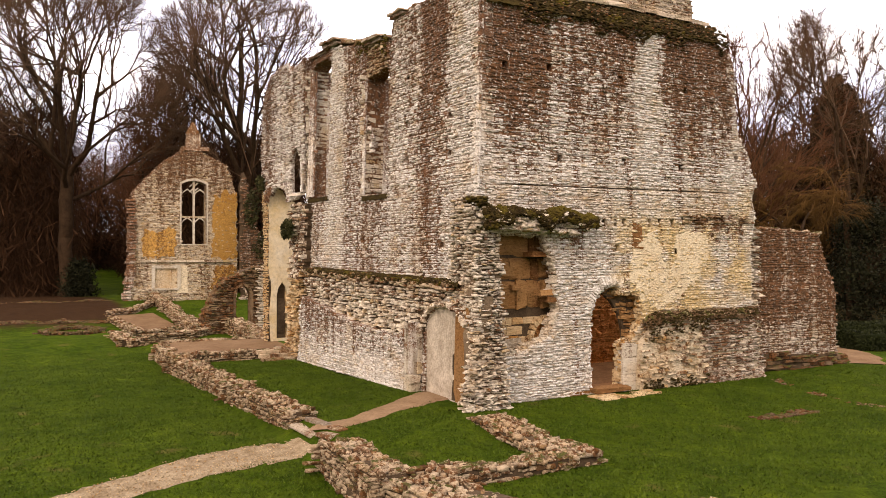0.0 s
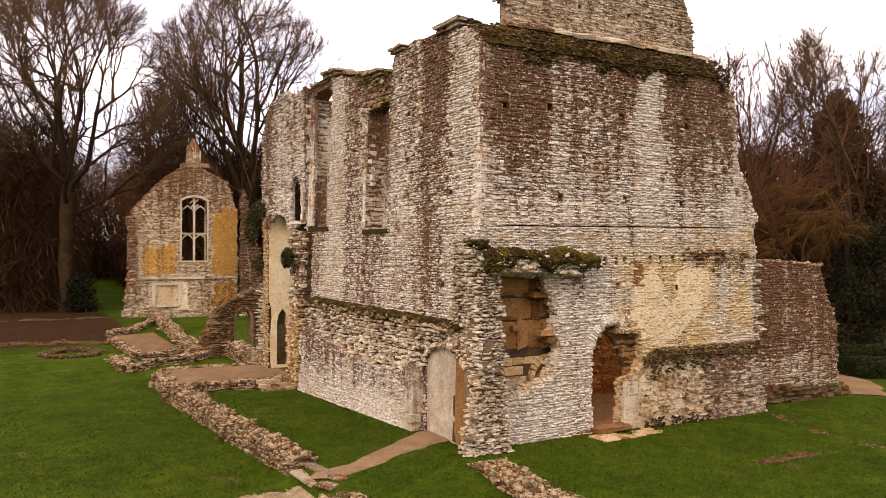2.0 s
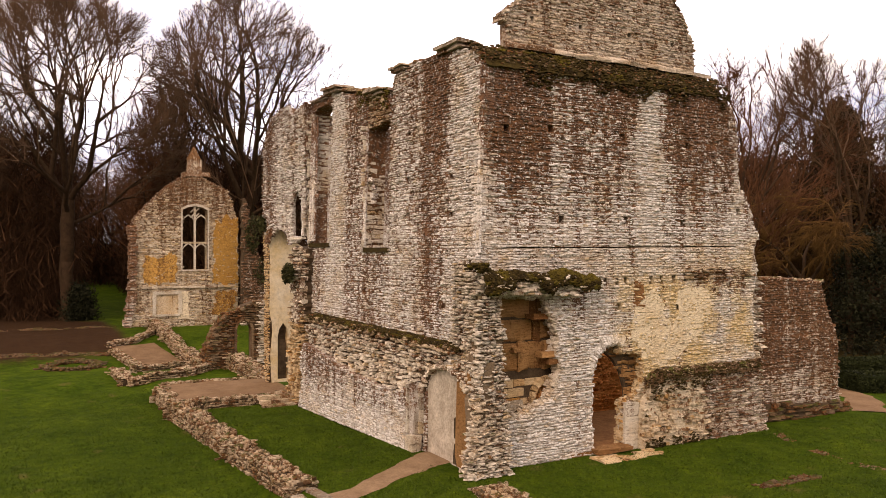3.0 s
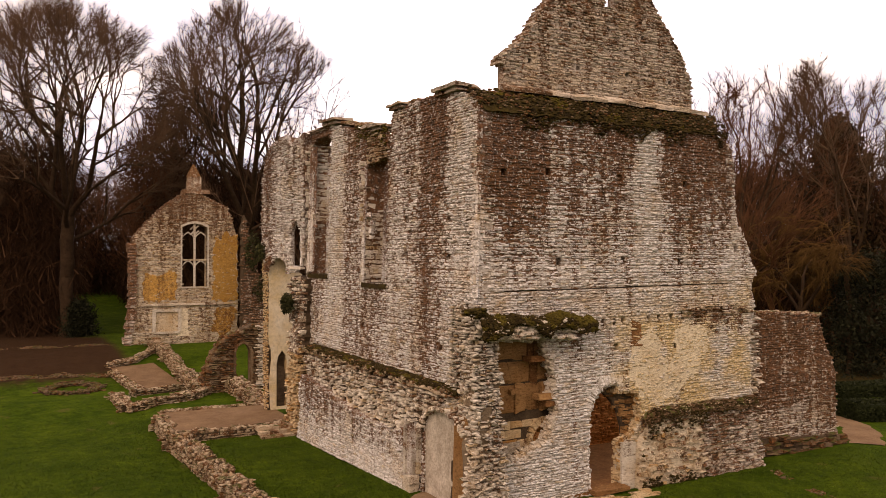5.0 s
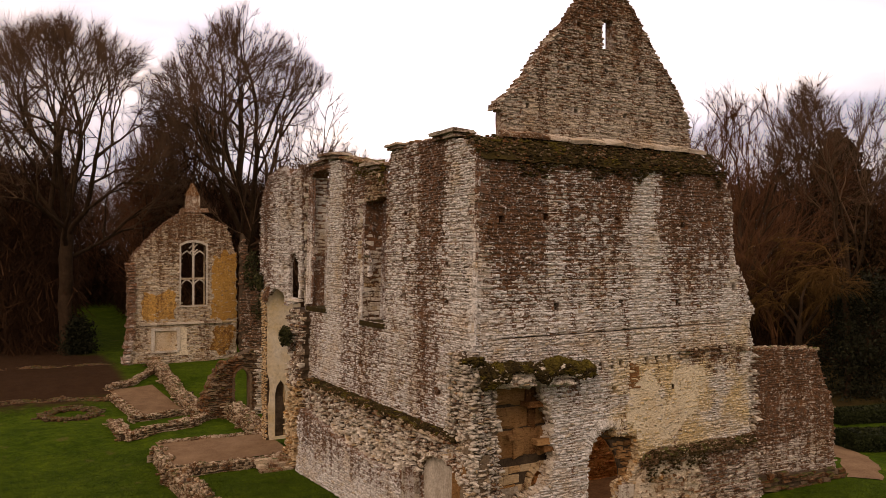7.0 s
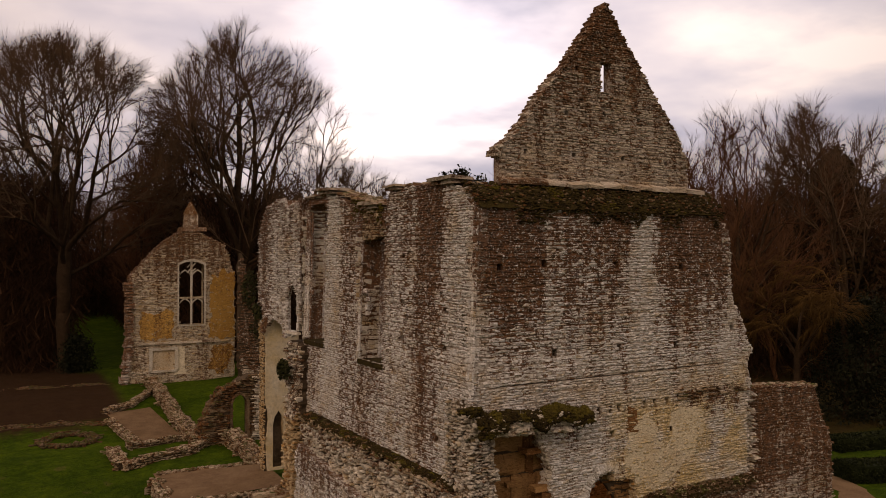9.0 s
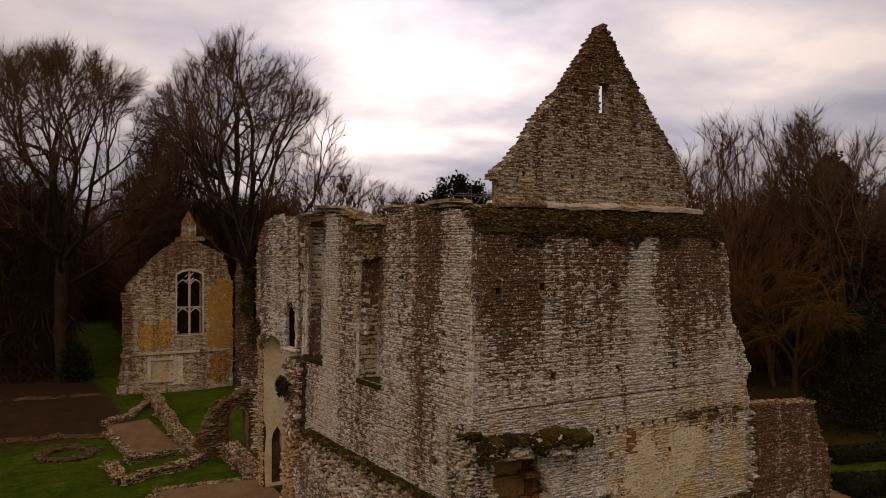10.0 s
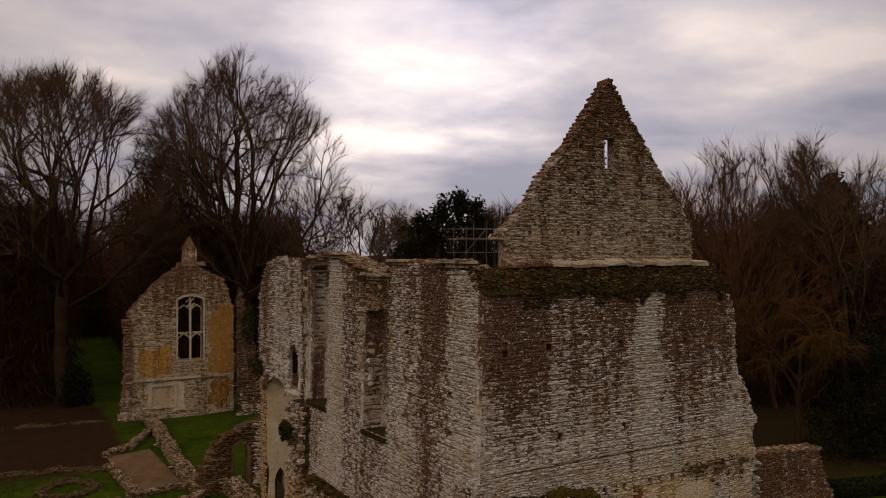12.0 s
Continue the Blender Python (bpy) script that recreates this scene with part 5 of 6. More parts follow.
# wall running on from the end wall
wing = thing("boundary_wall", "dark lichened rubble wall running on from the hall", "wall")
EXT = Panel((11.2, 0.75), (1, -0.05))
ext_outline = rough_line([(0, 0), (5.4, 0), (5.2, 0.7), (5.2, 1.8), (5.22, 2.6), (4.75, 3.5), (4.4, 4.4), (4.25, 4.86), (2.8, 5.0), (1.0, 5.05), (0, 5.1)], 0.3, 0.05)
core = part("wall_core", prism(EXT, ext_outline, (), -0.02, -0.7), M_DARK, wing)
set_stones(lay(EXT, lambda u, v: inside(ext_outline, u, v), (0, 5.5, 0, 5.2), (0.055, 0.095), (0.09, 0.26), (0, 0.035)), core, M_DARK, lambda p: p[2] > 2.6)
capx = []
for _ in range(70):
    u = rng.uniform(0, 4.3)
    s = rng.uniform(0.15, 0.35)
    m = np.array(Euler((rng.normal(0, 0.15), rng.normal(0, 0.15), rng.uniform(0, 3))).to_matrix()) @ np.diag([s, s * 0.8, 0.1])
    capx.append((m, EXT.p(u, 5.06 - 0.05 * u, -rng.uniform(0.05, 0.6)), int(rng.integers(14))))
set_stones(capx, core, M_RUBBLE)
FOOT = Panel((11.0, 0.45), (1, -0.03))
foot = part("footing", prism(FOOT, [(0, 0), (5.7, 0), (5.5, 0.35), (3, 0.5), (0, 0.7)], (), -0.08, -0.4), M_CORE, wing)
set_stones(lay(FOOT, lambda u, v: v < 0.72 - 0.06 * u, (0, 5.7, -0.1, 0.7), (0.1, 0.18), (0.2, 0.45), (-0.05, 0.1), -0.14, 0.05), foot, M_FOOT, lambda p: True, 80)
# pale return between end wall and boundary wall
set_stones(lay(Panel((10.95, 0.3), (1, 0.05)), lambda u, v: u < 0.95 + 0.12 * math.sin(v * 5) + rng.uniform(-0.2, 0.2), (0, 1.3, 0, 5.0), (0.06, 0.11), (0.1, 0.3), (-0.03, 0.1), -0.5), wing, M_BROKEN, lambda p: True, 200)


# ---- low ruined walls on the lawn ----
def low_wall(label, pts, width, height, sink=0.5, part_limit=120, mat=None, floor=None, course=(0.05, 0.11), name="low_wall", group="ruined wall footings", shaggy=0.05):
    """A low rubble wall along pts (x, y): a core, stones on both faces and ends, and loose stones on top. height(x, y): the top."""
    mat = mat or M_RUBBLE
    wall = thing(name, label, "wall", group)
    core = bmesh.new()
    stones, tops = [], []
    for (x0, y0), (x1, y1) in zip(pts, pts[1:]):
        a, b = np.array([x0, y0]), np.array([x1, y1])
        d = (b - a) / np.linalg.norm(b - a)
        n = np.array([-d[1], d[0]])
        length = np.linalg.norm(b - a)
        k = max(2, int(length / 0.5))
        rings = []
        for j in range(k + 1):
            q = a + (b - a) * j / k
            h = height(*q) - 0.05
            lo = min(ground_z(*(q + n * width / 2)), ground_z(*(q - n * width / 2))) - 0.15
            e = width / 2 - 0.05
            rings.append([core.verts.new((*(q + n * s * e), z)) for s, z in ((-1, lo), (-1, h), (1, h), (1, lo))])
        for r0, r1 in zip(rings, rings[1:]):
            for m in range(4):
                core.faces.new((r0[m], r0[(m + 1) % 4], r1[(m + 1) % 4], r1[m]))
        core.faces.new(rings[0])
        core.faces.new(rings[-1])
        for side in (1, -1):
            o = a + n * -side * width / 2
            pan = Panel(o, d, side)
            lo = min(ground_z(*o), ground_z(*(b - n * side * width / 2)))

            def ok(u, v):
                q = o + d * min(max(u, 0), length)
                return -0.05 < u < length + 0.05 and ground_z(*q) - 0.1 < v < height(*q) + 0.02
            stones += lay(pan, ok, (0, length, lo - 0.1, max(height(x0, y0), height(x1, y1), height(*((a + b) / 2))) + 0.05), course, (0.07, 0.2), (-0.05, 0.03), -0.12, 0.08)
        for o, dd in ((a, -d), (b, d)):
            pan = Panel(o + np.array([-dd[1], dd[0]]) * -width / 2, np.array([-dd[1], dd[0]]), 1)
            stones += lay(pan, lambda u, v: -0.1 < v - ground_z(*o) and v < height(*o), (0, width, ground_z(*o) - 0.1, height(*o)), course, (0.12, 0.32), (-0.04, 0.06), -0.12, 0.07)
        for _ in range(int(length * width * 85)):
            t, s = rng.uniform(0, 1), rng.uniform(-0.46, 0.46)
            q = a + (b - a) * t + n * s * width
            size = rng.uniform(0.06, 0.18)
            m = np.array(Euler((rng.normal(0, 0.2), rng.normal(0, 0.2), rng.uniform(0, 3.1))).to_matrix()) @ np.diag([size, size * rng.uniform(0.6, 1.0), rng.uniform(0.05, 0.11)])
            tops.append((m, np.array([*q, height(*q) - 0.06 + rng.uniform(-0.04, shaggy * 0.3)]), int(rng.integers(14))))
    body = part("rubble_core", core, M_CORE, wall)
    order = stones + tops
    rng.shuffle(order)
    count = [0]

    def pick(p):
        count[0] += 1
        return count[0] % 2 == 0
    set_stones(order, body, mat, pick, part_limit)
    return wall


def bank(h, wob=0.04):
    """A top that follows the ground."""
    return lambda x, y: ground_z(x, y) + h + wob * math.sin(x * 3.1 + y * 2.3) + wob * 0.7 * math.sin(y * 5.3)


low_wall("long low rubble wall footing across the lawn", [(-4.45, 1.0), (-4.75, 6.0), (-5.05, 13.6)], 0.72, lambda x, y: 0.2 + 0.05 * math.sin(y * 2.6) + 0.04 * math.sin(y * 6.1), part_limit=170)
low_wall("thick low rubble wall footing beside the path", [(-4.88, -2.35), (-5.0, -5.5)], 0.78, lambda x, y: 0.26 + 0.06 * math.sin(y * 3.3), part_limit=170)
low_wall("low rubble wall footing at the wall junction", [(-4.7, -5.3), (-4.25, -9.6)], 1.25, lambda x, y: 0.22 + 0.07 * math.sin(y * 2.1 + x * 3), part_limit=170)
low_wall("narrow low rubble wall footing", [(-4.3, -5.25), (-0.9, -5.25)], 0.5, lambda x, y: 0.14 - 0.025 * (x + 4.3) + 0.04 * math.sin(x * 3.0), part_limit=150)
low_wall("broad flat rubble footing beside the corner", [(-0.75, -5.45), (-0.35, -1.1)], 0.95, lambda x, y: 0.06 + 0.05 * math.sin(y * 2.0), part_limit=150)
low_wall("stones of a buried footing in the grass", [(6.2, -4.1), (8.6, -4.2)], 0.35, lambda x, y: ground_z(x, y) + 0.035 + 0.04 * math.sin(x * 5), part_limit=20, mat=M_FOOT)
low_wall("line of buried footing stones in the grass", [(11.1, -0.6), (10.75, -2.3), (10.7, -5.2), (10.6, -9)], 0.4, lambda x, y: ground_z(x, y) - 0.03 + 0.035 * math.sin(y * 4), part_limit=60, mat=M_ARCH)
low_wall("loose footing stones in the grass", [(-1.1, -8.3), (0.3, -9.2)], 0.5, lambda x, y: -0.1, part_limit=30)
# slabs in the gap of the wall
gap = thing("threshold", "worn pale stone threshold slabs in the wall gap", "threshold")
for x, y, w, l, t in ((-4.62, 0.25, 0.32, 1.3, 0.05), (-4.22, 0.35, 0.3, 1.1, 0.1), (-4.5, -0.9, 0.34, 0.6, 0.15), (-4.15, -0.7, 0.3, 0.5, 0.2)):
    bm = add_box(bmesh.new(), (x, y, ground_z(x, y) - 0.01), (w, l, 0.12), t, (0, 0), 0.03)
    bmesh.ops.bevel(bm, geom=bm.edges[:], offset=0.02, segments=1, affect="EDGES")
    part("slab", bm, M_CORNICE, gap)

# terrace before the porch, with steps
terrace = thing("terrace", "raised gravel terrace edged with rubble, before the porch", "terrace")
bm = bmesh.new()
rows = []
for i in range(12):
    rows.append([bm.verts.new((-5.1 + 0.42 * i, 13.1 + 0.55 * j, 0.3 + rng.uniform(-0.015, 0.015))) for j in range(9)])
for a, b in zip(rows, rows[1:]):
    for k in range(8):
        bm.faces.new((a[k], b[k], b[k + 1], a[k + 1]))
part("terrace_floor", bm, M_FLOOR, terrace, "reddish brown gravel floor")
for k in range(3):
    bm = bmesh.new()
    x = -2.25
    while x < -0.95:
        w = rng.uniform(0.3, 0.6)
        add_box(bm, (x + w / 2, 11.75 + 0.32 * k, 0.02 + 0.12 * k), (w - 0.01, 0.36, 0.14), 0, (0, 0), 0.012)
        x += w
    part("step", bm, M_RUBBLE, terrace, "worn stone step")
low_wall("low rubble edging of the terrace", [(-5.2, 12.9), (-1.0, 12.75)], 0.45, lambda x, y: 0.33 + 0.04 * math.sin(x * 4), part_limit=160)
low_wall("low rubble edging of the terrace", [(-5.2, 13.2), (-5.05, 16.9)], 0.5, lambda x, y: 0.3 + 0.04 * math.sin(y * 4), part_limit=80)
low_wall("thin stone edging behind the terrace", [(-4.9, 17.4), (-0.6, 17.1)], 0.35, lambda x, y: 0.36, part_limit=60)

# footings farther off
low_wall("low rubble footing of a small lost room", [(-5.2, 24.1), (-2.4, 24.6)], 0.45, bank(0.3), part_limit=60)
low_wall("low rubble footing with a turned end", [(-6.0, 23.5), (-5.9, 20.6), (-2.85, 21.4), (-1.95, 22.6)], 0.6, bank(0.36), part_limit=110)
low_wall("low rubble footing of a small lost room", [(-5.4, 29.4), (-4.65, 24.3)], 0.45, bank(0.28), part_limit=50)
low_wall("low wall footing with pale coping stones", [(-5.4, 31.3), (-3.9, 32.4), (-2.1, 35.4)], 0.4, bank(0.3), part_limit=60)
low_wall("long ragged rubble wall behind the footings", [(-1.9, 22.6), (-1.85, 24.4), (-1.95, 27.5), (-1.9, 32.0), (-1.85, 38.0)], 0.75, lambda x, y: ground_z(x, y) + 0.5 + 0.1 * math.sin(y * 1.7), part_limit=90)
low_wall("broken rubble wall sloping down from the archway", [(-0.45, 22.4), (-0.4, 20.0), (-0.36, 17.6)], 0.8, lambda x, y: 0.38 + 0.09 * (y - 17.6), part_limit=80)
low_wall("row of footing stones at the wood edge", [(-14.0, 40.5), (-9.0, 41.0), (-3.4, 39.6)], 0.9, lambda x, y: ground_z(x, y) + 0.01 + 0.05 * math.sin(x * 2), part_limit=30, mat=M_FOOT)
low_wall("row of footing stones in the lawn", [(-13.0, 30.5), (-8.0, 30.4), (-5.6, 29.4)], 0.7, lambda x, y: ground_z(x, y) + 0.02 + 0.03 * math.sin(x * 3), part_limit=20, mat=M_FOOT)
ring = [(-7.7 + 1.25 * math.cos(a), 26.9 + 1.25 * math.sin(a)) for a in np.linspace(0, 2 * math.pi, 11)]
low_wall("low ring of stones round an old well", ring, 0.5, lambda x, y: ground_z(x, y) + 0.14, part_limit=30, name="well_ring", mat=M_FOOT)
bm = bmesh.new()
rows = [[bm.verts.new((-4.7 + 0.31 * i - 0.08 * j, 24.9 + 0.07 * i + 0.8 * j, ground_z(-4.7 + 0.31 * i - 0.08 * j, 24.9 + 0.07 * i + 0.8 * j) + 0.025)) for j in range(9)] for i in range(9)]
for a, b in zip(rows, rows[1:]):
    for k in range(8):
        bm.faces.new((a[k], b[k], b[k + 1], a[k + 1]))
floor2 = thing("earth_floor", "bare reddish earth floor between the footings", "floor")
part("earth_surface", bm, M_FLOOR, floor2)

# ---- ruin with a small archway ----
archruin = thing("ruined_archway", "leaning broken rubble wall with a small arched doorway", "ruin")
AR = Panel((0, 22.6), (1, 0))
ar_outline = rough_line([(-2.3, 0), (2.4, 0), (2.4, 3.3), (1.5, 3.35), (1.2, 3.5), (0.0, 3.2), (-0.85, 2.78), (-1.5, 1.8), (-2.0, 0.6)], 0.3, 0.08)
ar_door = [(-0.41, 0.02), (0.5, 0.02), (0.5, 2.0), (0.35, 2.35), (0.03, 2.55), (-0.28, 2.35), (-0.41, 2.0)]
c = part("rubble_wall", prism(AR, ar_outline, [ar_door], -0.04, -0.8), M_CORE, archruin)
ar_stones = lay(AR, lambda u, v: inside(ar_outline, u, v) and not inside(ar_door, u, v), (-2.4, 2.5, 0, 3.6), (0.06, 0.11), (0.12, 0.3), (-0.02, 0.08), -0.1, 0.05)
set_stones([q for q in ar_stones if q[1][0] < 0.75], c, M_ARCH, lambda p: True, 160)
set_stones([q for q in ar_stones if q[1][0] >= 0.75], c, M_BAND, lambda p: True, 40)
slope = []
for t in np.linspace(0, 1, 120):
    k = t * 4
    pts = [(-2.3, 0.05), (-2.0, 0.6), (-1.5, 1.8), (-0.85, 2.78), (1.4, 3.45)]
    i = min(int(k), 3)
    u = pts[i][0] + (pts[i + 1][0] - pts[i][0]) * (k - i)
    v = pts[i][1] + (pts[i + 1][1] - pts[i][1]) * (k - i)
    s = rng.uniform(0.15, 0.36)
    slope.append((np.array(Euler(rng.normal(0, 0.4, 3)).to_matrix()) @ np.diag([s, s, 0.14]), AR.p(u, v - 0.05, -rng.uniform(0, 0.8)), int(rng.integers(14))))
set_stones(slope, c, M_ARCH, lambda p: True, 60)
bm = bmesh.new()
for a, b in zip(ar_door[1:], ar_door[2:] + ar_door[:1]):
    if a[1] < 0.1 and b[1] < 0.1:
        continue
    add_box(bm, AR.p((a[0] + b[0]) / 2, (a[1] + b[1]) / 2, -0.2), (math.hypot(b[0] - a[0], b[1] - a[1]) + 0.05, 0.5, 0.13), 0, (0, -math.atan2(b[1] - a[1], b[0] - a[0])), 0.012)
part("door_surround", bm, M_ARCH, archruin, "dressed stone door surround")

# ---- far gable with the traceried window ----
tower = thing("ruined_gable_range", "ruined gable end with a traceried window and ochre plaster", "ruin")
TG = Panel((0, 39), (1, 0))
tg_outline = rough_line([(-3.1, 0.3), (4.1, 0.3), (4.1, 8.0), (3.75, 9.3), (3.3, 10.45), (2.4, 10.85), (1.3, 11.4), (0.4, 11.4), (-0.6, 10.65), (-1.4, 9.9), (-2.3, 8.9), (-2.95, 8.2), (-3.1, 6)], 0.35, 0.06, 0.4)
tg_win = [(0.22, 4.75), (1.95, 4.75), (1.95, 8.95), (1.55, 9.14), (1.08, 9.22), (0.6, 9.14), (0.22, 8.95)]
c = part("gable_wall", prism(TG, tg_outline, [tg_win], -0.012, -0.9), M_FAR, tower, "pale rubble gable wall")
tg_block = [(-1.55, 1.7), (-0.05, 1.7), (-0.05, 3.05), (-1.55, 3.05)]
set_stones(lay(TG, lambda u, v: inside(tg_outline, u, v) and not inside(tg_win, u, v) and not inside(tg_block, u, v), (-3.2, 4.2, 0.3, 11.8), (0.07, 0.12), (0.09, 0.26), (-0.01, 0.045), -0.055, 0.08), c, M_FAR, lambda p: p[2] < 3.5, 150)
set_stones(edge_stones(TG, [q for q in tg_outline if q[1] > 7.6], 0.8, 0.02, (0.16, 0.32), 0.12, False), c, M_DARK)
bm = bmesh.new()
add_box(bm, TG.p(1.15, 11.45, -0.4), (1.9, 0.85, 0.3), 0, (0, 0), 0.05, 0.94)
add_box(bm, TG.p(1.08, 12.05, -0.4), (0.95, 0.75, 1.0), 0, (0, 0), 0.05, 0.9)
add_box(bm, TG.p(1.06, 12.98, -0.4), (0.84, 0.7, 0.9), 0, (0, 0), 0.04, 0.12)
part("finial", bm, M_FAR, tower, "weathered stone chimney stump on the gable")
for pts, mat, label in ((rough_line([(-2.3, 3.85), (-0.2, 3.85), (-0.1, 5.6), (-0.5, 6.0), (-1.2, 5.6), (-2.3, 5.75)], 0.16, 0.15), M_OCHRE, "ragged patch of ochre plaster"),
                        (rough_line([(2.25, 3.75), (4.05, 3.7), (4.08, 8.5), (3.6, 8.3), (3.3, 8.7), (2.9, 8.0), (2.5, 8.3), (2.3, 7.2), (2.45, 5.5)], 0.14, 0.13), M_OCHRE, "ragged patch of ochre plaster"),
                        (rough_line([(2.3, 1.5), (3.2, 1.2), (4.0, 2.4), (3.9, 3.3), (2.6, 3.2)], 0.14, 0.16), M_OCHRE, "ragged patch of ochre plaster"),
                        (rough_line([(-0.05, 1.3), (0.7, 1.3), (0.6, 3.2), (-0.05, 3.2)], 0.3, 0.06), M_PALEPL, "ragged patch of pale plaster")):
    part("plaster_patch", prism(TG, pts, (), 0.036, -0.03), mat, tower, label)
bm = prism(TG, tg_block, (), -0.06, -0.4)
part("blocked_window", bm, M_FAR, tower, "blocked window filled with coursed stone")
set_stones(lay(TG, lambda u, v: inside(tg_block, u, v), (-1.55, -0.05, 1.7, 3.05), (0.12, 0.18), (0.2, 0.4), (-0.07, -0.04), -0.12), c, M_FAR)
bm = bmesh.new()
for u, v, w, h in ((-0.8, 3.16, 1.9, 0.2), (-1.65, 2.4, 0.22, 1.4), (0.05, 2.4, 0.22, 1.4), (-0.8, 1.62, 1.7, 0.14)):
    add_box(bm, TG.p(u, v, 0.02), (w, 0.16, h), 0, (0, 0), 0.01)
part("window_surround", bm, M_DRESSED, tower, "dressed stone surround and hood")
u = -2.5
while u < 4.0:
    w = rng.uniform(0.4, 0.9)
    if rng.random() > 0.1:
        bm = add_box(bmesh.new(), TG.p(u + w / 2, 3.55, 0.04), (w - 0.02, 0.2, 0.14), 0, (0, 0), 0.015)
        part("string_stone", bm, M_FAR, tower)
    u += w
window = part("traceried_window", prism(TG, [(0.12, 4.66), (2.05, 4.66), (2.05, 9.08), (1.6, 9.28), (1.08, 9.4), (0.56, 9.28), (0.12, 9.08)], [tg_win], 0.05, -0.3), M_DRESSED, tower, "pale dressed stone window frame")
bm = bmesh.new()
add_box(bm, TG.p(1.085, 7.0, -0.15), (0.13, 0.16, 4.5), 0, (0, 0), 0.005)
part("mullion", bm, M_DRESSED, window)
bm = bmesh.new()
add_box(bm, TG.p(1.085, 6.65, -0.15), (1.75, 0.16, 0.13), 0, (0, 0), 0.005)
part("transom", bm, M_DRESSED, window)
for cx, cy, r in ((0.65, 6.25, 0.36), (1.52, 6.25, 0.36), (0.65, 8.25, 0.36), (1.52, 8.25, 0.36)):
    bm = bmesh.new()
    rings = []
    for k in range(11):
        a = 1 - abs(k - 5) / 5
        q = (cx + (1 if k > 5 else -1) * r * (1 - a ** 1.6), cy + 0.975 * a * r)
        rings.append([bm.verts.new(TG.p(q[0] + du, q[1] + dv, d)) for du, dv, d in ((0, 0.05, -0.08), (0, -0.05, -0.08), (0, -0.05, -0.22), (0, 0.05, -0.22))])
    for p, q in zip(rings, rings[1:]):
        for m in range(4):
            bm.faces.new((p[m], p[(m + 1) % 4], q[(m + 1) % 4], q[m]))
    bm.faces.new(rings[0])
    bm.faces.new(rings[-1])
    part("tracery", bm, M_DRESSED, window)
for k in range(4):
    a = math.pi / 4 + k * math.pi / 2
    bm = add_box(bmesh.new(), TG.p(1.085 + 0.2 * math.cos(a), 8.75 + 0.26 * math.sin(a), -0.15), (0.42, 0.13, 0.09), 0, (0, -a + math.pi / 2 if k % 2 else a + math.pi / 2), 0.004)
    part("tracery", bm, M_DRESSED, window)
# corner pier at the left, and the dark return wall with ivy
butt = [slab(TG.p(-3.08 - 0.35 * max(0.0, 1 - k / 14) + rng.uniform(-0.07, 0.07), 0.5 + 0.2 * k, -0.1 + rng.uniform(-0.05, 0.05)), (0.5 + rng.uniform(-0.14, 0.14), 0.6, rng.uniform(0.16, 0.21))) for k in range(37)]
set_stones(butt, c, M_DARK, lambda p: True, 40, "quoin")
RET = Panel((0, 37.2), (1, 0))
ret_outline = rough_line([(4.0, 0), (9.5, 0), (9.5, 3.4), (6.2, 3.45), (5.5, 4.6), (4.75, 6.9), (4.45, 8.8), (4.1, 9.8), (3.95, 9.0)], 0.3, 0.09)
c = part("return_wall", prism(RET, ret_outline, (), -0.03, -0.7), M_CORE, tower, "lower ragged wall joining the gable")
set_stones(lay(RET, lambda u, v: inside(ret_outline, u, v), (3.9, 9.5, 0, 9.9), (0.09, 0.14), (0.18, 0.4)), c, M_DARK, lambda p: p[2] < 3.4, 100)


def leaves(name, centres, size, mat, parent, label, kind="stuff"):
    """Many small leaf blades at the given places."""
    c = np.asarray(centres)
    n = len(c)
    a, b = rng.normal(size=(n, 3)), rng.normal(size=(n, 3))
    a /= np.linalg.norm(a, axis=1)[:, None]
    b -= a * np.sum(a * b, axis=1)[:, None]
    b /= np.linalg.norm(b, axis=1)[:, None]
    s = rng.uniform(0.6, 1.3, (n, 1)) * size
    vs = np.stack([c - a * s, c + b * s * 0.5, c + a * s, c - b * s * 0.5], 1).reshape(-1, 3)
    fs = np.arange(n * 4).reshape(-1, 4)
    return fast_mesh(name, vs, fs, mat, parent, label, kind)


def blob_points(n, centre, radii, shell=0.55):
    d = rng.normal(size=(n, 3))
    d /= np.linalg.norm(d, axis=1)[:, None]
    r = rng.uniform(shell, 1.0, (n, 1)) ** 0.6
    lump = np.array([[0.75 + 0.45 * noise.noise(Vector((v[0] * 2.1, v[1] * 2.1, v[2] * 2.1)) + Vector(centre))] for v in d])
    return np.array(centre) + d * r * lump * np.array(radii)


ivy = thing("ivy", "dark ivy hanging on the ruined walls", "ivy")
leaves("foliage", np.concatenate([blob_points(700, (4.6, 37.0, 7.2), (0.7, 0.3, 2.0)), blob_points(500, (5.4, 36.9, 4.6), (0.9, 0.3, 1.2)),
                                  blob_points(420, (-0.98, 12.5, 5.1), (0.22, 0.75, 0.5)), blob_points(250, tuple(SEG.p(3.9, 7.2, 0.1)), (0.25, 0.5, 0.5))]), 0.09, M_IVY, ivy, "small dark leaves")

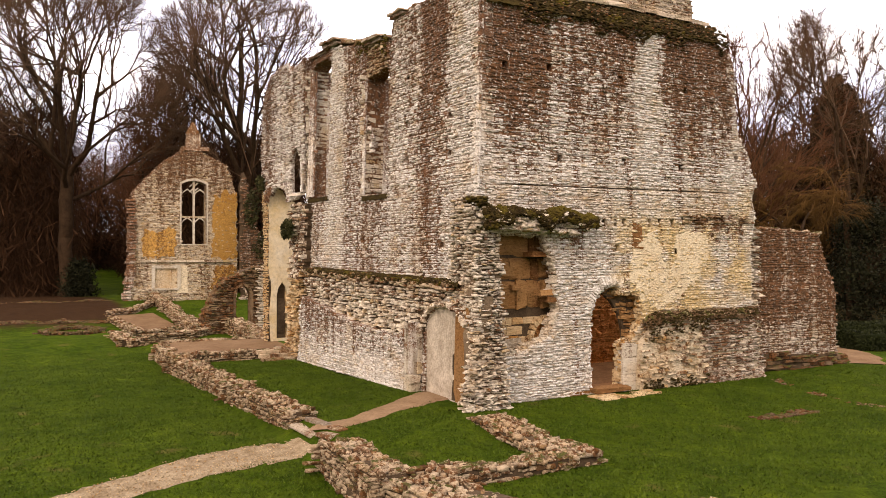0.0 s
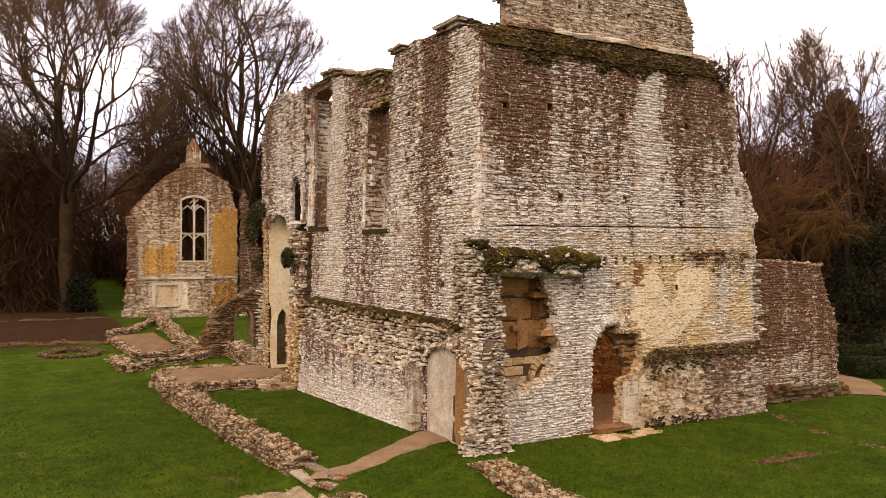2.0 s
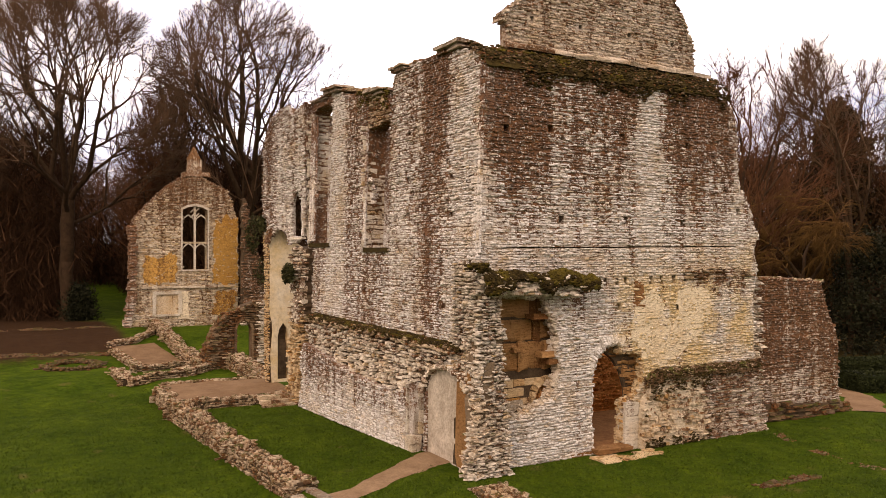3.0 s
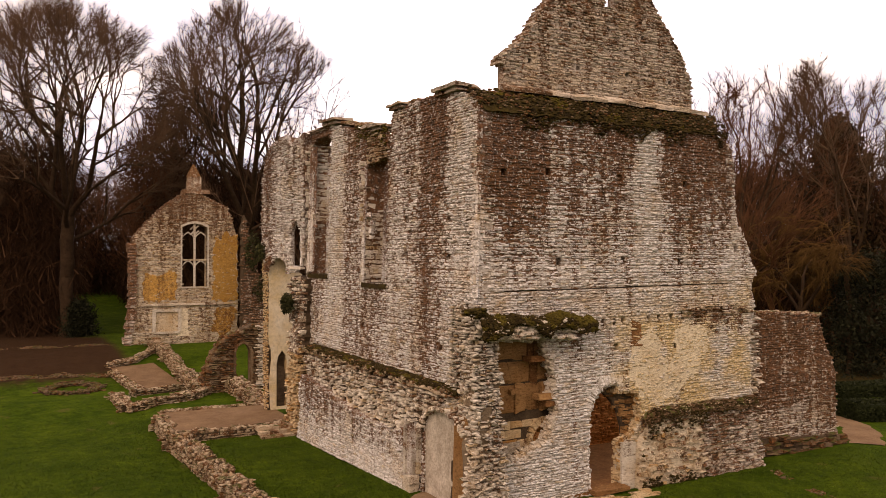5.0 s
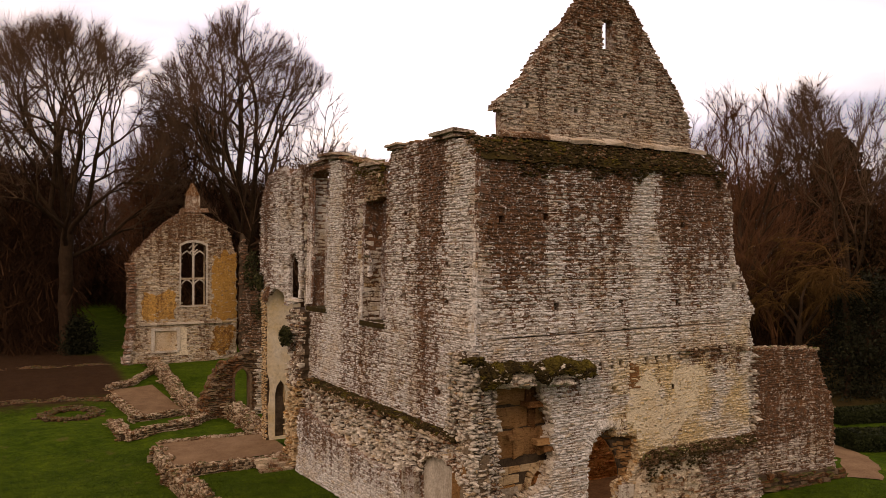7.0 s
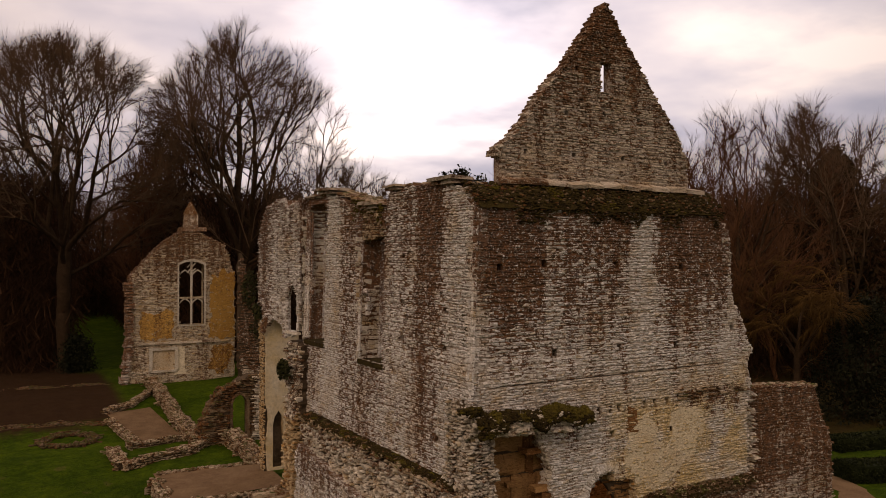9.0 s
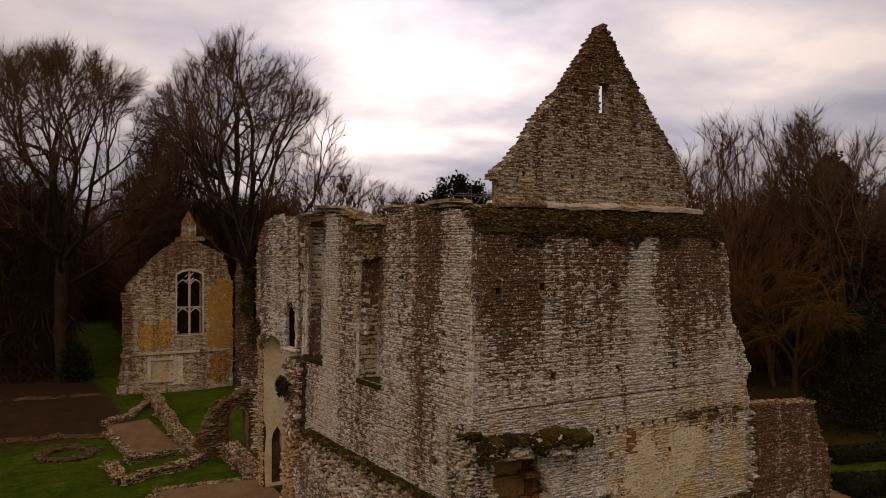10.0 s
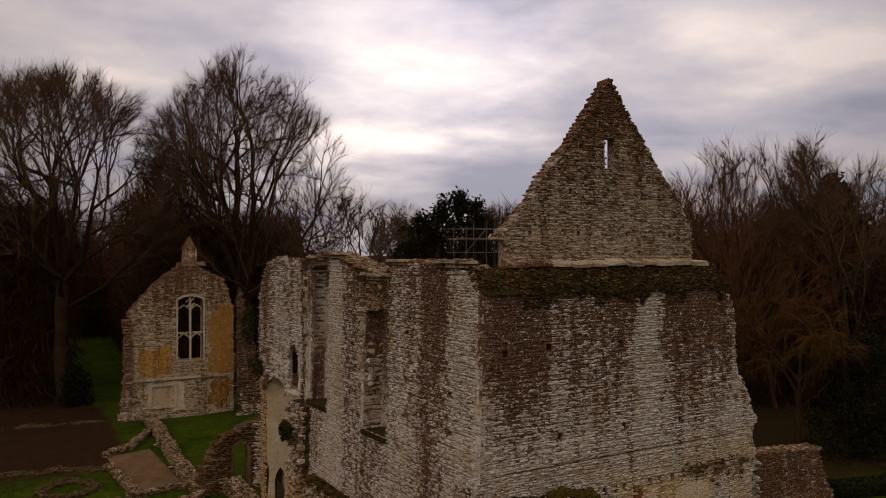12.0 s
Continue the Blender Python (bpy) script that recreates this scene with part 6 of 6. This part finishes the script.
# ---- hedges and path at the side ----
for pts, h, w in (([(20.9, 3.1), (26.5, 1.2)], 0.8, 1.5), ([(25.2, 6.6), (33.0, 4.8)], 0.7, 1.4)):
    hedge = thing("hedge", "low clipped dark evergreen hedge beside the path", "hedge", "clipped hedges")
    a, b = np.array(pts[0]), np.array(pts[1])
    d = (b - a) / np.linalg.norm(b - a)
    nrm = np.array([-d[1], d[0]])
    n = 9000
    t, s, z = rng.uniform(0, 1, n), rng.uniform(-1, 1, n), rng.uniform(0, 1, n)
    side = rng.integers(0, 3, n)
    s = np.where(side == 0, np.sign(s) * rng.uniform(0.85, 1.02, n), s)
    z = np.where(side == 1, rng.uniform(0.88, 1.03, n), z)
    t = np.where(side == 2, np.where(rng.random(n) < 0.5, rng.uniform(0, 0.03, n), t), t)
    round_off = 1 - 0.25 * np.clip(z - 0.75, 0, 1) * 4 * np.abs(s) ** 3
    q = a + np.outer(t, b - a) + np.outer(s * w / 2 * round_off, nrm)
    pts3 = np.column_stack([q, z * h * (1 - 0.15 * np.abs(s) ** 4) + np.array([ground_z(*v) for v in q])])
    leaves("foliage", pts3, 0.07, M_HEDGE, hedge, "clipped dark leaves", "stuff")
    bm = bmesh.new()
    mid = (a + b) / 2
    add_box(bm, (*mid, h * 0.42), (np.linalg.norm(b - a) - 0.2, w - 0.3, h * 0.84), math.atan2(d[1], d[0]), (0, 0), 0.03)
    part("hedge_body", bm, M_HEDGE, hedge)
strip("path", [(17.3, -0.2), (19.5, 1.6), (21.5, 4.6), (24, 8.5), (27, 13)], [1.2, 1.3, 1.3, 1.3, 1.3], M_FLOOR, "brown earth path past the wall end", 0.03)


# ---- trees ----
def grow(seed, height, trunk, limbs, spread, levels, kids, droop=0.0, twist=0.16, up=0.12, radius=None, crown=None):
    """Segments of a bare tree standing at the origin: (start, end, r0, r1, level)."""
    r = np.random.default_rng(seed)
    segs = []

    def out_of_crown(q):
        if crown is None:
            return False
        mid, wide, tall = crown
        return q[2] > mid * 0.6 and (q[0] ** 2 + q[1] ** 2) / wide ** 2 + ((q[2] - mid) / tall) ** 2 > r.uniform(0.85, 1.12)

    def limb(p, d, length, rad, level):
        n = (7, 6, 5, 3, 2, 2)[min(level, 5)]
        step = length / n
        pts = [p]
        for i in range(n):
            d = d + r.normal(0, twist * (0.5, 1.0, 1.25, 1.6, 1.6)[level], 3)
            d[2] += up * (1 if level else 0.5) - droop * (level >= 2) * (0.5 + i / n)
            d = d / np.linalg.norm(d)
            q = pts[-1] + d * step
            r0 = rad * (1 - 0.72 * i / n) if level else rad * (1 - 0.45 * i / n)
            r1 = rad * (1 - 0.72 * (i + 1) / n) if level else rad * (1 - 0.45 * (i + 1) / n)
            if level and out_of_crown(q):
                return
            segs.append((pts[-1], q, r0, r1, level))
            pts.append(q)
            if level < levels:
                if level == 0:
                    if (i + 1) / n < trunk:
                        continue
                    count = max(1, round(limbs / max(1, n * (1 - trunk))))
                else:
                    count = kids[min(level - 1, len(kids) - 1)]
                for _ in range(count):
                    if level and i == 0:
                        continue
                    out = r.normal(size=3)
                    out -= d * np.dot(out, d)
                    out /= np.linalg.norm(out)
                    ang = r.uniform(0.35, 0.95) * (spread if level == 0 else 1.0)
                    nd = d * math.cos(ang) + out * math.sin(ang)
                    ln = length * r.uniform(0.42, 0.72) * (1 - 0.35 * i / n) if level else height * r.uniform(0.34, 0.56) * (1.05 - 0.35 * i / n)
                    rr = max(r1 * r.uniform(0.45, 0.72), 0.012)
                    limb(pts[-1] - d * step * r.uniform(0, 0.6), nd, ln, rr, level + 1)
    limb(np.zeros(3), np.array([r.normal(0, 0.04), r.normal(0, 0.04), 1.0]), height * 0.62, radius or height * 0.016, 0)
    return segs


def tubes(segs):
    """Tapered tubes for the segments: vertices and quads."""
    all_v, all_f, base = [], [], 0
    lev = np.array([s[4] for s in segs])
    for lo, hi, sides in ((0, 0, 9), (1, 1, 6), (2, 2, 3), (3, 9, 3)):
        pick = np.nonzero((lev >= lo) & (lev <= hi))[0]
        if not len(pick):
            continue
        p0 = np.array([segs[i][0] for i in pick])
        p1 = np.array([segs[i][1] for i in pick])
        r0 = np.array([segs[i][2] for i in pick])[:, None]
        r1 = np.array([segs[i][3] for i in pick])[:, None]
        d = p1 - p0
        d /= np.linalg.norm(d, axis=1)[:, None] + 1e-9
        ref = np.where(np.abs(d[:, 2:3]) < 0.8, np.array([[0, 0, 1.0]]), np.array([[1.0, 0, 0]]))
        a = np.cross(d, ref)
        a /= np.linalg.norm(a, axis=1)[:, None]
        b = np.cross(d, a)
        ang = np.arange(sides) * 2 * math.pi / sides
        ringd = a[:, None, :] * np.cos(ang)[None, :, None] + b[:, None, :] * np.sin(ang)[None, :, None]
        k, n = np.arange(sides), len(pick)
        if lo == 3:
            # twigs taper to a point
            v = np.concatenate([p0[:, None] + ringd * r0[:, None], (p1 + d * r0 * 1.5)[:, None]], 1)
            f, size = np.stack([k, (k + 1) % sides, np.full(sides, sides)], -1), sides + 1
        else:
            v = np.concatenate([p0[:, None] + ringd * r0[:, None], (p1 + d * r1 * 0.5)[:, None] + ringd * r1[:, None]], 1)
            f, size = np.concatenate([np.stack([k, (k + 1) % sides, (k + 1) % sides + sides], -1), np.stack([k, (k + 1) % sides + sides, k + sides], -1)]), sides * 2
        all_v.append(v.reshape(-1, 3))
        all_f.append((f[None] + (np.arange(n) * size)[:, None, None]).reshape(-1, 3) + base)
        base += n * size
    return np.concatenate(all_v), np.concatenate(all_f)


def bare_tree(label, at, segs, mat, twigs=None):
    x, y = at
    tree = thing("tree", label, "tree", "bare trees", (x, y, ground_z(x, y) - 0.1))
    big = [s for s in segs if s[4] <= 1]
    fine = [s for s in segs if s[4] > 1]
    v, f = tubes(big)
    fast_mesh("trunk", v, f, mat, tree, "grey-brown trunk and limbs")
    v, f = tubes(fine)
    fast_mesh("crown", v, f, twigs or M_FINE, tree, "leafless crown of fine twigs")
    return tree


def branching(seed, fork, crown, trunk_r, leaders=7, least=0.75, twigs=4, lean=(0.0, 0.0), up=0.06, droop=0.0, open_angle=(0.25, 0.95), most=5200, fan=0.8):
    """A bare tree that forks again and again until it reaches the edge of its crown (mid height, half width, half height)."""
    r = np.random.default_rng(seed)
    mid, wide, tall = crown
    heart, axes = np.array([lean[0], lean[1], mid]), np.array([wide, wide, tall])

    def reach(p, d):
        """How far it is from p along d to the edge of the crown."""
        q, e = (p - heart) / axes, d / axes
        aa, bb, cc = e @ e, q @ e, q @ q - 1.0
        root = bb * bb - aa * cc
        full = (-bb + math.sqrt(root)) / aa if root > 0 else 0.0
        return full * (0.9 + 0.22 * noise.noise(Vector(d * 2.4) + Vector((seed, 0, 0))))

    def turned(d, angle):
        out = r.normal(size=3)
        out -= d * (out @ d)
        out /= np.linalg.norm(out)
        return d * math.cos(angle) + out * math.sin(angle)

    pos, par = [np.zeros(3)], [-1]
    k = 0
    while pos[-1][2] < fork:
        t = pos[-1][2] / fork
        pos.append(np.array([lean[0] * 0.3 * t, lean[1] * 0.3 * t, pos[-1][2] + 0.9]) + np.append(r.normal(0, 0.05, 2), 0))
        par.append(len(pos) - 2)
    queue, top = [], len(pos) - 1
    for k in range(leaders):
        a = 2.4 * k + r.uniform(-0.5, 0.5)
        tilt = open_angle[0] + (open_angle[1] - open_angle[0]) * (k + r.random()) / leaders
        start = max(1, top - (k * 5) // leaders)
        queue.append((start, np.array([math.cos(a) * math.sin(tilt), math.sin(a) * math.sin(tilt), math.cos(tilt)])))
    tips = []
    while queue and len(pos) < most:
        w, d = queue.pop(0)
        far = reach(pos[w], d)
        if far < 0.6:
            tips.append((w, d))
            continue
        length = min(max(far * r.uniform(0.17, 0.27), least), 3.4)
        for _ in range(2):
            d = turned(d, abs(r.normal(0, 0.10)))
            d[2] += up * 0.5 - droop * 0.1
            d /= np.linalg.norm(d)
            pos.append(pos[w] + d * length * 0.5)
            par.append(w)
            w = len(pos) - 1
        queue.append((w, turned(d, r.uniform(0.06, 0.24))))
        if r.random() < fan:
            queue.append((w, turned(d, r.uniform(0.4, 0.85))))
    tips += queue
    n = len(pos)
    pos = np.array(pos)
    rad = np.zeros(n)
    for k in range(n - 1, 0, -1):
        rad[k] = max(rad[k], 0.012 ** 2.25)
        rad[par[k]] += rad[k]
    rad = rad ** (1 / 2.25)
    rad = 0.012 + (rad - 0.012) * (trunk_r - 0.012) / (rad[0] - 0.012)
    segs = []
    for k in range(1, n):
        p = par[k]
        r0, r1 = (rad[p] if p == 0 or rad[k] > 0.6 * rad[p] else rad[k] * 1.15), rad[k]
        segs.append((pos[p], pos[k], r0, r1, 0 if r1 > 0.16 else 1 if r1 > 0.06 else 2))
        if r1 < 0.04:
            along = (pos[k] - pos[p]) / np.linalg.norm(pos[k] - pos[p])
            for _ in range(twigs):
                d = turned(along, r.uniform(0.25, 0.75))
                d[2] += 0.1 - droop
                a = pos[p] + (pos[k] - pos[p]) * r.random()
                segs.append((a, a + d * r.uniform(0.5, 1.3), 0.011, 0.005, 3))
    segs.append((np.array([0, 0, -0.4]), pos[1] * 0.5, trunk_r * 1.5, trunk_r * 1.02, 0))
    return segs


BROAD, SLIM = "tall bare winter tree with a broad crown of fine twigs", "slender bare tree with reddish brown twigs"
bare_tree(BROAD, (-6.4, 48.0), branching(3, 10.0, (15.8, 9.8, 10.4), 0.5, 9, 0.9, 5, open_angle=(0.1, 1.2), most=6400), M_BARK)
bare_tree("tall bare winter tree behind the far gable", (7.1, 46.5), branching(11, 9.0, (18.2, 9.0, 10.8), 0.6, 10, 0.9, 5, open_angle=(0.1, 1.25), most=6400), M_BARK)
bare_tree(SLIM, (2.6, 53.0), branching(5, 3.5, (14.2, 5.8, 10.4), 0.26, 8, 0.95, 4, up=0.12, open_angle=(0.1, 0.9), most=2300), M_BARK, M_TWIG)
bare_tree(SLIM, (3.2, 61.0), branching(6, 5.5, (14.2, 6.2, 10.2), 0.25, 8, 0.95, 4, up=0.12, open_angle=(0.1, 0.9), most=2300), M_BARK, M_TWIG)
bare_tree("bare tree with outreaching low branches", (14.9, 45.6), branching(21, 4.0, (11.4, 6.4, 8.0), 0.24, 7, 0.9, 4, open_angle=(0.2, 1.2), most=2200), M_BARK)
bare_tree("bare tree at the wood edge", (-15.5, 54.0), branching(8, 6.0, (14.0, 7.5, 9.6), 0.4, 7, 0.9, most=3000), M_BARK)
bare_tree("bare tree rising over the end of the hall", (31.6, 17.2), branching(13, 3.5, (12.2, 7.2, 9.3), 0.3, 8, 0.9, 4, up=0.08, open_angle=(0.1, 1.1), most=2700), M_BARK, M_TWIG)
bare_tree("slender bare tree beside the yew", (33.2, 11.0), branching(17, 7.0, (13.4, 5.0, 6.4), 0.17, 6, 0.8, 4, most=1700), M_BARK)
bare_tree(SLIM, (37.5, 24.0), branching(19, 4.0, (12.0, 5.4, 8.6), 0.26, 7, 0.9, 3, up=0.1, most=1800), M_BARK, M_TWIG)
for at, seed, crown in (((32.0, 66.7), 23, (13.2, 4.4, 6.4)), ((42.9, 60.5), 25, (12.4, 4.2, 6.2))):
    bare_tree("distant bare tree beyond the hall", at, branching(seed, 3.0, crown, 0.26, 8, 0.75, 4, open_angle=(0.1, 1.2), most=2600), M_BARK)
bare_tree("tangled small tree with drooping ochre branches", (31.0, 12.7), branching(29, 4.5, (7.2, 4.0, 3.8), 0.2, 9, 0.55, 4, up=-0.03, droop=0.7, open_angle=(0.3, 1.2), most=1000), M_BARK, M_WEEP)


def yew(label, at, height, rad, n, mat, cone=1.0, leaf=0.24):
    tree = thing("yew_tree", label, "tree", "", (at[0], at[1], ground_z(*at)))
    segs = grow(int(height * 10), height * 0.9, 0.1, 12, 1.0, 2, (2,), radius=0.3)
    v, f = tubes(segs)
    fast_mesh("trunk", v, f, M_BARK, tree)
    pts = []
    for _ in range(220):
        z = rng.uniform(0.03, 0.98) ** 1.15
        rr = rad * (1 - z ** 1.5) ** 0.75 * cone + 0.15
        a = rng.uniform(0, 6.283)
        q = rr * rng.uniform(0.2, 1.0)
        pts.append(blob_points(n // 220, (q * math.cos(a), q * math.sin(a), z * height), (1.1, 1.1, 1.3), 0.1))
    leaves("crown", np.concatenate(pts), leaf, mat, tree, "dense dark evergreen foliage", "stuff")
    return tree


yew("dense dark yew with a pointed top", (48.5, 22.0), 18.0, 5.2, 26000, M_YEWB)
yew("dense dark spreading yew tree", (55.0, 14.0), 14.0, 6.0, 16000, M_YEW)
for x, y, height in ((32.7, 54.9, 18.9), (31.2, 55.8, 18.5), (34.1, 54.0, 17.9), (29.4, 56.7, 16.4), (27.9, 57.6, 15.0), (35.0, 53.6, 16.4)):
    yew("dark evergreen beyond the hall, one of a close clump", (x, y), height, 3.2, 9000, M_YEW, 1.25, 0.2)
yew("dark evergreen bush beside the wall", (34.2, 10.6), 7.0, 3.6, 18000, M_YEW, 1.0, 0.1)
yew("small round evergreen bush by the wood", (-5.6, 47.6), 2.3, 1.0, 7000, M_YEW, 1.0, 0.11)

# thicket of saplings and brambles round the grounds
def scatter(shapes, places, mat, name, label, category):
    """Many plants out of a few shapes, as one mesh. places: x, y, scale across, scale up."""
    vs, fs, base = [], [], 0
    for k, (x, y, s, h) in enumerate(places):
        v, f = shapes[k % len(shapes)]
        t = rng.uniform(0, 6.283)
        rot = np.array([[math.cos(t), -math.sin(t), 0], [math.sin(t), math.cos(t), 0], [0, 0, 1]])
        vs.append(v @ rot.T * np.array([s, s, h]) + np.array([x, y, ground_z(x, y) - 0.2]))
        fs.append(f + base)
        base += len(v)
    return tagged(fast_mesh(name, np.concatenate(vs), np.concatenate(fs), mat, None, label, "stuff"), category=category)


def in_view(x, y):
    """Keeps the glade behind the far gable and the lawn by the hedges open."""
    return not (-5.2 < x < 1.8 and y < 88) and not (x > 0 and y < 26 and x < 36)


def around(count, near, far, seed):
    """Places in the woods: most to the west and east of the hall, fewer behind it and beyond."""
    r = np.random.default_rng(seed)
    spread = r.random(count)
    a = np.where(spread < 0.55, r.uniform(-0.02, 0.34, count), np.where(spread < 0.8, r.uniform(0.78, 1.08, count), r.uniform(-0.7, 1.7, count)))
    d = np.sqrt(r.uniform(near ** 2, far ** 2, count))
    return np.column_stack([-11 + d * np.sin(a), -18 + d * np.cos(a)])


fine = [[(p, q, a, b, lv + 1) for p, q, a, b, lv in grow(100 + k, 9.0, 0.0, 7, 0.9, 2, (2,), radius=0.06, twist=0.2)] for k in range(5)]
places = [(x, y, rng.uniform(0.9, 1.6), rng.uniform(0.8, 1.4)) for x, y in around(240, 66, 125, 41) if in_view(x, y)][:150]
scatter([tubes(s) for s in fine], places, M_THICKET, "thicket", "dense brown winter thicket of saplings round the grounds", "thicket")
mids = [[(p, q, a, b, lv + 1) for p, q, a, b, lv in grow(140 + k, 15.0, 0.1, 12, 0.9, 3, (2, 3), up=0.06, radius=0.16, crown=(9.5, 4.6, 7.4))] for k in range(4)]
places = [(5.5, 62.0, 1.1, 1.0), (9.0, 66.0, 1.2, 1.05), (12.5, 70.0, 1.2, 1.1), (3.5, 68.0, 1.0, 0.9), (-9.5, 62.0, 1.2, 1.15), (-6.0, 70.0, 1.2, 1.25), (-12.0, 68.0, 1.2, 1.2), (-15.0, 61.0, 1.2, 1.35), (-11.0, 58.0, 1.1, 1.2), (-18.0, 66.0, 1.3, 1.45), (-7.5, 66.0, 1.2, 1.3), (9.5, 58.0, 1.1, 1.1), (42.0, 22.5, 1.1, 1.0), (46.0, 28.5, 1.2, 1.05), (40.0, 30.0, 1.2, 1.05), (53.0, 17.0, 1.2, 1.0)]
places += [(-1.0, 92.0, 1.3, 1.15), (3.0, 91.0, 1.3, 1.2), (-5.0, 94.0, 1.3, 1.2), (7.0, 88.0, 1.2, 1.15), (1.0, 100.0, 1.3, 1.3)]
places += [(44.6 + 0.867 * p, 79.1 - 0.498 * p, rng.uniform(0.9, 1.2), rng.uniform(0.5, 0.68)) for p in (-27, -22, -18, -14.5, -11, -7.5, -4, 0, 4, 8.5, 13)]
places += [(x, y, rng.uniform(0.95, 1.3), rng.uniform(0.85, 1.3)) for x, y in around(60, 72, 118, 43) if in_view(x, y) and not (12 < x < 34 and y > 40)]
scatter([tubes(s) for s in mids], places[:45], M_TWIG, "wood", "leafless reddish brown wood behind the ruin", "wood")
# standing dead stalks and brambles, close set
n = 222000
x, y = around(n, 66, 122, 47).T
keep = np.array([in_view(p, q) for p, q in zip(x, y)])
x, y = x[keep], y[keep]
n = len(x)
g = np.array([ground_z(p, q) for p, q in zip(x, y)])
tall = 15.0 + 2.5 * np.sin(x * 0.21 + 1.0) * np.cos(y * 0.17) + 1.2 * np.sin(x * 0.6 + y * 0.4)
c = np.column_stack([x, y, g + rng.uniform(0, 1, n) ** 1.25 * tall])
d = np.column_stack([rng.normal(0, 0.55, (n, 2)), rng.uniform(0.4, 1.0, n)])
d /= np.linalg.norm(d, axis=1)[:, None]
w = rng.normal(size=(n, 3))
w -= d * np.sum(w * d, axis=1)[:, None]
w /= np.linalg.norm(w, axis=1)[:, None]
ln, wd = rng.uniform(0.6, 1.5, (n, 1)), rng.uniform(0.02, 0.06, (n, 1))
v = np.stack([c - d * ln - w * wd, c - d * ln + w * wd, c + d * ln], 1).reshape(-1, 3)
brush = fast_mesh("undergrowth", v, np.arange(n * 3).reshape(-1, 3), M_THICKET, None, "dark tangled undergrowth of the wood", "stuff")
tagged(brush, category="undergrowth")

# ---- scaffolding seen over the hall ----
scaff = thing("scaffolding", "grey tube scaffolding with boards standing inside the hall", "scaffolding")


def tube(p, q, r, name, mat):
    bm = bmesh.new()
    p, q = Vector(p), Vector(q)
    res = bmesh.ops.create_cone(bm, cap_ends=True, segments=8, radius1=r, radius2=r, depth=(q - p).length)
    m = Matrix.Translation((p + q) / 2) @ (q - p).to_track_quat("Z", "Y").to_matrix().to_4x4()
    bmesh.ops.transform(bm, matrix=m, verts=res["verts"])
    return part(name, bm, mat, scaff)


for x in (9.4, 10.6, 11.9):
    for y in (15.6, 16.8):
        tube((x, y, 0), (x, y, 13.8 - 0.3 * (x < 10)), 0.025, "upright", M_STEEL)
for z in (12.2, 12.85, 13.4):
    for y in (15.6, 16.8):
        tube((9.0, y, z), (12.2, y, z), 0.025, "ledger", M_STEEL)
tube((9.4, 15.6, 12.2), (10.6, 15.6, 13.4), 0.025, "brace", M_STEEL)
for k in range(4):
    bm = add_box(bmesh.new(), (10.6, 15.7 + 0.28 * k, 12.9), (3.2, 0.24, 0.04), 0, (0, 0), 0.005)
    part("board", bm, M_BOARD, scaff)
bm = bmesh.new()
rows = [[bm.verts.new((11.0 + 0.12 * i, 15.4 + 0.2 * j, 12.95 + 0.07 * i + 0.08 * math.sin(i * 2 + j))) for j in range(5)] for i in range(7)]
for a, b in zip(rows, rows[1:]):
    for k in range(4):
        bm.faces.new((a[k], b[k], b[k + 1], a[k + 1]))
part("sheet", bm, M_SHEET, scaff, "crumpled white sheet")

# ---- grass blades on the lawns nearest the camera ----
def on_path(x, y):
    for path, w in ((GRAVEL_PATH, 0.72), (EARTH_PATH, 0.42)):
        for (ax, ay), (bx, by) in zip(path, path[1:]):
            t = max(0, min(1, ((x - ax) * (bx - ax) + (y - ay) * (by - ay)) / ((bx - ax) ** 2 + (by - ay) ** 2)))
            if math.hypot(x - ax - t * (bx - ax), y - ay - t * (by - ay)) < w:
                return True
    return False


pts = []
while len(pts) < 110000:
    x, y = rng.uniform(-13, 17), rng.uniform(-9, 20)
    if (x > -0.6 and y > -0.1) or on_path(x, y) or (x > -5.2 and y > 12.8):
        continue
    if rng.random() > 1.15 - 0.03 * math.hypot(x + 4, y + 4):
        continue
    pts.append((x, y, ground_z(x, y)))
p = np.array(pts)
n = len(p)
a = rng.uniform(0, 6.283, n)
side = np.column_stack([np.cos(a), np.sin(a), np.zeros(n)]) * rng.uniform(0.008, 0.02, (n, 1))
lean = np.column_stack([rng.normal(0, 0.03, (n, 2)), rng.uniform(0.02, 0.06, n)])
v = np.stack([p - side, p + side, p + lean], 1).reshape(-1, 3)
blades = fast_mesh("grass", v, np.arange(n * 3).reshape(-1, 3), M_BLADE, None, "short winter grass blades on the lawn", "stuff")
tagged(blades, category="grass")
